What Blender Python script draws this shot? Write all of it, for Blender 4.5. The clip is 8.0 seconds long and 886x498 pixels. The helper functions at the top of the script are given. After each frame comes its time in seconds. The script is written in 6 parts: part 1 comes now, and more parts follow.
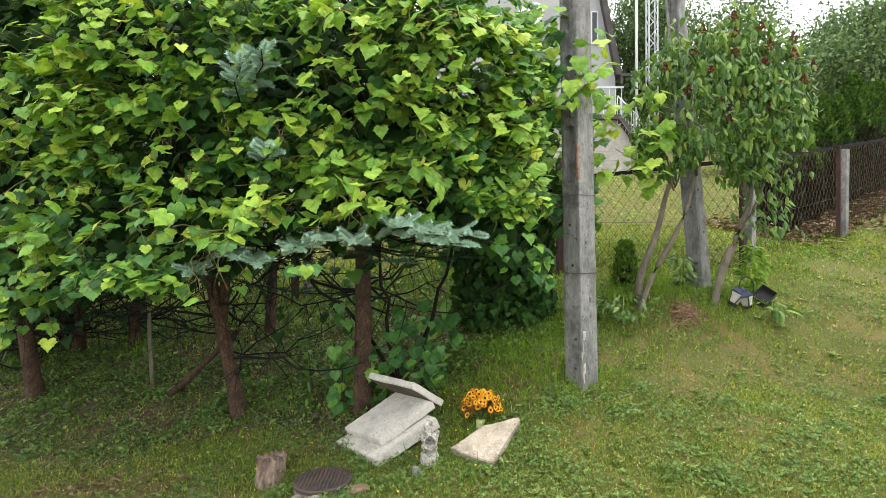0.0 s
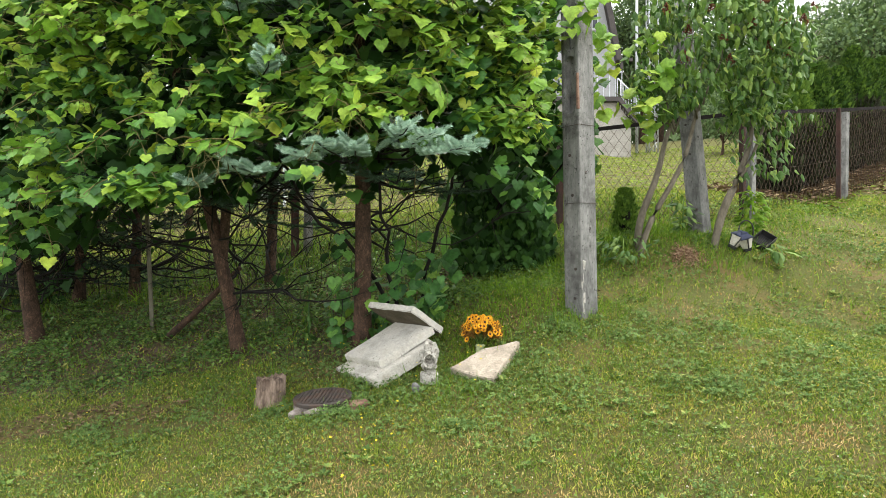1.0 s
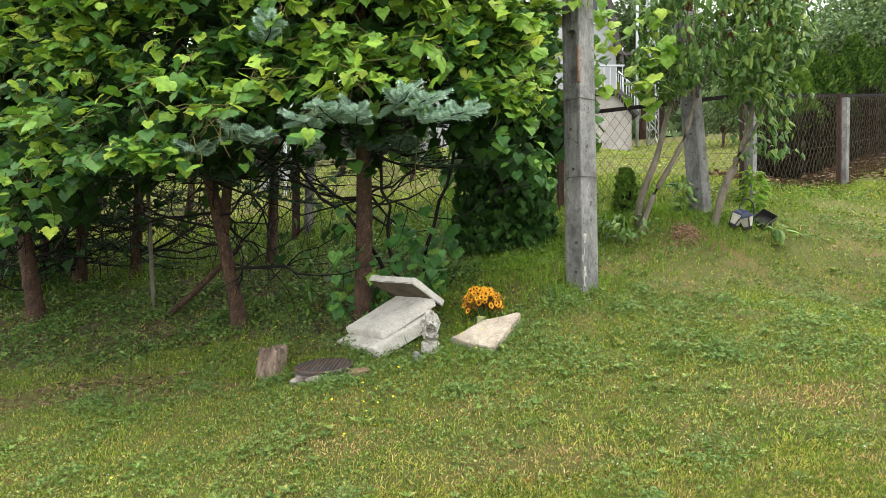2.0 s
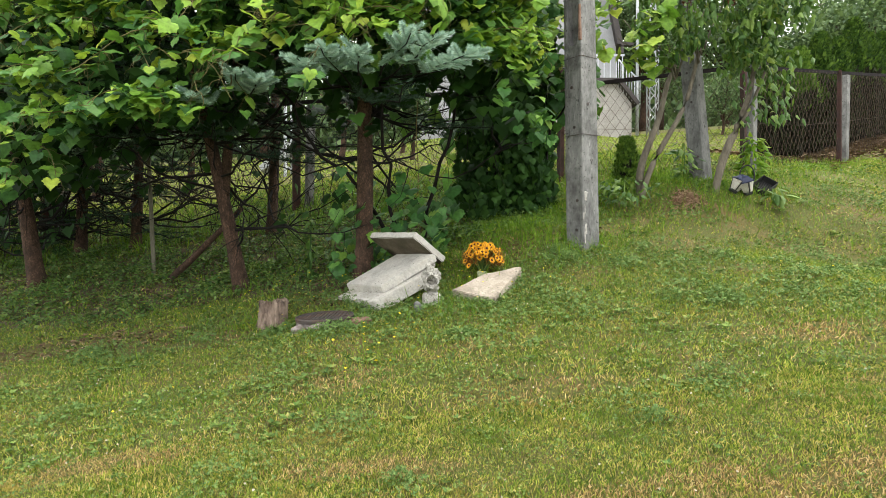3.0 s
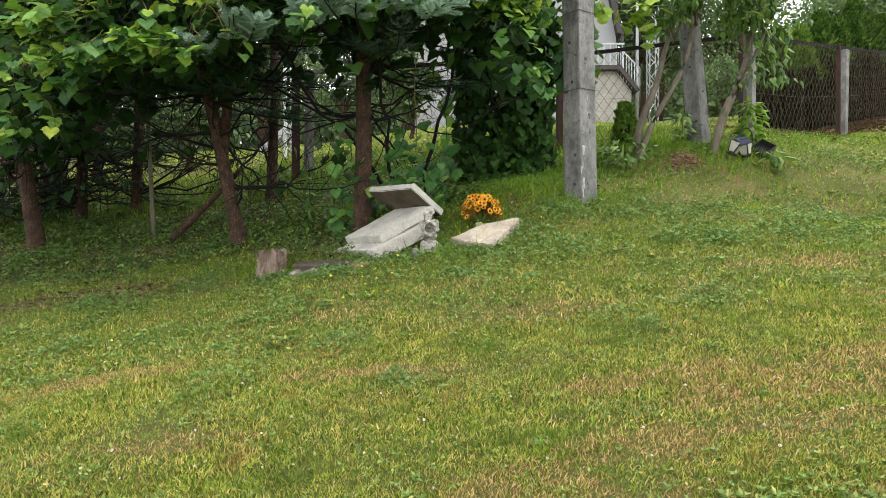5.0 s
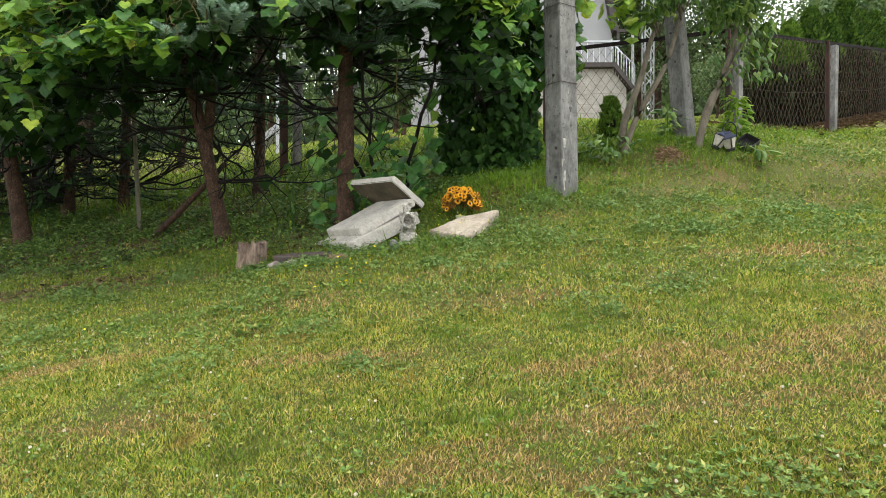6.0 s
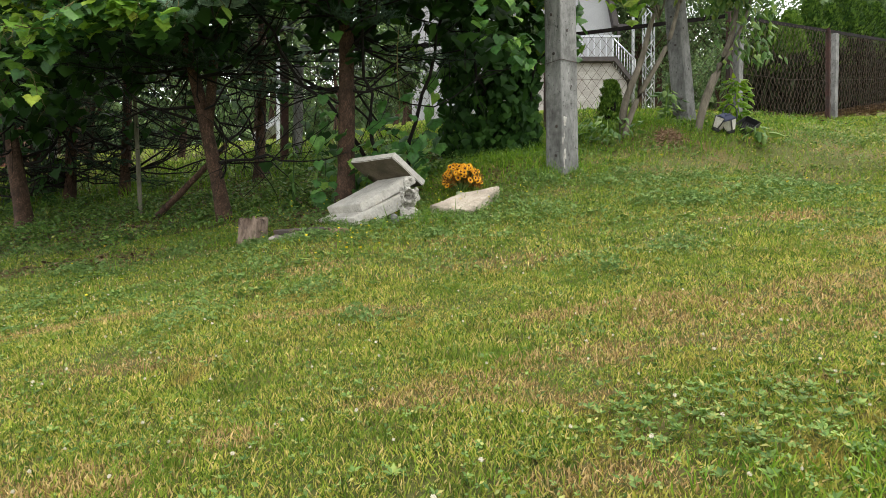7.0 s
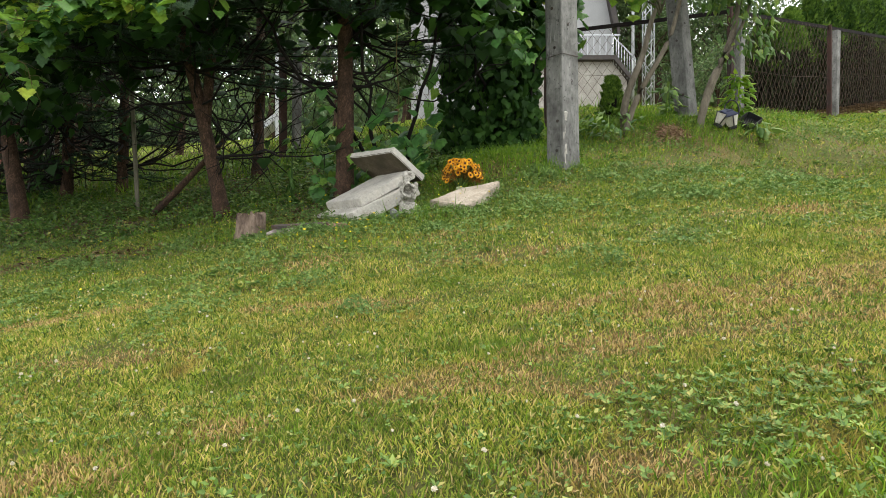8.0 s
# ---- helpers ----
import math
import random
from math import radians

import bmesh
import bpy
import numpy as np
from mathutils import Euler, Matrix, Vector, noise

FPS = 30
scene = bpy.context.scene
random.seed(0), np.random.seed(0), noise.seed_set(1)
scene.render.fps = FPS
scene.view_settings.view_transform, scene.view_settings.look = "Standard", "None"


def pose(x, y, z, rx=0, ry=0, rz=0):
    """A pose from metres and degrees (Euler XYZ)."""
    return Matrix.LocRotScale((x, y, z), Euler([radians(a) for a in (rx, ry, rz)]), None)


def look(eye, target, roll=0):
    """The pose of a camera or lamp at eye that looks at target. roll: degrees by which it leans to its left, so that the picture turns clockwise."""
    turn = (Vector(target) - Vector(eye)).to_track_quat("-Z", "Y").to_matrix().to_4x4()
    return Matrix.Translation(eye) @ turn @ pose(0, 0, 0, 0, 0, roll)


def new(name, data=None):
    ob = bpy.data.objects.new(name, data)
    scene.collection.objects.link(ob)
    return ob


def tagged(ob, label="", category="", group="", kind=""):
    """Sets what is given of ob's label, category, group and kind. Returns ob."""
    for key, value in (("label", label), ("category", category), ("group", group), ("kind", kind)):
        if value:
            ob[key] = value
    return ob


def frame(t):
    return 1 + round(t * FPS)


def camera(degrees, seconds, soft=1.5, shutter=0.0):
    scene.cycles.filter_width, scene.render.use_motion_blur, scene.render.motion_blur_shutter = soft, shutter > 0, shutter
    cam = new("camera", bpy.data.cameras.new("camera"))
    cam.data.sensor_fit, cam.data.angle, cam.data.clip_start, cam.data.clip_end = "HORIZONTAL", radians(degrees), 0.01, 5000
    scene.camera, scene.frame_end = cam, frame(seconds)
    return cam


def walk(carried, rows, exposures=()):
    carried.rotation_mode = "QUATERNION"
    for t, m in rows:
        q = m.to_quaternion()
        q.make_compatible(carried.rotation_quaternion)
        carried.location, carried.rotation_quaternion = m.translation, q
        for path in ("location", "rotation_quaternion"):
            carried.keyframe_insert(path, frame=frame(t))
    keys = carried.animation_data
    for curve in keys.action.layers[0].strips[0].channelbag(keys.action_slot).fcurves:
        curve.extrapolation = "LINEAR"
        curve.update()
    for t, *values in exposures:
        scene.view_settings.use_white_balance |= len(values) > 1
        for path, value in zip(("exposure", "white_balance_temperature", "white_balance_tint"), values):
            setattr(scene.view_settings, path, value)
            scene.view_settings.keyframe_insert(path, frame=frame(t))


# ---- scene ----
cam = camera(73.0, 8.0, soft=0.6, shutter=0.0)
PATH = [
    (0, (0.019, 0.11, 2.072), (0.01, 2.11, 2.069), -0.1),
    (0.3, (0.018, 0.107, 1.939), (0.009, 2.107, 1.937), -0.05),
    (0.5, (0.017, 0.105, 1.781), (0.008, 2.105, 1.779), 0.0),
    (0.7, (0.018, 0.105, 1.652), (0.009, 2.105, 1.65), 0.0),
    (1, (0.019, 0.105, 1.566), (0.01, 2.105, 1.564), 0.0),
    (1.2, (0.018, 0.104, 1.556), (0.008, 2.104, 1.554), 0.0),
    (2.3, (0.013, 0.098, 1.303), (0.003, 2.098, 1.3), 0.0),
    (2.5, (0.012, 0.098, 1.262), (0.002, 2.098, 1.259), 0.0),
    (3, (0.004, 0.096, 1.084), (-0.004, 2.096, 1.077), 0.1),
    (3.5, (0.003, 0.097, 0.912), (-0.006, 2.097, 0.902), 0.0),
    (4, (-0.006, 0.1, 0.788), (-0.014, 2.1, 0.778), 0.1),
    (4.2, (-0.012, 0.099, 0.771), (-0.02, 2.099, 0.762), 0.1),
    (5.3, (0.075, 0.079, 0.762), (0.064, 2.079, 0.752), 0.0),
    (5.5, (0.122, 0.078, 0.764), (0.111, 2.078, 0.753), 0.0),
    (6, (0.154, 0.07, 0.718), (0.144, 2.07, 0.705), 0.0),
    (6.5, (0.153, 0.063, 0.623), (0.143, 2.063, 0.61), 0.0),
    (7, (0.155, 0.061, 0.56), (0.143, 2.061, 0.547), 0.0),
    (7.5, (0.156, 0.062, 0.529), (0.144, 2.062, 0.515), 0.0),
    (8, (0.152, 0.103, 0.531), (0.142, 2.103, 0.518), 0.0),
]
walk(cam, [(t, look(eye, target, roll)) for t, eye, target, roll in PATH], exposures=[(0, 0.50), (1.0, 0.56), (3.0, 0.50), (4.0, 0.40), (5.5, 0.34), (6.5, 0.26), (7.5, 0.22), (8, 0.19)])

# ---- light: a bright overcast day, soft sun high to the right ----
SUN_HIGH, SUN_TURN = 72.0, 70.0
world = bpy.data.worlds.new("overcast_sky")
scene.world = world
world.use_nodes = True
wn, wl = world.node_tree.nodes, world.node_tree.links
wn.clear()
sky = wn.new("ShaderNodeTexSky")
sky.sky_type, sky.sun_disc = "NISHITA", False
sky.sun_elevation, sky.sun_rotation = radians(SUN_HIGH), radians(180 + SUN_TURN)
sky_strength = wn.new("ShaderNodeBackground")
sky_strength.inputs["Strength"].default_value = 0.12
wl.new(sky.outputs[0], sky_strength.inputs["Color"])
cloud_noise = wn.new("ShaderNodeTexNoise")
cloud_noise.inputs["Scale"].default_value = 2.2
cloud_noise.inputs["Detail"].default_value = 5
cloud_ramp = wn.new("ShaderNodeValToRGB")
cloud_ramp.color_ramp.elements[0].color = (0.88, 0.89, 0.90, 1)
cloud_ramp.color_ramp.elements[1].color = (1.0, 0.99, 0.96, 1)
cloud = wn.new("ShaderNodeBackground")
cloud.inputs["Strength"].default_value = 2.8
wl.new(cloud_noise.outputs[0], cloud_ramp.inputs[0])
wl.new(cloud_ramp.outputs[0], cloud.inputs["Color"])
mix_sky = wn.new("ShaderNodeMixShader")
mix_sky.inputs[0].default_value = 0.75
wl.new(sky_strength.outputs[0], mix_sky.inputs[1])
wl.new(cloud.outputs[0], mix_sky.inputs[2])
w_out = wn.new("ShaderNodeOutputWorld")
wl.new(mix_sky.outputs[0], w_out.inputs["Surface"])
sun = new("sun", bpy.data.lights.new("sun", "SUN"))
sun.data.energy, sun.data.angle, sun.data.color = 2.5, radians(34), (1.0, 0.95, 0.84)
sun.matrix_world = look((0, 0, 0), (-math.sin(radians(SUN_TURN)) * math.cos(radians(SUN_HIGH)), math.cos(radians(SUN_TURN)) * math.cos(radians(SUN_HIGH)), -math.sin(radians(SUN_HIGH))))


# ---- materials ----
def ramp_of(nt, source, stops):
    r = nt.nodes.new("ShaderNodeValToRGB")
    while len(r.color_ramp.elements) < len(stops):
        r.color_ramp.elements.new(0.5)
    for e, (p, c) in zip(r.color_ramp.elements, stops):
        e.position, e.color = p, (*c, 1)
    nt.links.new(source, r.inputs[0])
    return r.outputs[0]


def mixed(nt, a, b, factor, kind="MIX"):
    m = nt.nodes.new("ShaderNodeMix")
    m.data_type, m.blend_type = "RGBA", kind
    for slot, v in ((0, factor), (6, a), (7, b)):
        if isinstance(v, (int, float)):
            m.inputs[slot].default_value = v
        elif isinstance(v, tuple):
            m.inputs[slot].default_value = (*v, 1)
        else:
            nt.links.new(v, m.inputs[slot])
    return m.outputs[2]


def noise_of(nt, scale, detail=6, rough=0.6, coord="Object", stretch=(1, 1, 1)):
    tc = nt.nodes.new("ShaderNodeTexCoord")
    mp = nt.nodes.new("ShaderNodeMapping")
    mp.inputs["Scale"].default_value = stretch
    n = nt.nodes.new("ShaderNodeTexNoise")
    n.inputs["Scale"].default_value, n.inputs["Detail"].default_value, n.inputs["Roughness"].default_value = scale, detail, rough
    if coord == "World":
        geo = nt.nodes.new("ShaderNodeNewGeometry")
        nt.links.new(geo.outputs["Position"], mp.inputs[0])
    else:
        nt.links.new(tc.outputs[coord], mp.inputs[0])
    nt.links.new(mp.outputs[0], n.inputs["Vector"])
    return n.outputs[0]


def surface(name, dark, light, scale=4.0, fine=60.0, rough=0.85, bump=0.3, stain=None, stain_scale=1.5, metal=0.0, stretch=(1, 1, 1), dist=0.01, spots=None, spot_scale=30.0, spot_edge=0.68):
    """A surface with variation at two scales, stains, and fine relief."""
    m = bpy.data.materials.new(name)
    m.use_nodes = True
    nt = m.node_tree
    b = nt.nodes["Principled BSDF"]
    a = noise_of(nt, scale, 6, 0.65, "World", stretch)
    f = noise_of(nt, fine, 4, 0.7, "World", stretch)
    col = ramp_of(nt, a, [(0.3, dark), (0.7, light)])
    shade = ramp_of(nt, f, [(0.25, (0.62, 0.62, 0.62)), (0.75, (1.22, 1.22, 1.22))])
    col = mixed(nt, col, shade, 0.8, "MULTIPLY")
    if stain:
        s = noise_of(nt, stain_scale, 5, 0.7, "World")
        k = ramp_of(nt, s, [(0.48, (0, 0, 0)), (0.66, (0.85, 0.85, 0.85))])
        col = mixed(nt, col, stain, k)
    if spots:
        s = noise_of(nt, spot_scale, 3, 0.6, "World")
        k = ramp_of(nt, s, [(spot_edge - 0.04, (0, 0, 0)), (spot_edge, (1, 1, 1))])
        col = mixed(nt, col, spots, k)
    nt.links.new(col, b.inputs["Base Color"])
    b.inputs["Roughness"].default_value, b.inputs["Metallic"].default_value = rough, metal
    b.inputs["Specular IOR Level"].default_value = 0.3
    bp = nt.nodes.new("ShaderNodeBump")
    bp.inputs["Strength"].default_value, bp.inputs["Distance"].default_value = bump, dist
    nt.links.new(f, bp.inputs["Height"])
    nt.links.new(bp.outputs[0], b.inputs["Normal"])
    return m


def leafy(name, stops, patch=None, patch_scale=0.8, rough=0.5, through_light=0.35, gloss=0.18, patch_range=(0.45, 0.62), fine=0, lush=None, lush_scale=1.1):
    """Leaves: colour by leaf, patches over the place, light shining through."""
    m = bpy.data.materials.new(name)
    m.use_nodes = True
    nt = m.node_tree
    b = nt.nodes["Principled BSDF"]
    out = nt.nodes["Material Output"]
    geo = nt.nodes.new("ShaderNodeNewGeometry")
    info = nt.nodes.new("ShaderNodeObjectInfo")
    add = nt.nodes.new("ShaderNodeMath")
    add.operation = "ADD"
    nt.links.new(geo.outputs["Random Per Island"], add.inputs[0])
    nt.links.new(info.outputs["Random"], add.inputs[1])
    fr = nt.nodes.new("ShaderNodeMath")
    fr.operation = "FRACT"
    nt.links.new(add.outputs[0], fr.inputs[0])
    col = ramp_of(nt, fr.outputs[0], stops)
    if patch:
        s = noise_of(nt, patch_scale, 4, 0.6, "World")
        k = ramp_of(nt, s, [(patch_range[0], (0, 0, 0)), (patch_range[1], (1, 1, 1))])
        col = mixed(nt, col, patch, k)
    if lush:
        s = noise_of(nt, lush_scale, 5, 0.65, "World", (1.0, 1.3, 1.0))
        k = ramp_of(nt, s, [(0.48, (0, 0, 0)), (0.66, (0.7, 0.7, 0.7))])
        col = mixed(nt, col, lush, k)
    if fine:
        s = noise_of(nt, fine, 3, 0.6, "World")
        col = mixed(nt, col, ramp_of(nt, s, [(0.3, (0.60, 0.60, 0.60)), (0.7, (1.36, 1.36, 1.36))]), 0.8, "MULTIPLY")
    nt.links.new(col, b.inputs["Base Color"])
    b.inputs["Roughness"].default_value, b.inputs["Specular IOR Level"].default_value = rough, gloss
    tr = nt.nodes.new("ShaderNodeBsdfTranslucent")
    warm = mixed(nt, col, (1.06, 1.1, 0.6), 0.6, "MULTIPLY")
    nt.links.new(warm, tr.inputs["Color"])
    mx = nt.nodes.new("ShaderNodeMixShader")
    mx.inputs[0].default_value = through_light
    nt.links.new(b.outputs[0], mx.inputs[1])
    nt.links.new(tr.outputs[0], mx.inputs[2])
    nt.links.new(mx.outputs[0], out.inputs["Surface"])
    return m


M_SOIL = surface("lawn_thatch", (0.055, 0.066, 0.014), (0.13, 0.135, 0.03), 120, 420, 0.95, 0.9, stain=(0.145, 0.105, 0.04), stain_scale=2.6, spots=(0.045, 0.045, 0.016), spot_scale=160, spot_edge=0.66)
M_CONCRETE = surface("weathered_concrete", (0.10, 0.10, 0.096), (0.28, 0.278, 0.265), 9, 60, 0.92, 1.0, stain=(0.075, 0.073, 0.068), stain_scale=5, stretch=(1, 1, 0.35), spots=(0.06, 0.06, 0.055), spot_scale=48, spot_edge=0.67)
M_CHIP = surface("broken_concrete", (0.24, 0.225, 0.20), (0.50, 0.48, 0.44), 30, 120, 0.95, 0.8)
M_SLAB = surface("stone_slab", (0.37, 0.35, 0.31), (0.70, 0.675, 0.615), 7, 70, 0.9, 0.7, stain=(0.33, 0.30, 0.245), stain_scale=7, spots=(0.15, 0.14, 0.11), spot_scale=26, spot_edge=0.695)
M_SLAB_TAN = surface("tan_stone_slab", (0.30, 0.25, 0.195), (0.50, 0.44, 0.36), 9, 80, 0.92, 0.7, stain=(0.22, 0.19, 0.15), stain_scale=8, spots=(0.13, 0.12, 0.09), spot_scale=30, spot_edge=0.69)
# slab undersides: brown soil stains, with their shade put into the colour too
M_SLAB_UNDER = surface("soiled_shaded_stone", (0.06, 0.047, 0.031), (0.15, 0.122, 0.084), 9, 80, 0.95, 0.7, stain=(0.07, 0.062, 0.035), stain_scale=8)
M_RING = surface("crumbled_concrete", (0.14, 0.115, 0.10), (0.44, 0.39, 0.36), 16, 80, 0.95, 0.9, stain=(0.10, 0.08, 0.07), stain_scale=14)
def bark(name, dark, light, crack, scale=34):
    """Scaly bark: plates of their own shade with dark cracks between them."""
    m = surface(name, dark, light, 9, 70, 0.95, 0.6, dist=0.02)
    nt = m.node_tree
    b = nt.nodes["Principled BSDF"]
    old = b.inputs["Base Color"].links[0].from_socket
    geo = nt.nodes.new("ShaderNodeNewGeometry")
    mp = nt.nodes.new("ShaderNodeMapping")
    mp.inputs["Scale"].default_value = (1, 1, 0.36)
    wob = nt.nodes.new("ShaderNodeTexNoise")
    wob.inputs["Scale"].default_value, wob.inputs["Detail"].default_value = 28, 3
    nt.links.new(geo.outputs["Position"], wob.inputs["Vector"])
    shift = nt.nodes.new("ShaderNodeVectorMath")
    shift.operation = "MULTIPLY_ADD"
    shift.inputs[1].default_value = (0.035, 0.035, 0.05)
    nt.links.new(wob.outputs["Color"], shift.inputs[0])
    nt.links.new(geo.outputs["Position"], shift.inputs[2])
    nt.links.new(shift.outputs[0], mp.inputs[0])
    cells = nt.nodes.new("ShaderNodeTexVoronoi")
    cells.inputs["Scale"].default_value = scale
    edges = nt.nodes.new("ShaderNodeTexVoronoi")
    edges.feature = "DISTANCE_TO_EDGE"
    edges.inputs["Scale"].default_value = scale
    for n in (cells, edges):
        nt.links.new(mp.outputs[0], n.inputs["Vector"])
    shade = ramp_of(nt, cells.outputs["Color"], [(0.1, (0.6, 0.57, 0.55)), (0.9, (1.35, 1.3, 1.26))])
    col = mixed(nt, old, shade, 0.9, "MULTIPLY")
    gap = ramp_of(nt, edges.outputs["Distance"], [(0.0, (0.8, 0.8, 0.8)), (0.14, (0, 0, 0))])
    col = mixed(nt, col, crack, gap)
    nt.links.new(col, b.inputs["Base Color"])
    bp = nt.nodes.new("ShaderNodeBump")
    bp.inputs["Strength"].default_value, bp.inputs["Distance"].default_value = 0.9, 0.012
    nt.links.new(edges.outputs["Distance"], bp.inputs["Height"])
    nt.links.new(bp.outputs[0], b.inputs["Normal"])
    return m


M_BARK = bark("spruce_bark", (0.031, 0.019, 0.013), (0.128, 0.076, 0.049), (0.018, 0.013, 0.009), 88)
# dead wood, near black because shade under the trees is in the colour
M_TWIG_SHADED = surface("dead_twig", (0.005, 0.004, 0.0035), (0.014, 0.011, 0.009), 12, 80, 0.95, 0.5)
M_LILAC_BARK = surface("lilac_bark", (0.075, 0.064, 0.048), (0.19, 0.165, 0.125), 14, 70, 0.9, 0.7, stretch=(1, 1, 0.4))
M_STUMP = surface("rotten_wood", (0.10, 0.066, 0.048), (0.42, 0.32, 0.25), 26, 110, 0.95, 1.0, stain=(0.06, 0.042, 0.034), stain_scale=14, stretch=(1, 1, 0.25), dist=0.02)
M_STAKE = surface("grey_wood_stake", (0.09, 0.085, 0.06), (0.17, 0.155, 0.115), 10, 80, 0.9, 0.6, stretch=(1, 1, 0.2))
M_IRON = surface("cast_iron", (0.035, 0.03, 0.028), (0.075, 0.062, 0.055), 12, 90, 0.7, 0.5, stain=(0.09, 0.055, 0.04), stain_scale=8)
M_RUST = surface("rusty_steel", (0.03, 0.016, 0.013), (0.075, 0.034, 0.026), 10, 80, 0.85, 0.5, stain=(0.03, 0.025, 0.022), stain_scale=4)
M_WIRE = surface("rusty_wire", (0.036, 0.026, 0.018), (0.09, 0.062, 0.042), 10, 80, 0.85, 0.2)
M_RAIL = surface("black_steel_rail", (0.008, 0.007, 0.007), (0.022, 0.018, 0.017), 10, 80, 0.75, 0.2)
M_RAIL.node_tree.nodes["Principled BSDF"].inputs["Specular IOR Level"].default_value = 0.04
M_BRICK = surface("broken_brick", (0.16, 0.085, 0.06), (0.30, 0.19, 0.14), 18, 90, 0.95, 0.7)
# dark blotches on the plaster stand for shade in the figure's crevices
M_FIGURE = surface("weathered_shaded_plaster", (0.30, 0.28, 0.24), (0.62, 0.60, 0.54), 30, 130, 0.9, 0.9, stain=(0.08, 0.07, 0.055), stain_scale=34, dist=0.015)
M_RENDER = surface("house_render", (0.26, 0.265, 0.27), (0.34, 0.345, 0.345), 1.2, 40, 0.95, 0.2)
M_STONEWALL = surface("pale_stone_wall", (0.28, 0.26, 0.23), (0.42, 0.40, 0.36), 3, 30, 0.95, 0.4)
M_ROOF = surface("dark_roof", (0.035, 0.03, 0.03), (0.07, 0.06, 0.055), 3, 30, 0.7, 0.3)
M_GALV = surface("galvanised_steel", (0.42, 0.44, 0.46), (0.58, 0.60, 0.62), 3, 40, 0.5, 0.1, metal=0.3)
M_GLASSDARK = surface("window_pane", (0.03, 0.035, 0.04), (0.05, 0.055, 0.06), 2, 10, 0.15, 0.0)
M_BLACKPL = surface("black_plastic", (0.014, 0.014, 0.015), (0.03, 0.03, 0.03), 8, 90, 0.55, 0.2)
M_BLUEPL = surface("dark_blue_plastic", (0.012, 0.016, 0.04), (0.024, 0.032, 0.07), 8, 90, 0.6, 0.1)
M_FROST = surface("milky_panel", (0.34, 0.32, 0.27), (0.46, 0.44, 0.38), 20, 90, 0.4, 0.1)
M_VASE = surface("pale_vase", (0.26, 0.30, 0.15), (0.40, 0.43, 0.25), 20, 90, 0.5, 0.1)
M_PLAY = surface("white_plastic", (0.45, 0.47, 0.50), (0.56, 0.58, 0.60), 4, 40, 0.5, 0.1)
M_REDWALL = surface("red_brick_wall", (0.20, 0.07, 0.055), (0.34, 0.15, 0.12), 6, 40, 0.9, 0.3)
M_CLIP = leafy("dry_clippings", [(0, (0.14, 0.08, 0.05)), (0.5, (0.25, 0.16, 0.10)), (1, (0.36, 0.25, 0.165))], rough=0.85, through_light=0.1)
M_STRAW = leafy("dry_grass", [(0, (0.13, 0.085, 0.032)), (0.4, (0.32, 0.215, 0.085)), (1, (0.58, 0.43, 0.20))], rough=0.8, through_light=0.15)
M_GRASS = leafy("grass_blades", [(0.0, (0.035, 0.075, 0.010)), (0.22, (0.11, 0.175, 0.022)), (0.45, (0.21, 0.285, 0.038)), (0.72, (0.385, 0.41, 0.072)), (0.88, (0.53, 0.42, 0.125)), (1.0, (0.66, 0.51, 0.24))],
                patch=(0.40, 0.26, 0.085), patch_scale=3.4, rough=0.6, through_light=0.35, patch_range=(0.58, 0.78), lush=(0.11, 0.20, 0.02), lush_scale=4.2, fine=17)
M_MEADOW = leafy("green_grass_blades", [(0.0, (0.105, 0.18, 0.018)), (0.45, (0.19, 0.275, 0.028)), (0.85, (0.275, 0.335, 0.045)), (1.0, (0.39, 0.35, 0.09))], rough=0.6, through_light=0.35, lush=(0.07, 0.16, 0.022), lush_scale=4.0, fine=15)
M_FARLAWN = leafy("far_lawn_blades", [(0.0, (0.15, 0.24, 0.035)), (0.5, (0.24, 0.325, 0.05)), (1.0, (0.35, 0.395, 0.09))], rough=0.7, through_light=0.3, fine=3)
M_CREEP = leafy("creeping_weeds", [(0.0, (0.07, 0.13, 0.036)), (0.5, (0.11, 0.19, 0.052)), (1.0, (0.18, 0.26, 0.075))], rough=0.6, through_light=0.2)
M_LUSH = leafy("lush_grass", [(0.0, (0.07, 0.16, 0.012)), (0.6, (0.14, 0.26, 0.02)), (1.0, (0.23, 0.33, 0.03))], rough=0.5, through_light=0.35)
M_WEED = leafy("clover_and_weeds", [(0.0, (0.05, 0.105, 0.024)), (0.45, (0.11, 0.185, 0.042)), (0.82, (0.18, 0.26, 0.062)), (1.0, (0.34, 0.31, 0.095))], rough=0.5, through_light=0.28, fine=13)
M_IVY = leafy("dark_groundcover", [(0.0, (0.035, 0.085, 0.018)), (0.55, (0.085, 0.17, 0.034)), (1.0, (0.20, 0.29, 0.07))], rough=0.5, through_light=0.28, gloss=0.35, fine=9)
M_VINE = leafy("grape_leaf", [(0.0, (0.026, 0.08, 0.020)), (0.5, (0.058, 0.155, 0.032)), (0.85, (0.105, 0.23, 0.040)), (1.0, (0.18, 0.30, 0.045))], rough=0.45, through_light=0.26, gloss=0.24, fine=30)
M_YOUNG = leafy("young_grape_leaf", [(0.0, (0.10, 0.22, 0.03)), (0.5, (0.18, 0.325, 0.04)), (0.88, (0.275, 0.40, 0.048)), (1.0, (0.39, 0.455, 0.058))], rough=0.45, through_light=0.3, gloss=0.22, fine=30)
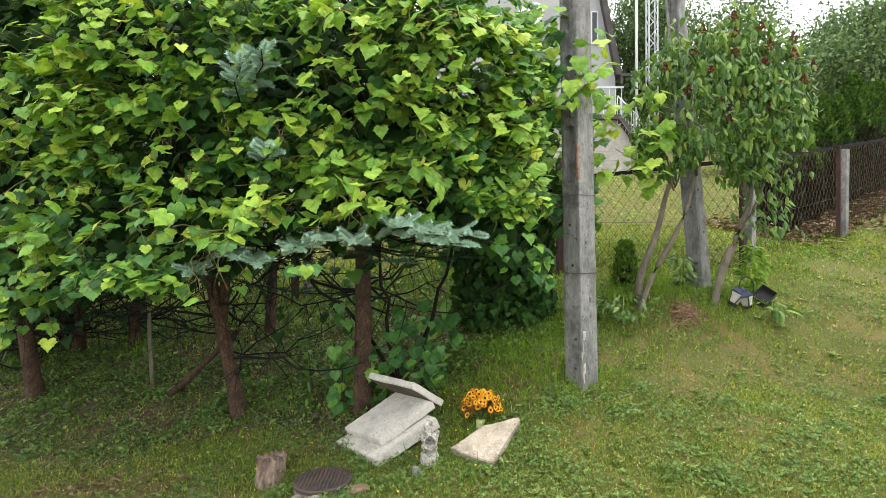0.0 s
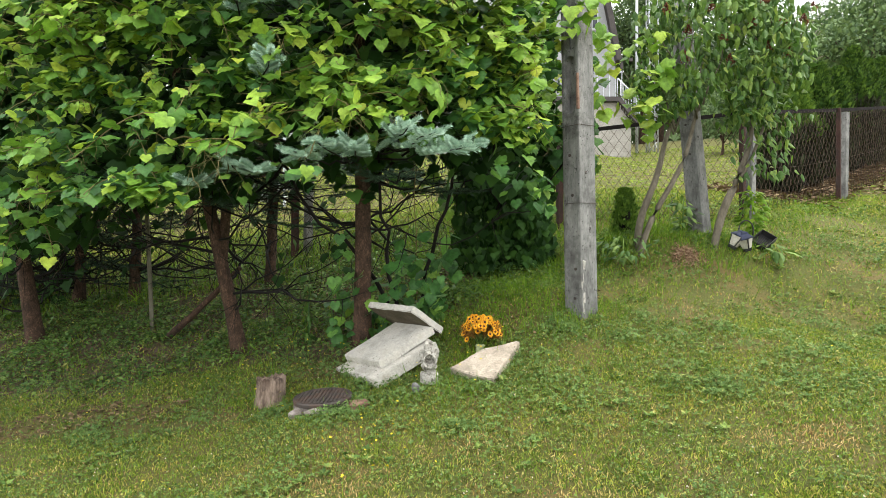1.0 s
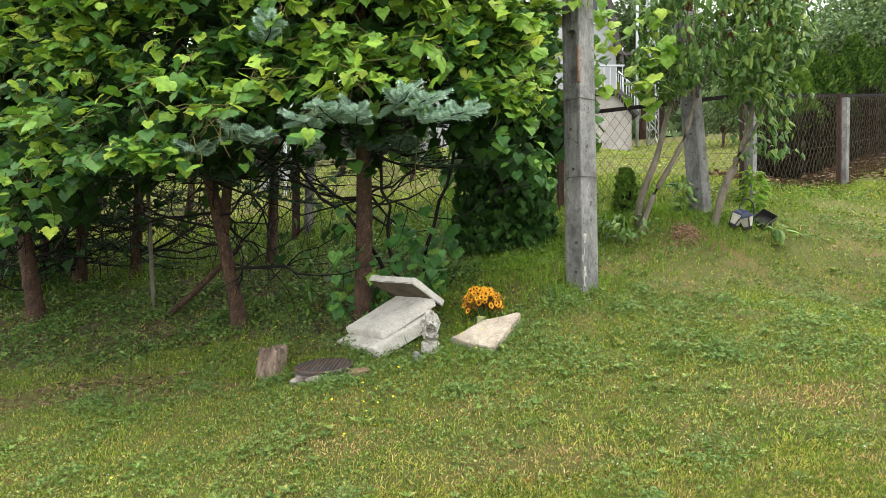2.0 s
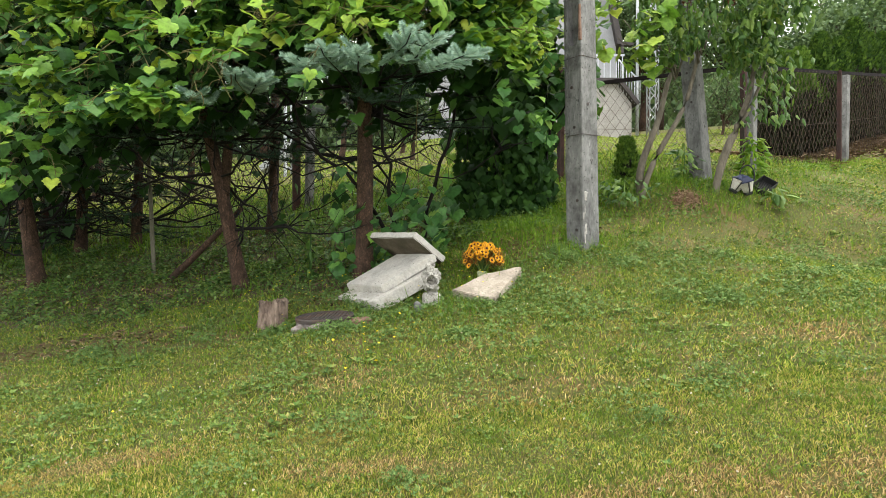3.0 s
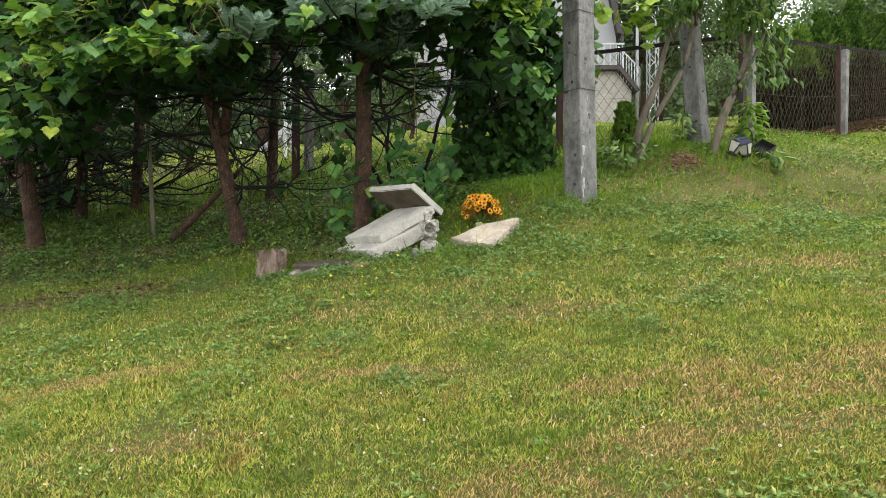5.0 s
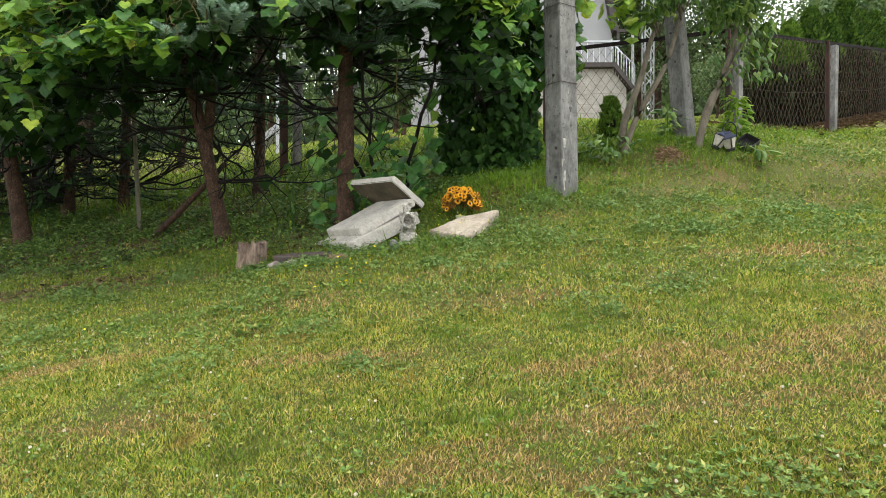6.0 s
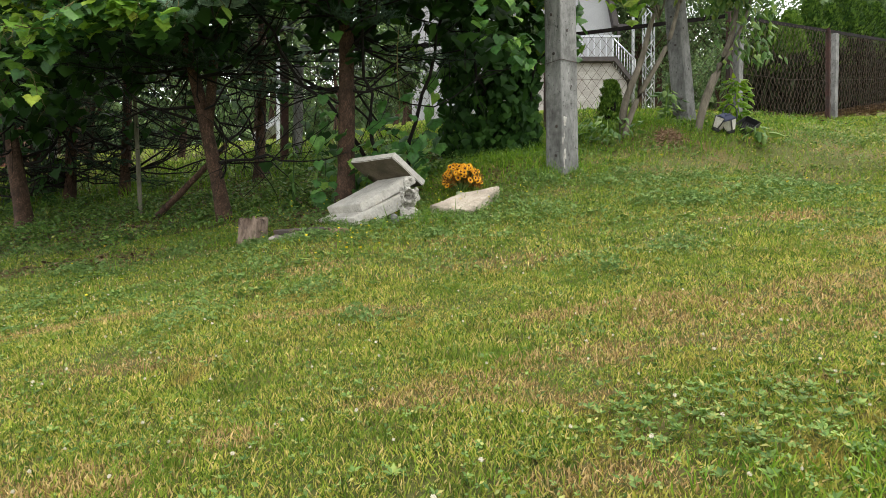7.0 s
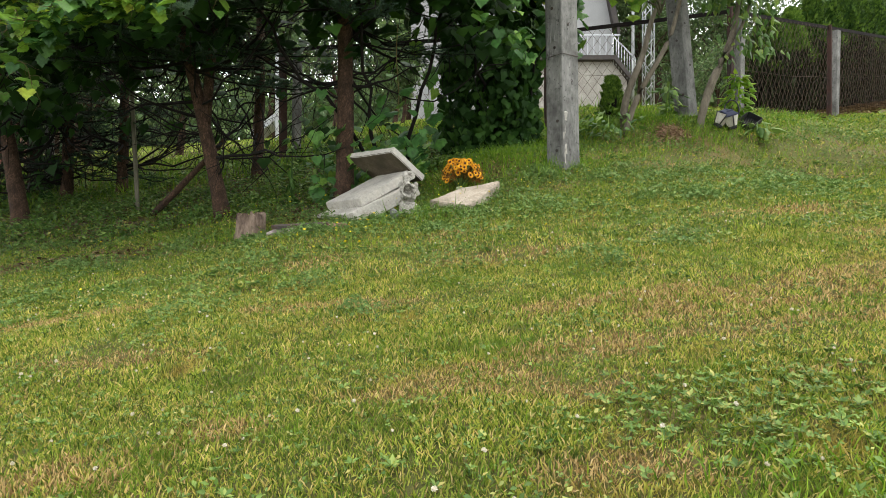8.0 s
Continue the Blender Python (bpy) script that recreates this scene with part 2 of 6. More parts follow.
M_TENDRIL = surface("vine_stem", (0.09, 0.075, 0.028), (0.16, 0.14, 0.045), 10, 60, 0.7, 0.2)
M_NEEDLE = leafy("blue_spruce_needles", [(0.0, (0.20, 0.33, 0.25)), (0.5, (0.33, 0.48, 0.38)), (1.0, (0.47, 0.62, 0.50))], rough=0.6, through_light=0.12)
# needles inside the crowns, darkened so the colour carries the shade there
M_NEEDLE_SHADED = leafy("spruce_needles", [(0.0, (0.014, 0.03, 0.018)), (0.6, (0.027, 0.055, 0.034)), (1.0, (0.055, 0.095, 0.06))], rough=0.6, through_light=0.1)
M_LILAC = leafy("lilac_leaf", [(0.0, (0.04, 0.095, 0.02)), (0.5, (0.088, 0.17, 0.034)), (0.88, (0.15, 0.24, 0.045)), (1.0, (0.22, 0.29, 0.055))], rough=0.42, through_light=0.35, gloss=0.25, fine=30)
M_SEED = leafy("dried_flower_head", [(0.0, (0.075, 0.022, 0.012)), (0.6, (0.14, 0.045, 0.022)), (1.0, (0.20, 0.08, 0.035))], rough=0.8, through_light=0.1)
M_THUJA = leafy("thuja_fronds", [(0.0, (0.012, 0.034, 0.007)), (0.45, (0.036, 0.082, 0.013)), (1.0, (0.105, 0.175, 0.025))], rough=0.6, through_light=0.2)
M_DWARF = leafy("bright_thuja_fronds", [(0.0, (0.04, 0.09, 0.014)), (0.5, (0.085, 0.16, 0.022)), (1.0, (0.16, 0.25, 0.038))], rough=0.6, through_light=0.2)
M_FLOOR = surface("shaded_floor", (0.05, 0.037, 0.023), (0.15, 0.108, 0.07), 40, 260, 0.95, 0.9, stain=(0.04, 0.055, 0.018), stain_scale=3)
M_TREE = leafy("far_leaves", [(0.0, (0.055, 0.095, 0.045)), (0.5, (0.10, 0.16, 0.065)), (1.0, (0.16, 0.23, 0.09))], rough=0.6, through_light=0.25)
# grape leaves again, with the canopy's shade put into a darker colour
M_VINE_SHADED = leafy("shaded_grape_leaf", [(0.0, (0.011, 0.032, 0.007)), (0.6, (0.023, 0.062, 0.012)), (1.0, (0.045, 0.105, 0.017))], rough=0.55, through_light=0.12, gloss=0.1)
M_SPRIG = leafy("golden_sprigs", [(0.0, (0.10, 0.040, 0.014)), (0.6, (0.25, 0.115, 0.026)), (1.0, (0.44, 0.24, 0.05))], rough=0.8, through_light=0.2)
M_PETAL = leafy("sunflower_petals", [(0.0, (0.42, 0.15, 0.008)), (0.5, (0.66, 0.30, 0.012)), (1.0, (0.80, 0.46, 0.03))], rough=0.6, through_light=0.25)
M_SEEDHEAD = surface("sunflower_disc", (0.03, 0.016, 0.008), (0.09, 0.045, 0.02), 60, 200, 0.9, 0.5)
M_CLOVER = leafy("clover_heads", [(0.0, (0.42, 0.38, 0.29)), (0.6, (0.62, 0.58, 0.49)), (1.0, (0.66, 0.58, 0.53))], rough=0.8, through_light=0.2)
M_BUTTER = leafy("buttercup_petals", [(0.0, (0.62, 0.46, 0.01)), (1.0, (0.80, 0.66, 0.04))], rough=0.4, through_light=0.25)
M_LITTER = leafy("leaf_litter", [(0.0, (0.055, 0.034, 0.02)), (0.5, (0.14, 0.088, 0.052)), (1.0, (0.27, 0.195, 0.115))], rough=0.85, through_light=0.1)


# ---- the ground ----
def clampf(v, lo, hi):
    return np.minimum(np.maximum(v, lo), hi)


def lawn_height(x, y):
    """Height of the sloping lawn: a bank that climbs ahead and to the right."""
    x, y = np.asarray(x, float), np.asarray(y, float)
    yc = clampf(y, 0.6, 7.2)
    w = 0.8 * yc + 0.5
    xc = clampf(clampf(x, -w, w), -4.3, 4.8)
    z = 0.0375 + 0.0568 * xc + 0.1256 * yc - 0.0054 * xc**2 + 0.0409 * xc * yc + 0.0056 * yc**2 - 0.0027 * xc**3 - 0.0007 * xc**2 * yc - 0.0046 * xc * yc**2 + 0.002 * yc**3
    for px, py, sx, sy, high in ((1.95, 5.6, 0.75, 0.5, 0.208), (-0.1, 3.8, 0.6, 0.4, -0.041), (-1.0, 1.9, 0.5, 0.5, 0.04), (-0.7, 3.4, 0.5, 0.35, 0.03), (0.5, 4.7, 0.8, 0.5, 0.1725), (3.0, 4.5, 0.8, 0.8, -0.212), (-0.08, 3.76, 0.3, 0.22, 0.055), (-0.78, 3.5, 0.35, 0.22, 0.05), (2.72, 5.42, 0.35, 0.28, 0.075), (1.95, 5.2, 0.35, 0.2, -0.07), (-3.7, 6.9, 1.3, 0.8, -0.13)):
        z = z + high * np.exp(-(((xc - px) / sx) ** 2) - ((yc - py) / sy) ** 2)
    z = z + 0.010 * np.sin(2.1 * xc + 1) * np.sin(2.3 * yc) + 0.006 * np.sin(6.3 * xc + yc) * np.sin(5.7 * yc + 0.7 * xc) + 0.004 * np.sin(11 * xc + 3) * np.sin(9.7 * yc)
    ex, ey = x - xc, y - yc
    reach = 60.0
    z = z + 0.07 * reach * np.tanh(ex / reach) + np.where(ey > 0, 0.225 * 34 * np.tanh(ey / 34), 0.17 * reach * np.tanh(ey / reach))
    return z


def gz(x, y):
    return float(lawn_height(x, y))


def mesh_of(name, verts, tris):
    """A mesh from arrays of corners and triangles."""
    verts, tris = np.asarray(verts, np.float32).reshape(-1, 3), np.asarray(tris, np.int32).reshape(-1, 3)
    me = bpy.data.meshes.new(name)
    me.vertices.add(len(verts))
    me.vertices.foreach_set("co", verts.ravel())
    me.loops.add(len(tris) * 3)
    me.loops.foreach_set("vertex_index", tris.ravel())
    me.polygons.add(len(tris))
    me.polygons.foreach_set("loop_start", np.arange(len(tris), dtype=np.int32) * 3)
    me.update(calc_edges=True)
    return me


def mesh_part(name, me, material, parent=None, label="", kind="", smooth=True):
    ob = new(name, me)
    if material and not me.materials:
        me.materials.append(material)
    if smooth:
        me.polygons.foreach_set("use_smooth", np.ones(len(me.polygons), bool))
    if parent:
        ob.parent = parent
        ob.matrix_parent_inverse = Matrix.Translation(-parent.location) if parent.data is None else Matrix()
    return tagged(ob, label, kind=kind)


def part(name, bm, material, parent=None, label="", smooth=False):
    me = bpy.data.meshes.new(name)
    bm.to_mesh(me)
    bm.free()
    return mesh_part(name, me, material, parent, label, smooth=smooth)


def thing(name, label, category, group="", kind="", at=(0, 0, 0)):
    """An empty at a thing's base; its parts keep world coordinates."""
    ob = new(name)
    ob.empty_display_size = 0.1
    ob.location = at
    return tagged(ob, label, category, group, kind)


rng = np.random.default_rng(11)


def spread(template, tris, places, rots, sizes):
    """Copies of one small shape: corners (k,3), triangles (m,3), n places, n turn matrices, n sizes."""
    template, tris = np.asarray(template, float), np.asarray(tris, int)
    n, k = len(places), len(template)
    sizes = np.asarray(sizes, float)
    if sizes.ndim == 1:
        sizes = np.repeat(sizes[:, None], 3, 1)
    v = np.einsum("nij,nkj->nki", rots, template[None] * sizes[:, None, :]) + np.asarray(places)[:, None, :]
    f = tris[None] + (np.arange(n) * k)[:, None, None]
    return v.reshape(-1, 3), f.reshape(-1, 3)


def joined(chunks):
    vs, fs, base = [], [], 0
    for v, f in chunks:
        v = np.asarray(v).reshape(-1, 3)
        vs.append(v)
        fs.append(np.asarray(f, int).reshape(-1, 3) + base)
        base += len(v)
    return np.concatenate(vs), np.concatenate(fs)


def turns(yaw, pitch, roll):
    """Turn matrices Rz(yaw) Rx(pitch) Ry(roll), radians."""
    cy, sy, cp, sp, cr, sr = np.cos(yaw), np.sin(yaw), np.cos(pitch), np.sin(pitch), np.cos(roll), np.sin(roll)
    o, e = np.zeros_like(yaw), np.ones_like(yaw)
    rz = np.stack([cy, -sy, o, sy, cy, o, o, o, e], 1).reshape(-1, 3, 3)
    rx = np.stack([e, o, o, o, cp, -sp, o, sp, cp], 1).reshape(-1, 3, 3)
    ry = np.stack([cr, o, sr, o, e, o, -sr, o, cr], 1).reshape(-1, 3, 3)
    return rz @ rx @ ry


def tube(points, radii, sides=6):
    """A tapered tube along points."""
    p = np.asarray(points, float)
    n = len(p)
    r = np.asarray(radii, float) * np.ones(n)
    d = np.gradient(p, axis=0)
    d /= np.linalg.norm(d, axis=1)[:, None] + 1e-9
    ref = np.where(np.abs(d[:, 2:3]) > 0.9, np.array([[1.0, 0, 0]]), np.array([[0, 0, 1.0]]))
    u = np.cross(d, ref)
    u /= np.linalg.norm(u, axis=1)[:, None] + 1e-9
    w = np.cross(d, u)
    a = np.arange(sides) * 2 * np.pi / sides
    v = p[:, None] + r[:, None, None] * (np.cos(a)[None, :, None] * u[:, None] + np.sin(a)[None, :, None] * w[:, None])
    v = v.reshape(-1, 3)
    f = []
    for i in range(n - 1):
        for j in range(sides):
            q, s = i * sides + j, i * sides + (j + 1) % sides
            f += [(q, s, s + sides), (q, s + sides, q + sides)]
    for j in range(1, sides - 1):
        f += [(0, j + 1, j), ((n - 1) * sides, (n - 1) * sides + j, (n - 1) * sides + j + 1)]
    return v, np.array(f)


def crooked(start, way, length, steps=6, wander=0.15, sag=0.0):
    """A crooked line from start, wandering and sagging."""
    p, d = np.array(start, float), np.array(way, float)
    d /= np.linalg.norm(d)
    out = [p.copy()]
    for i in range(steps):
        d = d + rng.normal(0, wander, 3) + np.array([0, 0, sag])
        d /= np.linalg.norm(d)
        p = p + d * length / steps
        out.append(p.copy())
    return np.array(out)


def ground_sheet():
    def axis(stops):
        out = []
        for a, b, s in stops:
            out += list(np.arange(a, b, s))
        return np.array(out + [stops[-1][1]])

    xs = axis([(-160, -40, 15), (-40, -9, 2.5), (-9, -4, 0.4), (-4, 4, 0.07), (4, 9, 0.3), (9, 40, 2.5), (40, 160, 15)])
    ys = axis([(-60, -8, 8), (-8, -0.4, 0.6), (-0.4, 7, 0.07), (7, 14, 0.3), (14, 60, 2.5), (60, 200, 15)])
    gx, gy = np.meshgrid(xs, ys)
    z = lawn_height(gx, gy)
    v = np.stack([gx, gy, z], -1).reshape(-1, 3)
    w, f = len(xs), []
    ii, jj = np.meshgrid(np.arange(len(ys) - 1), np.arange(w - 1), indexing="ij")
    q = (ii * w + jj).ravel()
    f = np.concatenate([np.stack([q, q + 1, q + w + 1], 1), np.stack([q, q + w + 1, q + w], 1)])
    ob = mesh_part("ground", mesh_of("ground", v, f), M_SOIL)
    ob.data.materials.append(M_FLOOR)
    c = v[f].mean(1)
    edge = 4.5 + 0.1 * np.sin(c[:, 0] * 3) + 0.25 * np.maximum(c[:, 0] + 0.3, 0)
    ob.data.polygons.foreach_set("material_index", ((c[:, 1] > edge) & (c[:, 1] < 6.6) & (c[:, 0] < 0.85) & (c[:, 0] > -9)).astype(np.int32))
    return tagged(ob, "sloping lawn soil under mown grass and weeds", "ground", kind="structure")


ground_sheet()


# ---- shapes used by many things ----
def box_bm(size, m=None, bevel=0.0, segments=2):
    bm = bmesh.new()
    bmesh.ops.create_cube(bm, size=1)
    bmesh.ops.scale(bm, vec=size, verts=bm.verts)
    if bevel:
        bmesh.ops.bevel(bm, geom=bm.edges[:], offset=bevel, segments=segments, affect="EDGES", profile=0.6)
    if m is not None:
        bmesh.ops.transform(bm, matrix=m, verts=bm.verts)
    return bm


def prism_bm(outline, depth, m=None, bevel=0.0):
    """An outline in x, z pushed along y by depth."""
    bm = bmesh.new()
    f = bm.faces.new([bm.verts.new((x, 0, z)) for x, z in outline])
    r = bmesh.ops.extrude_face_region(bm, geom=[f])
    bmesh.ops.translate(bm, vec=(0, depth, 0), verts=[v for v in r["geom"] if isinstance(v, bmesh.types.BMVert)])
    bmesh.ops.recalc_face_normals(bm, faces=bm.faces)
    if bevel:
        bmesh.ops.bevel(bm, geom=bm.edges[:], offset=bevel, segments=2, affect="EDGES")
    if m is not None:
        bmesh.ops.transform(bm, matrix=m, verts=bm.verts)
    return bm


def lathe_bm(profile, sides=20, m=None):
    """A turned shape from radius, height pairs."""
    bm = bmesh.new()
    rings = [[bm.verts.new((r * math.cos(2 * math.pi * i / sides), r * math.sin(2 * math.pi * i / sides), z)) for i in range(sides)] for r, z in profile]
    for a, b in zip(rings, rings[1:]):
        for i in range(sides):
            bm.faces.new((a[i], a[(i + 1) % sides], b[(i + 1) % sides], b[i]))
    bm.faces.new(rings[0][::-1])
    bm.faces.new(rings[-1])
    if m is not None:
        bmesh.ops.transform(bm, matrix=m, verts=bm.verts)
    return bm


def merged(*bms):
    out = bmesh.new()
    for b in bms:
        me = bpy.data.meshes.new("scrap")
        b.to_mesh(me)
        b.free()
        out.from_mesh(me)
        bpy.data.meshes.remove(me)
    return out


def roughen(bm, amount, scale, seed=0.0):
    """Uneven, worn surface: shift the corners by noise."""
    for v in bm.verts:
        n = noise.noise_vector(v.co * scale + Vector((seed, seed * 2.3, 0)))
        v.co += n * amount
    return bm


# ---- poles ----
def slotted_pole(name, label, m, height, wide, slots, taper=0.0155, sink=0.35):
    """A tapered concrete pole of H section: two flanges, a web set back, solid between the slots."""
    top = thing(name, label, "utility pole", "concrete poles")
    top.matrix_basis = m
    w, fl = wide / 2, wide * 0.2
    bms = []
    for side in (-1, 1):
        bms.append(box_bm((fl, wide, height + sink), Matrix.Translation((side * (w - fl / 2), 0, (height - sink) / 2)), 0.012, 2))
    bms.append(box_bm((wide - 2 * fl, wide * 0.22, height + sink), Matrix.Translation((0, 0, (height - sink) / 2))))
    r = w - fl
    ends = [-sink] + [z for s in slots for z in s] + [height]
    for lo, hi in zip(ends[0::2], ends[1::2]):
        line = []
        if lo > -sink:
            line += [(r * math.cos(a), lo - r + r * math.sin(a)) for a in np.linspace(math.pi, 0, 9)]
        else:
            line += [(-r, lo), (r, lo)]
        if hi < height:
            line += [(r * math.cos(a), hi + r - r * math.sin(a)) for a in np.linspace(0, math.pi, 9)]
        else:
            line += [(r, hi), (-r, hi)]
        bms.append(prism_bm(line, wide - 0.006, Matrix.Translation((0, -w + 0.003, 0))))
    bm = merged(*bms)
    for v in bm.verts:
        k = 1 - taper * v.co.z
        v.co.x *= k
        v.co.y *= k
    shaft = part("shaft", bm, M_CONCRETE, None)
    shaft.parent = top
    # cast-in bolt holes: short dark sockets set into the faces
    for x, y, z, turn in ((w - 0.003, -0.02, 1.02, 90), (w - 0.003, 0.01, 0.62, 90), (-0.01, -w + 0.001, 1.15, 0), (0.012, -w + 0.001, 0.86, 0), (0.03, -w + 0.001, 0.33, 0), (0.02, -w + 0.001, 0.12, 0)):
        k = 1 - taper * z
        hole = part("bolt_hole", lathe_bm([(0.011, 0), (0.011, 0.006), (0.007, 0.0065), (0.007, 0.002)], 10, Matrix.Translation((x * k, y * k, z)) @ Matrix.Rotation(radians(turn), 4, "Z") @ Matrix.Rotation(radians(90), 4, "X")), M_IRON, None, "dark bolt hole")
        hole.parent = top
    return top


POLE_AT = (1.005, 4.46)
POLE_Z = gz(*POLE_AT) - 0.02
pole = slotted_pole("utility_pole", "weathered grey concrete utility pole with slots, chipped at its foot", pose(*POLE_AT, POLE_Z, 0.3, -1.0, -55), 6.2, 0.168,
                    [(1.45, 1.87), (1.91, 2.38), (2.54, 2.98), (3.02, 3.5), (3.66, 4.1), (4.15, 4.6)])
chip = part("broken_edge", roughen(merged(*[box_bm((0.014, 0.018 + 0.012 * math.sin(i * 1.9), 0.085), Matrix.Translation((0.0785, -0.066 + 0.010 * math.sin(i * 2.1), 0.05 + i * 0.075)) @ Matrix.Rotation(0.3 * math.sin(i * 3.3), 4, "Y"), 0.005, 1) for i in range(5)]), 0.007, 60), M_CHIP, None, "pale broken concrete edge")
chip.parent = pole
for h in (0.80, 1.36):
    k = 0.168 * (1 - 0.0155 * h) / 2 + 0.004
    band = mesh_part("wire_band", mesh_of("wire_band", *tube([(k, -k, h), (-k, -k, h + 0.006), (-k, k, h), (k, k, h + 0.004), (k, -k, h)], 0.0022, 5)), M_IRON, None, "thin rusty binding wire")
    band.parent = pole
# a torn piece of wood and steel in the lowest slot
bracket = part("splinter", roughen(box_bm((0.018, 0.02, 0.26), Matrix.Translation((0.077, -0.083, 1.60)), 0.004, 1), 0.006, 30), M_BRICK, None, "rusty splintered strip")
bracket.parent = pole
# cast marks: plain raised bars
for i, (x, z, ww, hh) in enumerate(((-0.03, 0.93, 0.006, 0.045), (-0.012, 0.93, 0.022, 0.006), (0.012, 0.93, 0.006, 0.045), (-0.03, 0.83, 0.006, 0.045), (-0.014, 0.83, 0.006, 0.045), (0.008, 0.845, 0.02, 0.006), (0.008, 0.815, 0.02, 0.006))):
    k = 1 - 0.0155 * z
    mark = part("cast_mark", box_bm((ww, 0.006, hh), Matrix.Translation((x * k, -0.084 * k, z)), 0.001, 1), M_CONCRETE)
    mark.parent = pole

slotted_pole("strut_pole", "grey concrete strut pole leaning beside a lilac bush", pose(2.41, 5.72, gz(2.41, 5.72) - 0.1, -2, -6.4, -52), 5.0, 0.152, [(1.75, 2.3), (2.45, 3.0), (3.15, 3.7)], 0.03)


# ---- chain link fence ----
def fence():
    top = thing("chain_link_fence", "rusty chain link fence with concrete posts and a steel top rail", "fence", at=(3.17, 6.47, gz(3.17, 6.47)))
    corners = [(-9.0, 6.75), (-6.3, 6.72), (-4.4, 6.70), (-1.62, 6.64), (1.25, 6.55), (3.17, 6.47), (5.2, 8.02), (7.72, 10.1), (10.2, 12.2)]
    corner_z = gz(3.17, 6.47) + 1.12
    tall = {(1.25, 6.55): corner_z - 0.20 - gz(1.25, 6.55), (3.17, 6.47): 1.12, (7.72, 10.1): 1.07, (10.2, 12.2): 1.02}
    line = []
    for (ax, ay), (bx, by) in zip(corners, corners[1:]):
        a, b = np.array((ax, ay, gz(ax, ay) + 0.02)), np.array((bx, by, gz(bx, by) + 0.02))
        way = b - a
        length = math.hypot(way[0], way[1])
        up = np.array((0, 0, 1.0))
        ha, hb = tall.get((ax, ay), 1.17), tall.get((bx, by), 1.17)
        ra, rb = a + up * ha, b + up * hb
        aim = Matrix.Translation(Vector((ra + rb) / 2)) @ Vector(rb - ra).to_track_quat("X", "Z").to_matrix().to_4x4()
        full = float(np.linalg.norm(rb - ra))
        part("top_rail", merged(box_bm((full, 0.006, 0.040), aim), box_bm((full, 0.040, 0.006), aim @ Matrix.Translation((0, 0.02, 0.0195)))), M_RAIL, top, "black steel angle rail")
        step, rise = 0.052, 0.075
        n = int(length / step)
        rows = int((ha + hb) / 2 / rise)
        chunks = []
        side = np.cross(way / length, up) * 0.004
        for i in range(n):
            pts = []
            for j in range(rows + 1):
                u = (i + (j + i) % 2) * step / length
                pts.append(a + way * min(u, 1) + up * (0.01 + (ha + (hb - ha) * min(u, 1) - 0.01) * j / rows) + side * (1 if j % 2 else -1))
            chunks.append(tube(pts, 0.0028, 3))
        mesh_part("wire_mesh", mesh_of("wire_mesh", *joined(chunks)), M_WIRE, top, "diamond wire mesh")
        low = [a + way * u + up * (0.5 + 0.012 * math.sin(u * 9)) + side for u in np.linspace(0, 1, 8)]
        mesh_part("tension_wire", mesh_of("tension_wire", *tube(low, 0.0018, 4)), M_WIRE, top)
    for x, y in corners:
        z = gz(x, y)
        bm = roughen(box_bm((0.085, 0.085, 1.62), pose(x + 0.12, y + 0.08, z + 0.37, 0.5, 0.8, 35), 0.012, 2), 0.006, 12, x)
        part("concrete_post", bm, M_CONCRETE, top, "grey concrete fence post")
        part("angle_post", merged(box_bm((0.075, 0.008, 1.42), pose(x, y, z + 0.5, 0, 0, 20)), box_bm((0.008, 0.06, 1.42), pose(x - 0.035, y - 0.04, z + 0.5, 0, 0, 20))), M_RUST, top, "rust red steel angle")


fence()


# ---- stone slabs, figure, stump, cover, flowers ----
def slab(label, f, e1, e2, thick, seed, cut=None, material=M_SLAB):
    """A worn stone slab: one top corner, its two edges, its thickness downwards."""
    f, e1, e2 = Vector(f), Vector(e1), Vector(e2)
    n = e1.cross(e2).normalized()
    n = n if n.z > 0 else -n
    outline = cut or [(0, 0), (1, 0), (1, 1), (0, 1)]
    bm = bmesh.new()
    face = bm.faces.new([bm.verts.new(f + e1 * u + e2 * v) for u, v in outline])
    r = bmesh.ops.extrude_face_region(bm, geom=[face])
    bmesh.ops.translate(bm, vec=-n * thick, verts=[v for v in r["geom"] if isinstance(v, bmesh.types.BMVert)])
    bmesh.ops.recalc_face_normals(bm, faces=bm.faces)
    bmesh.ops.bevel(bm, geom=bm.edges[:], offset=0.005, segments=2, affect="EDGES")
    bmesh.ops.triangulate(bm, faces=bm.faces)
    for _ in range(4):
        bmesh.ops.subdivide_edges(bm, edges=[e for e in bm.edges if e.calc_length() > 0.03], cuts=1)
    bmesh.ops.triangulate(bm, faces=bm.faces)
    roughen(bm, 0.0022, 45, seed)
    roughen(bm, 0.0035, 8, seed + 4)
    bm.normal_update()
    # faces that look down get the soiled colour with painted shade
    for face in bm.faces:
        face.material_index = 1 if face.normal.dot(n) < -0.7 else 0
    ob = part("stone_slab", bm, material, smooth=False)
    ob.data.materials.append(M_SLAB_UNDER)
    return tagged(ob, label, "stone slab", "pile of stone slabs")


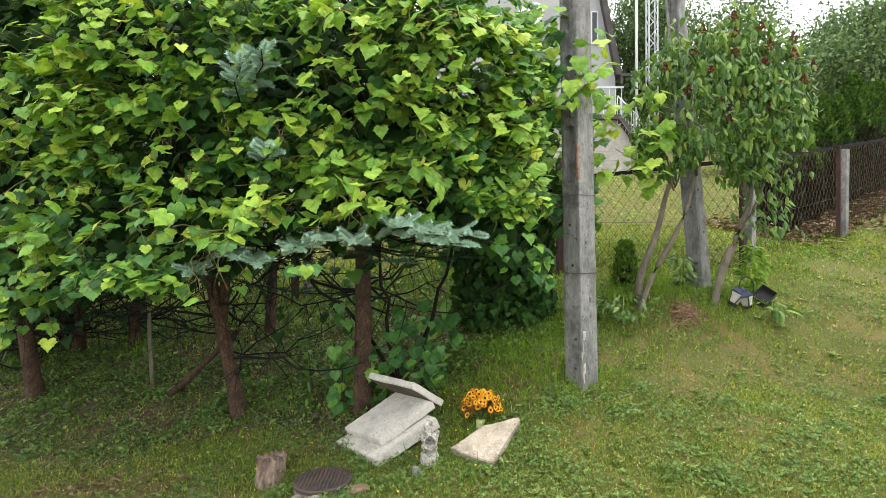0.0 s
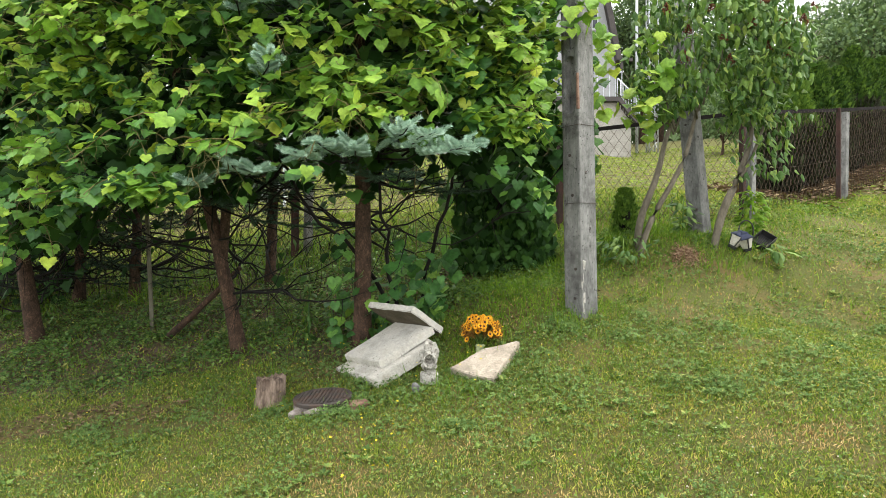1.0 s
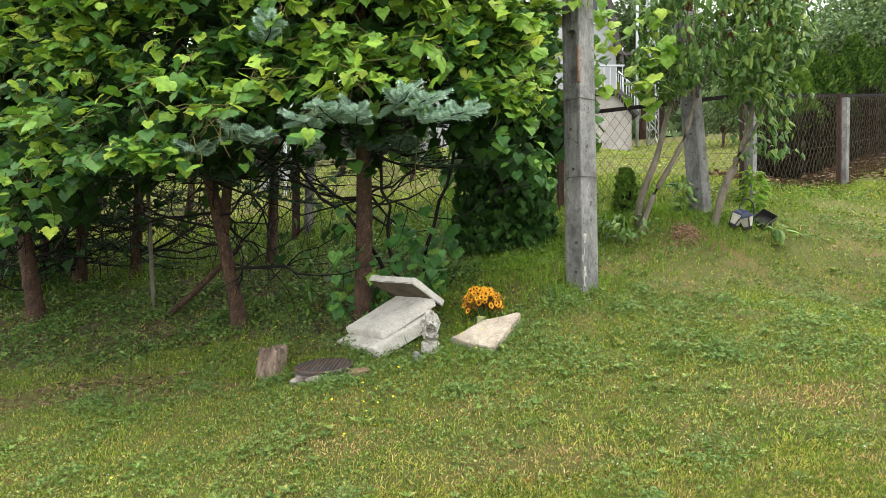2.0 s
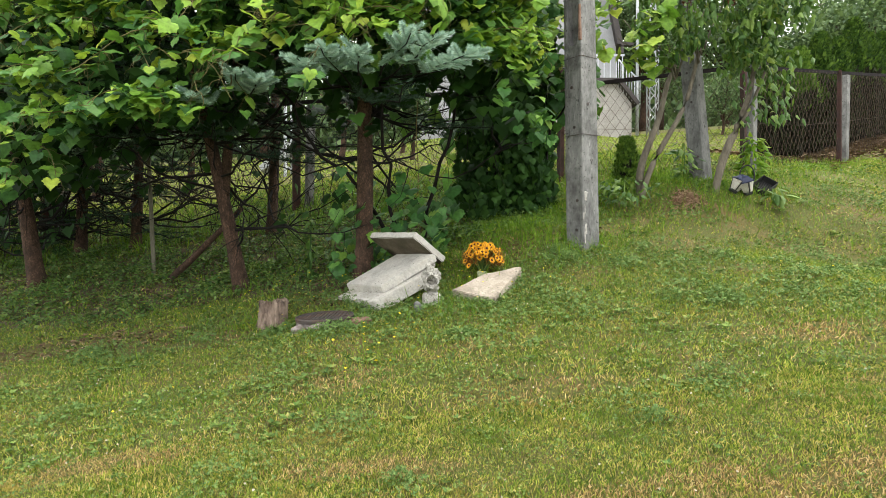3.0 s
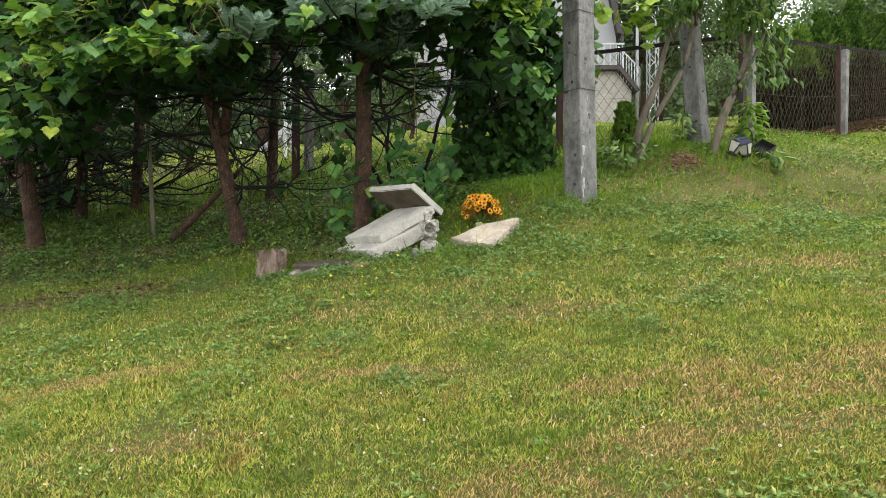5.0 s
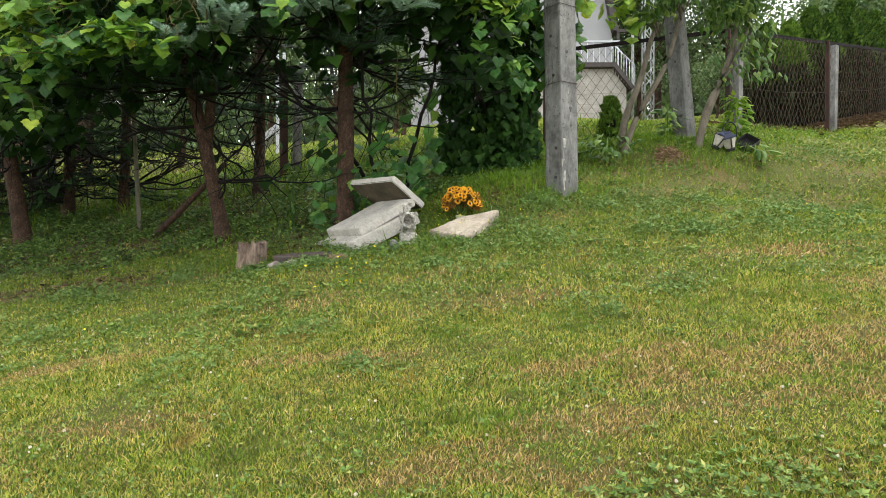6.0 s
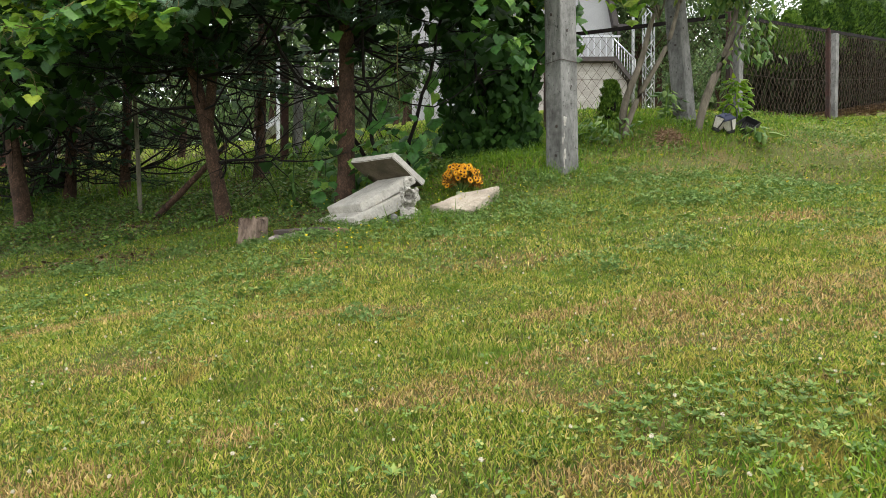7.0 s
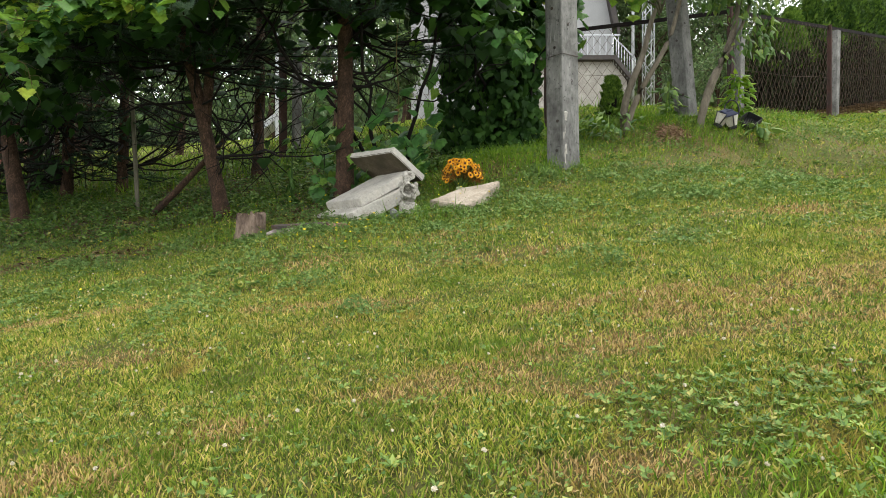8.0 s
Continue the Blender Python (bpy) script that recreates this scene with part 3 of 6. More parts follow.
slab("pale worn stone slab lying at the bottom of a pile", (-0.445, 3.92, 0.733), (0.40, 0.175, 0.213), (-0.30, 0.325, 0.004), 0.085, 1)
slab("pale square stone slab resting on another slab", (-0.414, 3.98, 0.830), (0.345, 0.165, 0.210), (-0.276, 0.29, -0.006), 0.058, 2)
slab("pale stone slab leaning tilted over the pile", (-0.19, 4.075, 1.185), (0.20, 0.192, -0.172), (-0.332, 0.305, 0.003), 0.047, 3)
slab("broken wedge shaped tan stone slab lying in the grass", (0.04, 3.89, 0.815), (0.455, 0.18, 0.14), (0.25, -0.155, -0.045), 0.085, 4, [(0, 0.02), (0.07, 0.0), (0.62, -0.22), (0.98, -0.02), (1.0, 0.06), (0.03, 1.0), (0.0, 0.93)], M_SLAB_TAN)


def figurine():
    """A small weathered garden statue holding a bowl, all one plain shape."""
    bms = []
    x, y, z = -0.085, 3.86, gz(-0.085, 3.86) + 0.065

    def ball(px, py, pz, r, sq=(1, 1, 1)):
        b = bmesh.new()
        bmesh.ops.create_icosphere(b, subdivisions=3, radius=r)
        bmesh.ops.scale(b, vec=sq, verts=b.verts)
        bmesh.ops.translate(b, vec=(x + px, y + py, z + pz), verts=b.verts)
        bms.append(b)

    bms.append(lathe_bm([(0.078, -0.09), (0.078, -0.005), (0.07, 0.008), (0.05, 0.01)], 20, Matrix.Translation((x, y, z))))
    ball(0, 0, 0.05, 0.055, (1, 0.9, 0.7))
    ball(0, 0.015, 0.12, 0.052, (1, 0.85, 1.25))
    ball(-0.035, -0.03, 0.06, 0.034, (1, 1.2, 0.9))
    ball(0.038, -0.03, 0.055, 0.034, (1, 1.2, 0.9))
    ball(-0.052, -0.01, 0.125, 0.024, (0.8, 1, 1.6))
    ball(0.052, -0.01, 0.125, 0.024, (0.8, 1, 1.6))
    ball(-0.01, -0.02, 0.215, 0.036, (1, 0.95, 1.05))
    ball(-0.03, -0.01, 0.243, 0.02)
    ball(0.018, -0.012, 0.246, 0.021)
    ball(-0.005, 0.01, 0.26, 0.022)
    ball(-0.065, 0.03, 0.15, 0.03, (0.7, 0.5, 1.5))
    ball(0.065, 0.03, 0.15, 0.03, (0.7, 0.5, 1.5))
    ball(-0.008, -0.035, 0.175, 0.02, (1.6, 1, 0.8))
    bowl = lathe_bm([(0.02, -0.06), (0.05, -0.025), (0.060, 0.018), (0.058, 0.034), (0.049, 0.036), (0.047, 0.0), (0.043, -0.03), (0.03, -0.055), (0.01, -0.058)], 20,
                    Matrix.Translation((x + 0.008, y - 0.055, z + 0.105)) @ Matrix.Rotation(radians(82), 4, "X"))
    bms.append(bowl)
    bm = roughen(roughen(merged(*bms), 0.012, 45), 0.008, 110)
    bmesh.ops.scale(bm, vec=(0.72, 0.72, 0.74), space=Matrix.Translation((-x, -y, -z)), verts=bm.verts)
    figure = part("garden_figurine", bm, M_FIGURE, smooth=True)
    shell = figure.modifiers.new("one_shell", "REMESH")
    shell.mode, shell.voxel_size, shell.use_smooth_shade = "VOXEL", 0.0045, True
    tagged(figure, "small weathered white plaster garden figurine holding a bowl", "statue")
    b = bmesh.new()
    bmesh.ops.create_icosphere(b, subdivisions=3, radius=0.033)
    bmesh.ops.scale(b, vec=(0.85, 0.7, 1.0), verts=b.verts)
    bmesh.ops.translate(b, vec=(-0.165, 3.74, gz(-0.165, 3.74) + 0.035), verts=b.verts)
    tagged(part("stone", roughen(b, 0.016, 24), M_CONCRETE, smooth=False), "small mossy stone standing in the grass", "stone")


figurine()


def stump():
    x, y = -1.115, 3.98
    z = gz(x, y)
    bm = bmesh.new()
    sides, rings = 72, [(-0.08, 1.22), (0.0, 1.12), (0.03, 1.02), (0.06, 0.97), (0.09, 0.95), (0.115, 0.95), (0.135, 0.96), (0.148, 0.93), (0.152, 0.84), (0.142, 0.55), (0.138, 0.25)]
    prev = None
    for zz, k in rings:
        ring = []
        for i in range(sides):
            a = 2 * math.pi * i / sides
            r = 0.090 * k * (1 + 0.16 * noise.noise((math.cos(a) * 2, math.sin(a) * 2, zz * 3)) + 0.14 * noise.noise((math.cos(a) * 7, math.sin(a) * 7, zz * 4)) - 0.16 * max(0, noise.noise((math.cos(a) * 11, math.sin(a) * 11, zz * 2)) - 0.1))
            top = (0.02 * noise.noise((math.cos(a) * 3, math.sin(a) * 3, 5)) + 0.022 * noise.noise((math.cos(a) * 9, math.sin(a) * 9, 8))) * min(1, max(0, zz - 0.08) / 0.05)
            ring.append(bm.verts.new((x + r * math.cos(a), y + r * math.sin(a), z + zz + top)))
        if prev:
            for i in range(sides):
                bm.faces.new((prev[i], prev[(i + 1) % sides], ring[(i + 1) % sides], ring[i]))
        prev = ring
    bm.faces.new(prev)
    tagged(part("tree_stump", bm, M_STUMP), "short rotten tree stump in the grass", "tree stump")


stump()


def manhole():
    x, y, top = -0.735, 3.77, 0.665
    root = thing("manhole_cover", "dark round chequered cast iron cover on a low ring", "manhole cover", at=(x, y, gz(x, y)))
    tilt = Matrix.Translation((x, y, top)) @ Matrix.Rotation(radians(3), 4, "X") @ Matrix.Rotation(radians(-3), 4, "Y")
    part("ring", roughen(lathe_bm([(0.185, -0.26), (0.180, -0.12), (0.176, -0.07), (0.168, -0.033), (0.15, -0.03)], 36, tilt), 0.020, 16), M_RING, root, "broken pale concrete ring")
    part("lid", lathe_bm([(0.16, -0.030), (0.176, -0.028), (0.18, -0.008), (0.175, -0.001), (0.168, -0.001), (0.165, -0.006), (0.01, -0.006)], 40, tilt), M_IRON, root, "dark cast iron lid")
    me = None
    for i in range(-7, 8):
        for j in range(-7, 8):
            px, py = i * 0.0235, j * 0.0235
            if math.hypot(px, py) < 0.156:
                if me is None:
                    stud = part("stud", box_bm((0.016, 0.016, 0.008), None, 0.002, 1), M_IRON, root)
                    me = stud.data
                else:
                    stud = mesh_part("stud", me, None, root, smooth=False)
                stud.matrix_basis = tilt @ Matrix.Translation((px, py, -0.003))
    for k, (sx, sy, sr) in enumerate(((-0.86, 3.625, 0.042), (-0.76, 3.60, 0.05))):
        b = bmesh.new()
        bmesh.ops.create_icosphere(b, subdivisions=3, radius=sr)
        bmesh.ops.scale(b, vec=(1.1, 0.6, 0.75), verts=b.verts)
        bmesh.ops.translate(b, vec=(sx, sy, gz(sx, sy) + 0.018), verts=b.verts)
        tagged(part("stone", roughen(roughen(b, 0.022, 14, k), 0.008, 50, k), M_RING), "pale broken concrete lump in front of the iron cover", "stone")
    brick = part("brick", roughen(box_bm((0.11, 0.07, 0.05), pose(-0.50, 3.66, gz(-0.5, 3.66) + 0.02, 8, -6, 25), 0.008, 1), 0.012, 25), M_BRICK)
    tagged(brick, "broken reddish brick half sunk in the grass", "brick")


manhole()


def bouquet():
    x, y = 0.265, 4.16
    z = gz(x, y)
    root = thing("sunflower_bouquet", "bouquet of artificial yellow sunflowers standing in the grass", "bouquet", at=(x, y, z))
    part("vase", roughen(lathe_bm([(0.022, -0.04), (0.026, 0.0), (0.028, 0.03), (0.032, 0.055), (0.026, 0.06)], 14, Matrix.Translation((x - 0.015, y - 0.03, z - 0.016))), 0.006, 30), M_VASE, root, "pale green vase")
    a = np.arange(14) * 2 * np.pi / 14
    pet = []
    for k, (rr, tip, lift) in enumerate(((0.011, 0.036, 0.006), (0.010, 0.030, 0.013))):
        for i, t in enumerate(a + k * 0.22):
            u, w = np.array((np.cos(t), np.sin(t), 0)), np.array((-np.sin(t), np.cos(t), 0))
            up = np.array((0, 0, 1.0))
            q = np.array([u * rr - w * 0.004, u * rr + w * 0.004, u * (rr + tip) * 0.6 + w * 0.008 + up * lift, u * (rr + tip) * 0.6 - w * 0.008 + up * lift, u * (rr + tip * 0.9) + up * lift * 0.6])
            pet.append((q, [(0, 1, 2), (0, 2, 3), (3, 2, 4)]))
    petals = mesh_of("petals", *joined(pet))
    petals.materials.append(M_PETAL)
    core = bpy.data.meshes.new("core")
    cb = lathe_bm([(0.012, 0.0), (0.0145, 0.007), (0.011, 0.012), (0.005, 0.014)], 12)
    cb.to_mesh(core)
    cb.free()
    core.materials.append(M_SEEDHEAD)
    stems = []
    for i in range(110):
        t = i * 2.399963
        s = math.sqrt((i + 0.5) / 110)
        dx, dy, dz = 0.128 * s * math.cos(t) + rng.normal(0, 0.010), 0.085 * s * math.sin(t), 0.222 - 0.045 * s**4 - rng.uniform(0, 0.09) * s + rng.normal(0, 0.008)
        p = Vector((x + dx, y + dy, z + dz))
        way = Vector((dx * 1.1, dy * 1.3 - 0.12, 0.08)) + Vector(rng.normal(0, 0.06, 3))
        m = Matrix.Translation(p) @ way.to_track_quat("Z", "Y").to_matrix().to_4x4() @ Matrix.Scale(rng.uniform(0.40, 0.60), 4)
        head = mesh_part("flower_head", petals, None, root)
        head.matrix_basis = m
        disc = new("disc", core)
        disc.parent = head
        stems.append(tube([(x - 0.015, y - 0.03, z + 0.03), (x + dx * 0.5 - 0.01, y + dy * 0.5, z + 0.10), tuple(p)], 0.0025, 4))
    mesh_part("stems", mesh_of("stems", *joined(stems)), M_IVY, root, "green stems")
    n = 2600
    yaw, pl = rng.uniform(0, 6.28, n), np.zeros((n, 3))
    rr = np.sqrt(rng.uniform(0, 1, n))
    pl[:, 0], pl[:, 1], pl[:, 2] = x + 0.122 * rr * np.cos(yaw), y + 0.025 + 0.09 * rr * np.sin(yaw), z + 0.185 - 0.06 * rr**2 - rng.uniform(0, 0.05, n)
    v, f = spread([(-0.002, 0, 0), (0.002, 0, 0), (0, 0, 1)], [(0, 1, 2)], pl, turns(yaw, rng.normal(0, 0.5, n), rng.normal(0, 0.7, n)), np.stack([np.ones(n), np.ones(n), rng.uniform(0.03, 0.08, n)], 1))
    tagged(mesh_part("dry_sprig", mesh_of("dry_sprig", v, f), M_SPRIG, root, "golden brown dry sprigs"), kind="stuff")


bouquet()


def lanterns():
    """Two small solar garden lanterns lying tilted on the ground."""
    for x, y, rx, ry, rz, lab in ((2.53, 5.37, 8, 30, 48, "dark blue solar garden lantern leaning beside another lantern"), (2.655, 5.35, 8, -17, 38, "dark blue solar garden lantern with milky panels in grass")):
        z = gz(x, y)
        root = thing("solar_lantern", lab, "garden lantern", "solar lanterns")
        root.matrix_basis = pose(x, y, z + 0.035, rx, ry, 0) @ Matrix.Rotation(radians(rz), 4, "Z") @ Matrix.Scale(0.82, 4)
        hood = lathe_bm([(0.088, 0.125), (0.092, 0.13), (0.086, 0.142), (0.045, 0.175), (0.042, 0.188), (0.016, 0.198)], 4)
        o = part("hood", hood, M_BLUEPL, None, "dark blue hood")
        o.parent = root
        o = part("base", lathe_bm([(0.042, -0.015), (0.05, 0.0), (0.048, 0.014), (0.04, 0.016)], 4), M_BLACKPL, None)
        o.parent = root
        pane = None
        for k in range(4):
            a = math.radians(k * 90)
            line = [(-0.026, 0.018), (0.026, 0.018), (0.048, 0.124), (-0.048, 0.124)]
            m = Matrix.Rotation(a, 4, "Z") @ Matrix.Translation((0, -0.036, 0)) @ Matrix.Rotation(radians(12), 4, "X")
            o = part("panel", prism_bm(line, 0.003, m), M_FROST, None, "milky panel")
            o.parent = root
            b = Matrix.Rotation(a + math.pi / 4, 4, "Z")
            o = mesh_part("corner_bar", mesh_of("corner_bar", *tube([b @ Vector((0.044, 0, 0.01)), b @ Vector((0.082, 0, 0.128))], 0.0045, 5)), M_BLACKPL)
            o.parent = root
    x, y = 2.68, 5.42
    z = gz(x, y)
    arc = [(x + 0.065 * math.cos(t), y, z + 0.16 + 0.09 * math.sin(t)) for t in np.linspace(-0.5, 3.6, 14)]
    tagged(mesh_part("lantern_hook", mesh_of("lantern_hook", *tube(arc + [(x - 0.06, y, z - 0.02)], 0.006, 6)), M_BLACKPL), "black bent wire lantern hook stuck in the ground", "hook")
    cx, cy = 2.86, 5.50
    z = gz(cx, cy)
    root = thing("plastic_crate", "black plastic mesh crate lying tilted behind the lanterns", "crate")
    root.matrix_basis = pose(cx, cy, z + 0.06, 38, -28, 30) @ Matrix.Scale(0.58, 4)
    o = part("bottom", box_bm((0.34, 0.24, 0.006)), M_BLACKPL)
    o.parent = root
    for k in range(12):
        o = part("slat", box_bm((0.008, 0.24, 0.012), Matrix.Translation((-0.165 + k * 0.03, 0, 0.007))), M_BLACKPL)
        o.parent = root
    for sx, sy, w, d in ((0, -0.12, 0.35, 0.008), (0, 0.12, 0.35, 0.008), (-0.17, 0, 0.008, 0.24), (0.17, 0, 0.008, 0.24)):
        o = part("side", box_bm((w, d, 0.10), Matrix.Translation((sx, sy, 0.05)), 0.002, 1), M_BLACKPL)
        o.parent = root


lanterns()


def stakes():
    x, y = -2.615, 5.47
    z = gz(x, y)
    bm = roughen(box_bm((0.034, 0.03, 1.55), pose(x - 0.03, y, z + 0.62, 0.5, -2.4, 20), 0.005, 1), 0.004, 9)
    tagged(part("wooden_stake", bm, M_STAKE), "thin grey wooden stake driven into the ground", "stake")
    p = crooked((-2.42, 5.3, gz(-2.42, 5.3) - 0.03), (0.62, -0.25, 0.62), 1.0, 8, 0.05, 0.02)
    tagged(mesh_part("dead_branch", mesh_of("dead_branch", *tube(p, np.linspace(0.032, 0.02, 9), 10)), M_BARK), "grey dead branch leaning on a spruce trunk", "branch")
    # a heap of dry clippings
    n = 1400
    r, t = np.abs(rng.normal(0, 0.06, n)), rng.uniform(0, 6.28, n)
    pl = np.stack([2.1 + 1.25 * r * np.cos(t), 5.3 + r * np.sin(t), np.zeros(n)], 1)
    pl[:, 2] = lawn_height(pl[:, 0], pl[:, 1]) + 0.05 * np.exp(-(r / 0.09) ** 2) * rng.uniform(0.5, 1.0, n)
    v, f = spread([(-0.003, -0.5, 0), (0.003, -0.5, 0), (0.002, 0.5, 0.06), (-0.002, 0.1, 0.1)], [(0, 1, 3), (1, 2, 3)], pl, turns(rng.uniform(0, 6.28, n), rng.normal(0, 0.25, n), rng.normal(0, 0.5, n)), np.stack([np.ones(n), rng.uniform(0.03, 0.075, n), np.full(n, 0.1)], 1))
    tagged(mesh_part("dry_clippings", mesh_of("dry_clippings", v, f), M_CLIP), "small heap of brown dry grass clippings", "clippings", kind="stuff")


stakes()


# ---- leaf shapes ----
def grape_leaf_shape(fold, droop, plain=False):
    """A broad leaf with three lobes and coarse teeth, in the x, y plane, stalk at the origin, tip along +y, cupped. plain: fewer corners."""
    line = [(0.0, 0.06), (0.14, -0.10), (0.31, -0.13), (0.44, -0.03), (0.54, 0.07), (0.53, 0.20), (0.65, 0.36), (0.53, 0.42), (0.43, 0.51), (0.44, 0.64), (0.31, 0.69), (0.24, 0.81), (0.12, 0.87), (0.0, 1.05)]
    if plain:
        line = [(0.0, 0.05), (0.30, -0.13), (0.52, 0.10), (0.65, 0.36), (0.42, 0.52), (0.36, 0.68), (0.0, 1.05)]
    pts = line + [(-x, y) for x, y in line[-2:0:-1]]
    v = [(x, y, -fold * abs(x) - droop * y * y + 0.035 * math.sin(9 * x + 5 * y)) for x, y in pts]
    v.append((0, 0.36, 0.02))
    n = len(pts)
    return np.array(v), np.array([(n, i, (i + 1) % n) for i in range(n)])


def ovate_leaf_shape(wide, fold, droop):
    """A pointed heart-shaped leaf with a folded midrib."""
    prof = [(0.0, 0.0), (0.10, 0.75), (0.28, 1.0), (0.52, 0.85), (0.76, 0.45), (1.0, 0.0)]
    v, f = [], []
    for y, w in prof:
        z = -droop * y * y
        v += [(-wide * w, y, z - fold * wide * w), (0, y, z), (wide * w, y, z - fold * wide * w)]
    for i in range(len(prof) - 1):
        a = i * 3
        for j in (0, 1):
            f += [(a + j, a + j + 1, a + j + 4), (a + j, a + j + 4, a + j + 3)]
    return np.array(v), np.array(f)


SMALL_LEAF = (np.array([(0, 0, 0), (-0.28, 0.42, 0.07), (0, 0.45, 0), (0.28, 0.42, 0.07), (0, 1, -0.08)]), np.array([(0, 3, 2), (0, 2, 1), (1, 2, 4), (2, 3, 4)]))
GRAPE = [grape_leaf_shape(0.12, 0.10), grape_leaf_shape(-0.18, 0.22), grape_leaf_shape(0.28, 0.30), grape_leaf_shape(0.05, -0.08)]
GRAPE_FAR = [grape_leaf_shape(0.12, 0.10, True), grape_leaf_shape(-0.18, 0.22, True), grape_leaf_shape(0.28, 0.30, True)]
OVATE = [ovate_leaf_shape(0.25, 0.5, 0.3), ovate_leaf_shape(0.21, 0.3, 0.7), ovate_leaf_shape(0.29, 0.8, 0.15)]
HEART = [ovate_leaf_shape(0.24, 0.7, 0.25), ovate_leaf_shape(0.20, 0.9, 0.5), ovate_leaf_shape(0.27, 1.0, 0.1)]


def hanging_turns(n, face=(-0.25, -0.75), tilt=0.9, loose=0.35):
    """Turns for leaves that hang tip down, face out towards a way in plan and partly up. Leaf tip is +y, leaf face +z."""
    yaw = np.arctan2(face[0], -face[1]) + rng.normal(0, 0.75, n)
    pitch = -np.abs(rng.normal(tilt, loose, n))
    # tip away from the viewer side, then dropped
    return turns(yaw + np.pi, pitch, rng.normal(0, 0.35, n))


def leaves_from(shapes, places, rots, sizes):
    kind = rng.integers(0, len(shapes), len(places))
    out = []
    for k, (v, f) in enumerate(shapes):
        m = kind == k
        if m.any():
            out.append(spread(v, f, places[m], rots[m], sizes[m]))
    return out


def clumpy(x, y, z, scale, seed):
    return np.array([noise.noise((a * scale + seed, b * scale, c * scale)) for a, b, c in zip(x, y, z)])


# ---- spruces ----
def needles_on(shoots, per=34, length=0.017, width=0.0028):
    """Needles round shoots given as start, way, length rows."""
    s = np.array([a for a, b, c in shoots])
    d = np.array([b for a, b, c in shoots])
    ln = np.array([c for a, b, c in shoots])
    d = d / np.linalg.norm(d, axis=1)[:, None]
    n = len(s)
    ref = np.where(np.abs(d[:, 2:3]) > 0.85, np.array([[1.0, 0, 0]]), np.array([[0, 0, 1.0]]))
    u = np.cross(d, ref)
    u /= np.linalg.norm(u, axis=1)[:, None]
    w = np.cross(u, d)
    k = np.tile(np.arange(per), n)
    i = np.repeat(np.arange(n), per)
    t = (k + rng.uniform(0, 1, n * per)) / per
    a = k * 2.39996 + rng.uniform(0, 0.6, n * per)
    a = np.where(np.sin(a) < -0.5, a + np.pi, a)
    out = np.cos(a)[:, None] * u[i] + np.sin(a)[:, None] * w[i]
    base = s[i] + d[i] * (t * ln[i])[:, None]
    way = out * 0.8 + d[i] * 0.6
    tip = base + way * (length * rng.uniform(0.8, 1.2, n * per) * (1.05 - 0.4 * t**3))[:, None]
    side = np.cross(way, d[i])
    side /= np.linalg.norm(side, axis=1)[:, None] + 1e-9
    v = np.stack([base - side * width / 2, base + side * width / 2, tip], 1).reshape(-1, 3)
    return v, np.arange(n * per * 3).reshape(-1, 3)


def spruce_limb(start, end, spread_out, droop=0.05, gap=0.045, shoot=0.11, bare=0.25, lift=0.15, rise=0.05):
    """One limb: its stem line, and the shoots along both sides towards its tip."""
    start, end = np.array(start, float), np.array(end, float)
    ts = np.linspace(0, 1, 9)
    line = start + (end - start) * ts[:, None] + np.array([0, 0, 1]) * (-droop * np.sin(ts * np.pi))[:, None] + rng.normal(0, 0.012, (9, 3))
    length = np.linalg.norm(end - start)
    way = (end - start) / length
    side = np.cross(way, [0, 0, 1])
    side /= np.linalg.norm(side) + 1e-9
    shoots, stems = [], [tube(line, np.linspace(0.009, 0.003, 9), 4)]
    n = max(3, int(length * (1 - bare) / gap))
    for i in range(n):
        t = bare + (1 - bare) * i / n
        p = start + (end - start) * t + np.array([0, 0, -droop * np.sin(t * np.pi)])
        reach = spread_out * (1.15 - (t - bare) / (1 - bare)) + 0.05
        for sg in (-1, 1):
            d = way * 0.75 + side * sg * rng.uniform(0.6, 1.0) + np.array([0, 0, rng.normal(rise, lift)])
            d /= np.linalg.norm(d)
            m = max(1, int(reach / shoot))
            q = p
            for j in range(m):
                shoots.append((q, d + rng.normal(0, 0.1, 3), shoot * rng.uniform(0.8, 1.15)))
                if j:
                    shoots.append((q, d + side * -sg * 0.7 + way * 0.4 + rng.normal(0, 0.1, 3), shoot * 0.8))
                    shoots.append((q, d + side * sg * 0.8 + rng.normal(0, 0.1, 3), shoot * 0.8))
                q = q + d * shoot * 0.85
    shoots.append((end - way * 0.05, way, shoot))
    return shoots, stems


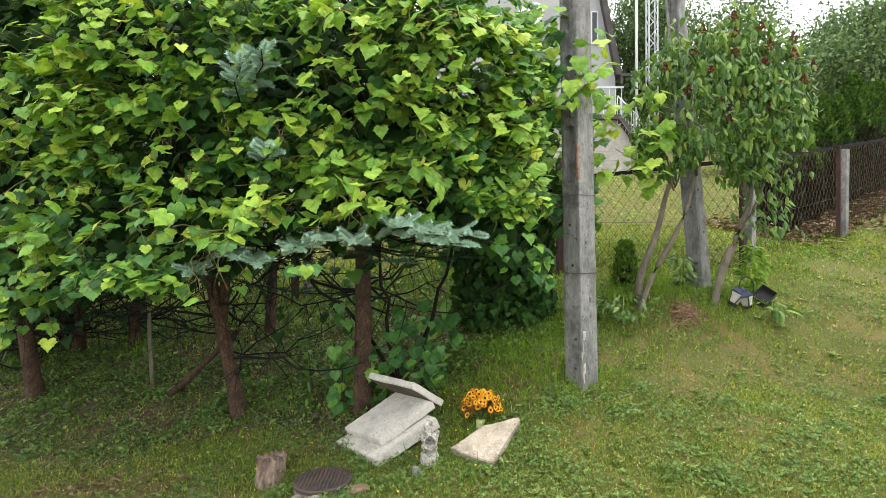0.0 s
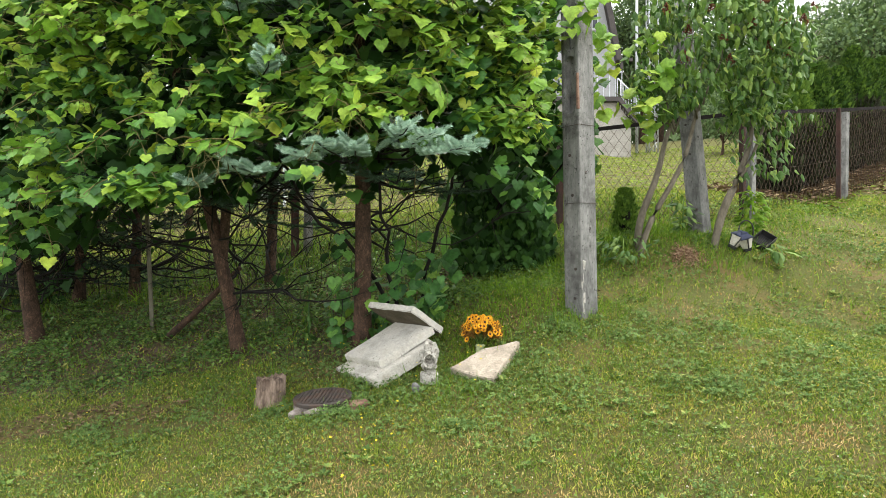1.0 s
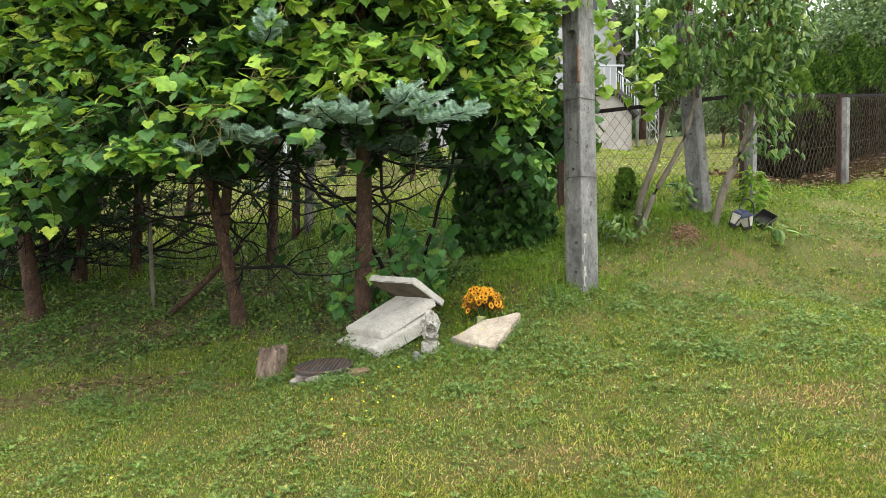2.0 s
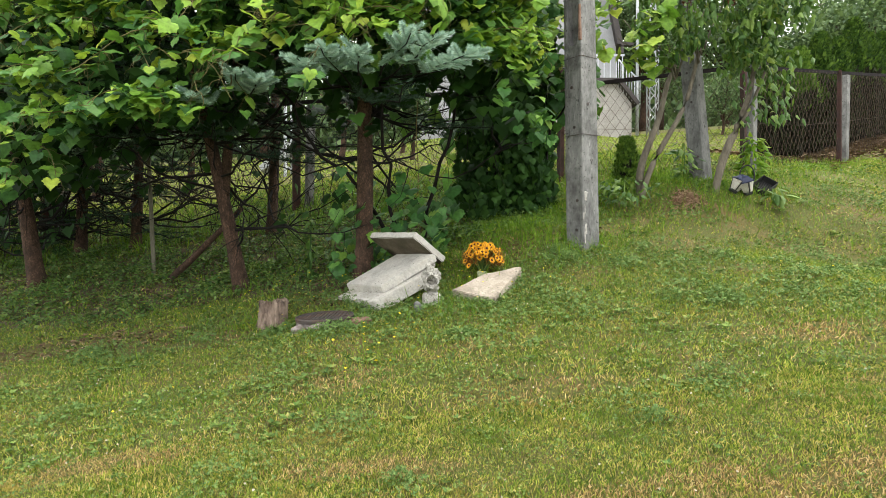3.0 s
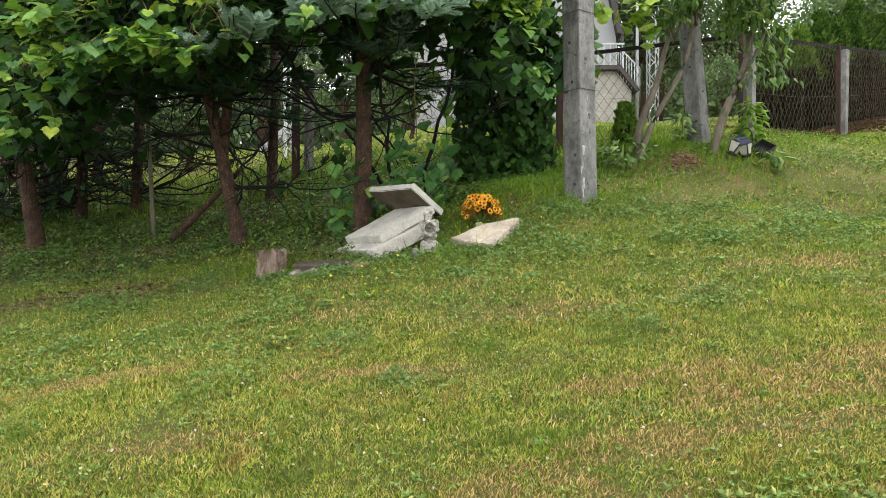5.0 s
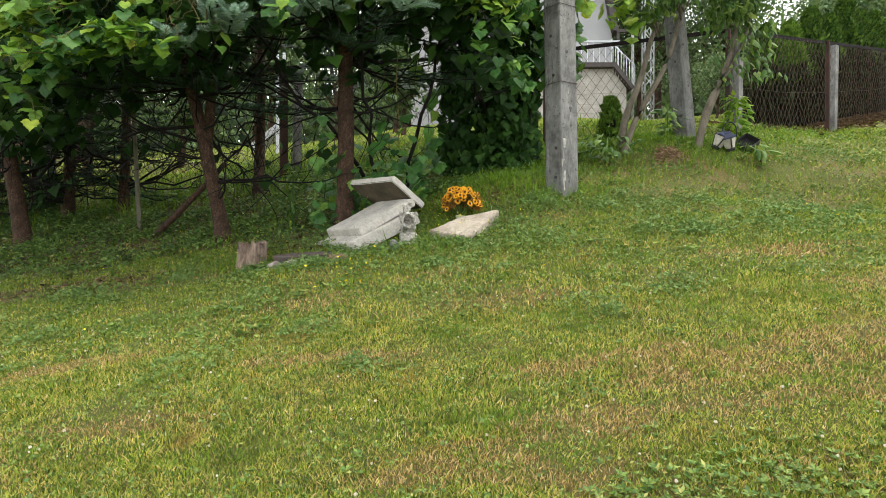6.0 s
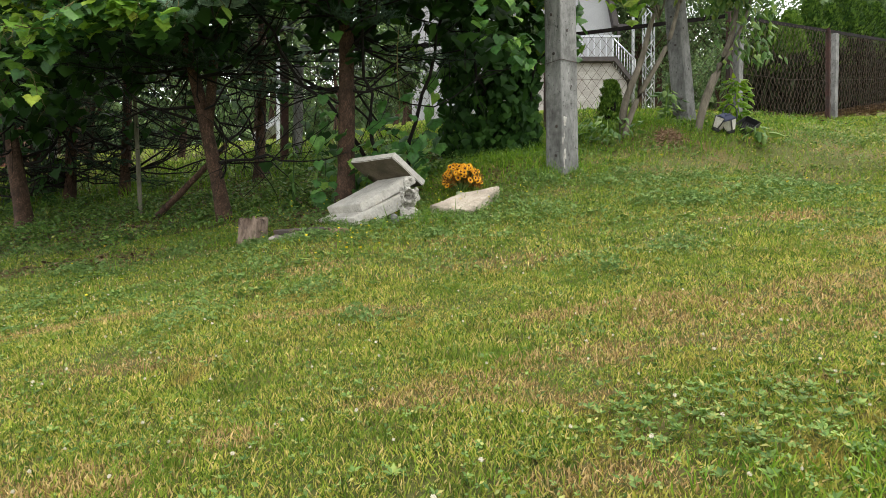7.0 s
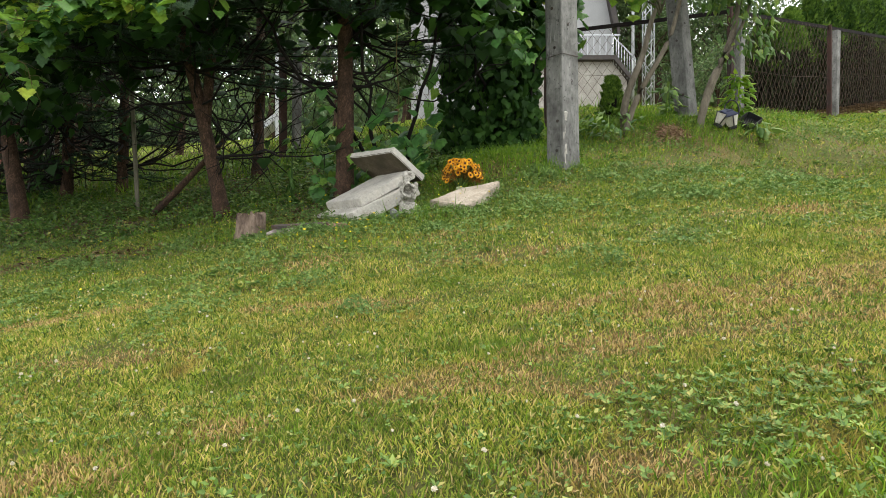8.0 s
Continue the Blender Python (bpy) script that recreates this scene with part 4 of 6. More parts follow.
def spruce(x, y, lean, high, radius, live_from, dead_from, label, n_live, n_dead, blue=(), fork=None, fine=26, reach=1.0):
    z0 = gz(x, y)
    root = thing("spruce_tree", label, "spruce tree", "row of spruces", at=(x, y, z0))
    ts = np.linspace(0, 1, 14)
    base = np.array((x, y, z0 - 0.15))
    line = base + np.stack([lean[0] * ts + 0.02 * np.sin(ts * 7), lean[1] * ts, (high + 0.15) * ts], 1)
    rad = radius * (1 - 0.8 * ts)
    rad[0] *= 1.35
    fine_line = np.linspace(0, 1, 60)
    pts = np.stack([np.interp(fine_line, ts, line[:, k]) for k in range(3)], 1)
    v, f = tube(pts, np.interp(fine_line, ts, rad), 18)
    for i in range(len(v)):
        c = pts[i // 18]
        q = v[i] - c
        v[i] = c + q * (1 + 0.10 * noise.noise((v[i][0] * 40, v[i][1] * 40, v[i][2] * 9)) + 0.05 * noise.noise((v[i][0] * 9, v[i][1] * 9, v[i][2] * 4)))
    mesh_part("trunk", mesh_of("trunk", v, f), M_BARK, root, "reddish brown scaly bark")

    def at_height(h):
        t = np.clip((h - (z0 - 0.15)) / (high + 0.15), 0, 1)
        return np.array([np.interp(t, ts, line[:, k]) for k in range(3)])

    if fork:
        p = np.array([at_height(fork[0]), at_height(fork[0]) + np.array(fork[1]) * 0.4 + np.array([0, 0, 0.02]), at_height(fork[0]) + np.array(fork[1])])
        mesh_part("second_stem", mesh_of("second_stem", *tube(p, [radius * 0.75, radius * 0.6, radius * 0.4], 12)), M_BARK, root)
    twigs = []
    for i in range(n_dead):
        h = rng.uniform(dead_from, live_from + 0.5)
        a = rng.uniform(0, 6.28)
        s = at_height(h)
        ln = rng.uniform(0.8, 1.7) if i < 22 else rng.uniform(0.5, 1.3)
        thick = rng.uniform(0.008, 0.017) if i < 22 else rng.uniform(0.006, 0.012)
        p = crooked(s, (math.cos(a), math.sin(a), rng.uniform(-0.75, 0.35)), ln, 7, 0.22, 0.13)
        low = lawn_height(p[:, 0], p[:, 1]) + 0.05
        if (p[:, 2] < low + 0.12).any() or p[:, 1].min() < 4.1:
            continue
        own = [tube(p, np.linspace(thick, 0.003, 8), 6)]
        for k in range(rng.integers(2, 5)):
            j = rng.integers(2, 7)
            q = crooked(p[j], p[j] - p[j - 1] + rng.normal(0, 0.08, 3), ln * 0.4, 4, 0.2, -0.02)
            own.append(tube(q, np.linspace(0.005, 0.0015, 5), 4))
        for k in range(rng.integers(2, 6)):
            j = rng.integers(2, 8)
            drop = min(rng.uniform(0.15, 0.5), p[j][2] - low[j] - 0.1)
            if drop > 0.1:
                own.append(tube(crooked(p[j], (rng.normal(0, 0.3), rng.normal(0, 0.3), -1), drop, 4, 0.12), np.linspace(0.0035, 0.0012, 5), 3))
        if i < 22:
            mesh_part("dead_branch", mesh_of("dead_branch", *joined(own)), M_TWIG_SHADED, root, "bare dead branch with shade in its near-black colour")
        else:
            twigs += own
    mesh_part("dead_twig", mesh_of("dead_twig", *joined(twigs)), M_TWIG_SHADED, root, "bare dead twigs with shade in their near-black colour", kind="stuff")
    shoots, stems = [], []
    for i in range(n_live):
        h = live_from + (high + z0 - live_from - 0.2) * (i + rng.uniform(0, 1)) / n_live
        k = (high + z0 - h) / (high + z0 - live_from)
        a = i * 2.39996 + rng.normal(0, 0.3)
        s = at_height(h)
        r = (0.35 + 0.85 * k) * rng.uniform(0.75, 1.1) * reach
        e = s + np.array((math.cos(a) * r, math.sin(a) * r, -0.12 * r + rng.normal(0, 0.06)))
        sh, st = spruce_limb(s, e, 0.28 * k + 0.1, 0.06, 0.09, 0.13)
        shoots += sh
        stems += st
    mesh_part("limb", mesh_of("limb", *joined(stems)), M_TWIG_SHADED, root, kind="stuff")
    mesh_part("needles", mesh_of("needles", *needles_on(shoots, fine, 0.022, 0.005)), M_NEEDLE_SHADED, root, "dark green needles with crown shade in their colour", kind="stuff", smooth=False)
    for (sx, sy, sz), (ex, ey, ez), so in blue:
        sh, st = spruce_limb((sx, sy, sz), (ex, ey, ez), so, 0.03, 0.085, 0.115, 0.66, 0.3, 0.28)
        limb = mesh_part("blue_bough", mesh_of("blue_bough", *needles_on(sh, 230, 0.034, 0.0046)), M_NEEDLE, root, "silvery blue young spruce bough", smooth=False)
        mesh_part("bough_stem", mesh_of("bough_stem", *joined(st)), M_TWIG_SHADED, limb)
    return root


spruce(-3.68, 5.53, (-0.95, 0.1), 4.6, 0.074, 1.8, 1.0, "spruce with a brown leaning trunk under hanging vines", 84, 34)
spruce(-1.57, 4.80, (-1.15, 0.1), 4.8, 0.058, 1.88, 1.05, "forked spruce with bare lower twigs and dark needles", 88, 44, fork=(1.45, (0.10, 0.1, 1.5)),
       blue=[((-1.6, 4.6, 2.15), (-1.12, 3.32, 2.02), 0.13), ((-1.5, 4.6, 2.15), (-0.98, 3.28, 1.98), 0.12), ((-1.6, 4.6, 2.1), (-1.42, 3.45, 1.93), 0.12), ((-1.5, 4.5, 2.9), (-1.05, 3.22, 3.06), 0.13), ((-1.5, 4.5, 2.95), (-0.93, 3.24, 3.12), 0.10), ((-1.4, 4.5, 2.6), (-0.92, 3.3, 2.62), 0.07)])
spruce(-0.61, 4.56, (-0.03, 0.05), 4.9, 0.070, 2.05, 1.6, "spruce with a straight brown trunk and silvery lower boughs", 64, 30,
       blue=[((-0.62, 4.5, 2.2), (-0.80, 3.24, 2.07), 0.11), ((-0.62, 4.5, 2.2), (-0.64, 3.18, 2.12), 0.13), ((-0.6, 4.5, 2.22), (-0.46, 3.20, 2.10), 0.13), ((-0.6, 4.5, 2.25), (-0.18, 3.17, 2.19), 0.13), ((-0.58, 4.5, 2.25), (-0.03, 3.15, 2.15), 0.14), ((-0.58, 4.5, 2.25), (0.13, 3.22, 2.09), 0.13), ((-0.58, 4.5, 2.3), (0.20, 3.34, 2.14), 0.11)])
spruce(-3.22, 6.3, (0.05, 0.1), 4.6, 0.055, 1.32, 1.1, "dark spruce with low boughs near the fence in shade", 84, 30, reach=0.55)
spruce(-1.75, 6.1, (0.06, 0.1), 4.4, 0.055, 3.3, 1.2, "thin spruce near the fence with bare twigs", 26, 34, reach=0.6)
spruce(-3.78, 6.28, (0.0, 0.1), 4.4, 0.06, 1.25, 1.05, "dark spruce with low boughs at the end of the row", 84, 30, reach=0.55)
spruce(-5.0, 6.2, (0.0, 0.1), 4.4, 0.07, 1.3, 1.0, "dark spruce at the end of the row", 60, 34, reach=0.7)


# ---- grape vine over the spruces ----
def vine_front(x, z):
    return 3.48 + 0.9 * np.maximum(x, -0.02) + 0.42 * np.maximum(-1.7 - x, 0) - 0.10 * np.exp(-(((x + 0.9) / 0.7) ** 2)) * (z < 2.3) + 0.16 * np.clip(z - 2.2, 0, 1) * np.clip(3.2 - z, 0, 1) * 4


def vine_bottom(x):
    return 1.83 + 0.05 * np.sin(x * 5) + 0.05 * np.exp(-(((x + 1.6) / 0.5) ** 2)) + 0.33 * np.exp(-(((x + 0.22) / 0.46) ** 4)) + 0.06 * np.maximum(x, 0) - 0.30 * np.clip((-2.1 - x) / 0.9, 0, 1.3)


def grape_vine():
    root = thing("grape_vine", "lush green grape vine with yellow-green shoots climbing over spruces", "grape vine", at=(-0.35, 4.75, gz(-0.35, 4.75)))
    young, old, shade, stems = [], [], [], []

    def put(kind, x, y, z, lo, hi, tilt=0.9, loose=0.4, face=(-0.1, -0.9)):
        x, y, z = (np.asarray(v, float) for v in (x, y, z))
        window = ((np.abs(x + 0.28) < 0.62) & (np.abs(z - 2.11) < 0.12) & (y < 4.3)) | ((np.abs(x + 1.1) < 0.32) & (np.abs(z - 1.98) < 0.12) & (y < 4.2)) | ((np.abs(x + 1.0) < 0.12) & (np.abs(z - 3.02) < 0.12) & (y < 4.0))
        window |= (x > -0.55) & (x < -0.02) & (y > 4.55) & (z > 1.5) & (z < 2.12)
        window |= (x > 0.74) & (y < 4.75) & (z < 3.02)
        window |= (np.abs(x + 0.31 * y - 0.25) < 0.3) & (np.abs(z - 0.36 * y - 0.52) < 0.34) & (y > 4.1) & (rng.uniform(0, 1, len(x)) < 0.8)
        x, y, z = x[~window], y[~window], z[~window]
        p = np.stack([x, y, z], 1)
        kind.extend(leaves_from(GRAPE_FAR if kind is shade else GRAPE, p, hanging_turns(len(x), face, tilt, loose), rng.uniform(lo, hi, len(x))))

    # the front shell
    n = 15000
    x = rng.uniform(-3.6, 0.82, n)
    z = vine_bottom(x) + (4.5 - vine_bottom(x)) * rng.uniform(0, 1, n) ** 1.05
    top = np.where(x > -0.45, 4.05 - 0.5 * (x + 0.45), 4.6)
    shelf = clumpy(x * 0.75, x * 0, z * 1.9, 1.7, 7.0) + 0.45 * clumpy(x, x * 0, z * 1.5, 4.2, 3.0)
    hollow = 0.75 * np.exp(-(((x + 0.85) / 0.36) ** 2) - ((z - 3.55) / 0.42) ** 2) + 0.5 * np.exp(-(((x + 3.1) / 0.3) ** 2) - ((z - 3.0) / 0.8) ** 2) + 0.7 * np.exp(-(((x + 1.75) / 0.28) ** 2) - ((z - 2.74) / 0.15) ** 2) + 1.2 * np.clip((-2.70 - x) / 0.15, 0, 1) * (z > 2.25) + 0.9 * np.exp(-(((x + 2.03) / 0.2) ** 2) - ((z - 2.2) / 0.19) ** 2) + 0.7 * np.exp(-(((x + 1.8) / 0.2) ** 2) - ((z - 2.68) / 0.18) ** 2)
    shelf = shelf - hollow
    fringe = np.exp(-(((z - vine_bottom(x)) / 0.16) ** 2))
    keep = (z < top) & (shelf + np.where(x < -1.0, 0.12, 0.3) * fringe + rng.normal(0, 0.12, n) > 0.01 + 0.12 * (x < -1.1) * (z < 2.6))
    x, z, shelf, fringe = x[keep], z[keep], shelf[keep], fringe[keep]
    y = vine_front(x, z) + np.abs(rng.normal(0, 0.13, len(x))) - 0.50 * np.clip(shelf, -0.3, 0.6) + 0.27 - 0.20 * fringe
    mature = rng.uniform(0, 1, len(x)) > 0.07 + 0.34 * np.clip(shelf, 0, 0.6) + 0.10 * (z > 2.9) + 0.16 * (x < -1.5) * (z > 2.3) - 0.10 * (z < 2.3)
    put(old, x[mature], y[mature], z[mature], 0.045, 0.092, 0.72, 0.45)
    put(young, x[~mature], y[~mature] - 0.05, z[~mature], 0.04, 0.085, 0.5, 0.4)
    # bright shelves of young leaves that stick out of the front
    for cx, cz, sx, sz, n in ((-1.85, 1.89, 0.38, 0.035, 90), (-1.2, 2.31, 0.26, 0.05, 80), (-0.46, 2.54, 0.32, 0.08, 120), (-2.6, 2.22, 0.28, 0.17, 120), (-2.05, 2.90, 0.42, 0.13, 150), (-1.0, 2.90, 0.26, 0.08, 70), (-1.77, 2.40, 0.12, 0.10, 40), (0.40, 2.60, 0.26, 0.07, 60), (0.32, 2.95, 0.2, 0.1, 50), (0.42, 3.2, 0.28, 0.12, 90), (-1.45, 3.08, 0.32, 0.14, 90), (-2.1, 3.2, 0.3, 0.12, 70), (-0.95, 3.4, 0.3, 0.1, 60), (-0.15, 3.0, 0.25, 0.08, 50), (-0.7, 2.22, 0.14, 0.05, 24), (0.45, 2.38, 0.28, 0.09, 100), (0.2, 2.76, 0.28, 0.11, 110), (0.55, 2.88, 0.18, 0.14, 90), (0.3, 3.4, 0.3, 0.12, 80), (-2.35, 2.72, 0.2, 0.18, 90)):
        x, z = np.clip(rng.normal(cx, sx * 0.6, n), cx - sx, cx + sx), rng.normal(cz, sz * 0.6, n)
        y = vine_front(x, z) - 0.02 + 0.9 * np.abs(z - cz) + rng.uniform(-0.06, 0.14, n) + 0.04 * np.sin(x * 9)
        bright = rng.uniform(0, 1, n) < 0.85
        put(young, x[bright], y[bright], z[bright], 0.045, 0.085, 0.42, 0.35)
        put(old, x[~bright], y[~bright], z[~bright], 0.06, 0.105, 0.6)
    # deeper leaves, their shade in the colour
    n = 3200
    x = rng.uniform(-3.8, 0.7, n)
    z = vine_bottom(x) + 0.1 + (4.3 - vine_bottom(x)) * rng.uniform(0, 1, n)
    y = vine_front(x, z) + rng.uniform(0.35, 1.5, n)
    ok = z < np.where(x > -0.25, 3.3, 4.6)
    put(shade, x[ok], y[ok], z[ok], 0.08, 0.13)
    # the underside between the boughs, leaves coloured dark to stand for shade
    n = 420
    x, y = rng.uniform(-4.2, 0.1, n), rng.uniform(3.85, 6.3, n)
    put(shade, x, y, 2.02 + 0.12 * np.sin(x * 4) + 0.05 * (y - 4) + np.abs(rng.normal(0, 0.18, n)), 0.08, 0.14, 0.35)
    # the back that closes the crowns, in the same shade-coloured leaves
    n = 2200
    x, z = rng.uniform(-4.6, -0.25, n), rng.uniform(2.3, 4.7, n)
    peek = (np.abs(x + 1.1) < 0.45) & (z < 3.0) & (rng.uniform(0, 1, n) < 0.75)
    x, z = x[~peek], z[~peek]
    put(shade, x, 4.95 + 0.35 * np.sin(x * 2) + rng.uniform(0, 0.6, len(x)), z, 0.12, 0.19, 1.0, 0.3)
    # an added roof of leaves, mostly above the view, that blocks sky light
    n = 600
    x, y = rng.uniform(-4.2, -0.2, n), rng.uniform(3.7, 5.8, n)
    put(old, x, y, 4.35 + 0.3 * np.sin(x * 3) + rng.normal(0, 0.12, n), 0.09, 0.15, 0.3)
    # the loose top beside the pole
    n = 1500
    x = rng.uniform(-0.45, 0.88, n)
    z = rng.uniform(2.9, 4.05, n) - 0.28 * np.clip(x, 0, 1)
    y = 3.85 + 0.75 * np.maximum(x, 0) + rng.uniform(-0.1, 0.8, n)
    light = rng.uniform(0, 1, n) < 0.5
    put(young, x[light], y[light], z[light], 0.05, 0.105, 0.6)
    put(old, x[~light], y[~light], z[~light], 0.06, 0.11, 0.7)
    # curtain on the fence beside the pole, its shade painted into the leaves
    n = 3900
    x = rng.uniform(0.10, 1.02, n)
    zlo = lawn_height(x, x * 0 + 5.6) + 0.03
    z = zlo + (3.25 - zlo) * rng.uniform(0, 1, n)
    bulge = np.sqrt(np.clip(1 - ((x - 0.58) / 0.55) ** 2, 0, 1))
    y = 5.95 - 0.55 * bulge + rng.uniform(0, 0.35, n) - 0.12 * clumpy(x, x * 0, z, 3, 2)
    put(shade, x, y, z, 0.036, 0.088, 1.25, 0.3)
    # airy shoots beyond the pole
    n = 300
    x = rng.uniform(0.95, 1.85, n)
    z = 2.55 + rng.uniform(0, 1, n) * (1.45 - 0.9 * np.clip(x - 1.2, 0, 1))
    keep = clumpy(x, x * 0, z, 3.0, 4.0) > -0.12
    x, z = x[keep], z[keep]
    y = 5.15 + rng.uniform(-0.2, 0.35, len(x))
    put(young, x, y, z, 0.07, 0.125, 0.7, 0.4)
    n = 170
    x = rng.uniform(0.9, 1.35, n)
    put(old, x, 5.3 + rng.uniform(-0.1, 0.4, n), rng.uniform(2.2, 3.3, n), 0.08, 0.13)
    # leaves that cross in front of the pole
    n = 26
    x = rng.uniform(0.85, 1.12, n)
    put(young, x, 4.22 + rng.uniform(-0.08, 0.06, n), 3.28 + rng.normal(0, 0.13, n), 0.06, 0.11, 0.8)
    # low shoots round the middle trunk
    n = 170
    x = rng.uniform(-0.85, 0.0, n)
    y = rng.uniform(4.42, 4.95, n)
    z = lawn_height(x, y) + 0.06 + rng.uniform(0, 1, n) ** 1.4 * 0.75 * (0.5 + 0.6 * np.abs(np.sin(x * 6)))
    put(old, x, y, z, 0.055, 0.11, 0.8)
    n = 60
    x = rng.uniform(-0.4, 0.12, n)
    put(old, x, rng.uniform(4.7, 5.4, n), rng.uniform(1.35, 2.2, n), 0.08, 0.14, 0.9)
    n = 16
    x = rng.uniform(-0.18, 0.02, n)
    put(old, x, 4.42 + rng.uniform(0, 0.15, n), rng.uniform(1.14, 1.34, n), 0.05, 0.09, 0.8)
    # shade-coloured leaves among the bare twigs
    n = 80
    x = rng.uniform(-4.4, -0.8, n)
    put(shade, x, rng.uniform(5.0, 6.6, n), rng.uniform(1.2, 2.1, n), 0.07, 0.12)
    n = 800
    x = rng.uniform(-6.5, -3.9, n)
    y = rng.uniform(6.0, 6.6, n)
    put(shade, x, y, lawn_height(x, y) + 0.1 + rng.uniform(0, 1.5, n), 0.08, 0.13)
    # hanging cascade at the far end
    n = 110
    x = rng.uniform(-3.7, -2.7, n)
    put(old, x, vine_front(x, x * 0 + 2) - 0.1 + rng.uniform(0, 0.4, n), 1.45 + 0.6 * rng.uniform(0, 1, n) ** 0.6, 0.06, 0.12)
    # long shoots with tendrils hanging out of the front
    shoot_leaf, tendrils = [], []
    for i in range(170):
        x0 = rng.uniform(-3.3, 0.66)
        z0 = vine_bottom(x0) + rng.uniform(0.02, 1.0) ** 1.2 * (3.6 - vine_bottom(x0))
        if x0 > -0.25:
            z0 = min(z0, 3.4)
        if x0 > 0:
            z0 = max(z0, 2.35)
        y0 = float(vine_front(x0, z0)) + 0.15
        p = crooked((x0, y0, z0 + 0.1), (rng.normal(0.1, 0.7), -0.9, 0.5), rng.uniform(0.3, 0.6), 8, 0.16, -0.16)
        if p[:, 0].max() > 0.7:
            continue
        stems.append(tube(p, np.linspace(0.0045, 0.002, 9), 4))
        for k in range(2, 9):
            shoot_leaf.append(p[k] + rng.normal(0, 0.02, 3))
            if rng.uniform() < 0.6:
                q = crooked(p[k], (rng.normal(0, 0.5), -0.3, -0.5), rng.uniform(0.08, 0.22), 7, 0.35, -0.08)
                tendrils.append(tube(q, np.linspace(0.0018, 0.0010, 8), 3))
    sl = np.array(shoot_leaf)
    low = (sl[:, 0] < -1.0) & (sl[:, 2] < 2.6) & (rng.uniform(0, 1, len(sl)) < 0.5)
    for kind, m in ((young, ~low), (old, low)):
        put(kind, sl[m, 0], sl[m, 1] - 0.02, sl[m, 2] - 0.01, 0.045, 0.10, 0.55, 0.35)
    # woody stems
    for sx, sy, ex, ey, ez in ((-0.35, 4.75, -0.5, 4.3, 2.6), (-0.2, 4.9, 0.25, 4.5, 2.9), (0.5, 5.8, 0.4, 5.0, 3.0), (-0.3, 4.8, -1.6, 4.2, 2.8), (0.75, 5.7, 1.3, 5.2, 3.1)):
        a, b = np.array((sx, sy, gz(sx, sy) - 0.05)), np.array((ex, ey, ez))
        ts = np.linspace(0, 1, 12)
        line = a + (b - a) * ts[:, None] + rng.normal(0, 0.03, (12, 3))
        line[0] = a
        mesh_part("woody_stem", mesh_of("woody_stem", *tube(line, np.linspace(0.018, 0.007, 12), 7)), M_TWIG_SHADED, root, "dark woody vine stem")
    dangle = crooked((-0.20, 4.5, 2.15), (-0.15, 0.05, -1), 0.68, 10, 0.05, -0.05)
    mesh_part("hanging_twig", mesh_of("hanging_twig", *tube(dangle, 0.004, 5)), M_TENDRIL, root, "pale hanging twig")
    mesh_part("shoot", mesh_of("shoot", *joined(stems)), M_TENDRIL, root, kind="stuff")
    mesh_part("tendril", mesh_of("tendril", *joined(tendrils)), M_TENDRIL, root, kind="stuff")
    mesh_part("young_foliage", mesh_of("young_foliage", *joined(young)), M_YOUNG, root, "yellow-green young leaves", kind="stuff")
    mesh_part("foliage", mesh_of("foliage", *joined(old)), M_VINE, root, "green lobed leaves", kind="stuff")
    mesh_part("inner_foliage", mesh_of("inner_foliage", *joined(shade)), M_VINE_SHADED, root, "inner leaves with shade put into their dark green", kind="stuff", smooth=False)
    # single leaves that stand out of the front
    data = []
    for k, (v, f) in enumerate(GRAPE):
        for mt in (M_VINE, M_YOUNG):
            me = mesh_of("leaf", v, f)
            me.polygons.foreach_set("use_smooth", np.ones(len(me.polygons), bool))
            me.materials.append(mt)
            data.append(me)
    n = 280
    x = rng.uniform(-2.9, 0.7, n)
    z = vine_bottom(x) + rng.uniform(-0.02, 1, n) * np.where(x > -0.2, 1.3, 1.75)
    y = vine_front(x, z) + rng.uniform(-0.02, 0.2, n)
    rots = hanging_turns(n, (-0.1, -0.9), 0.75, 0.35)
    for i in range(n):
        if abs(x[i] + 0.28) < 0.62 and abs(z[i] - 2.11) < 0.12:
            continue
        pick = int(rng.integers(0, len(data)))
        o = new("leaf", data[pick // 2 * 2 if x[i] < -1.0 and z[i] < 2.6 else pick])
        o.parent = root
        o.matrix_parent_inverse = Matrix.Translation(-root.location)
        o.matrix_basis = Matrix.Translation((x[i], y[i], z[i])) @ Matrix(rots[i].tolist()).to_4x4() @ Matrix.Scale(rng.uniform(0.05, 0.088), 4)


grape_vine()


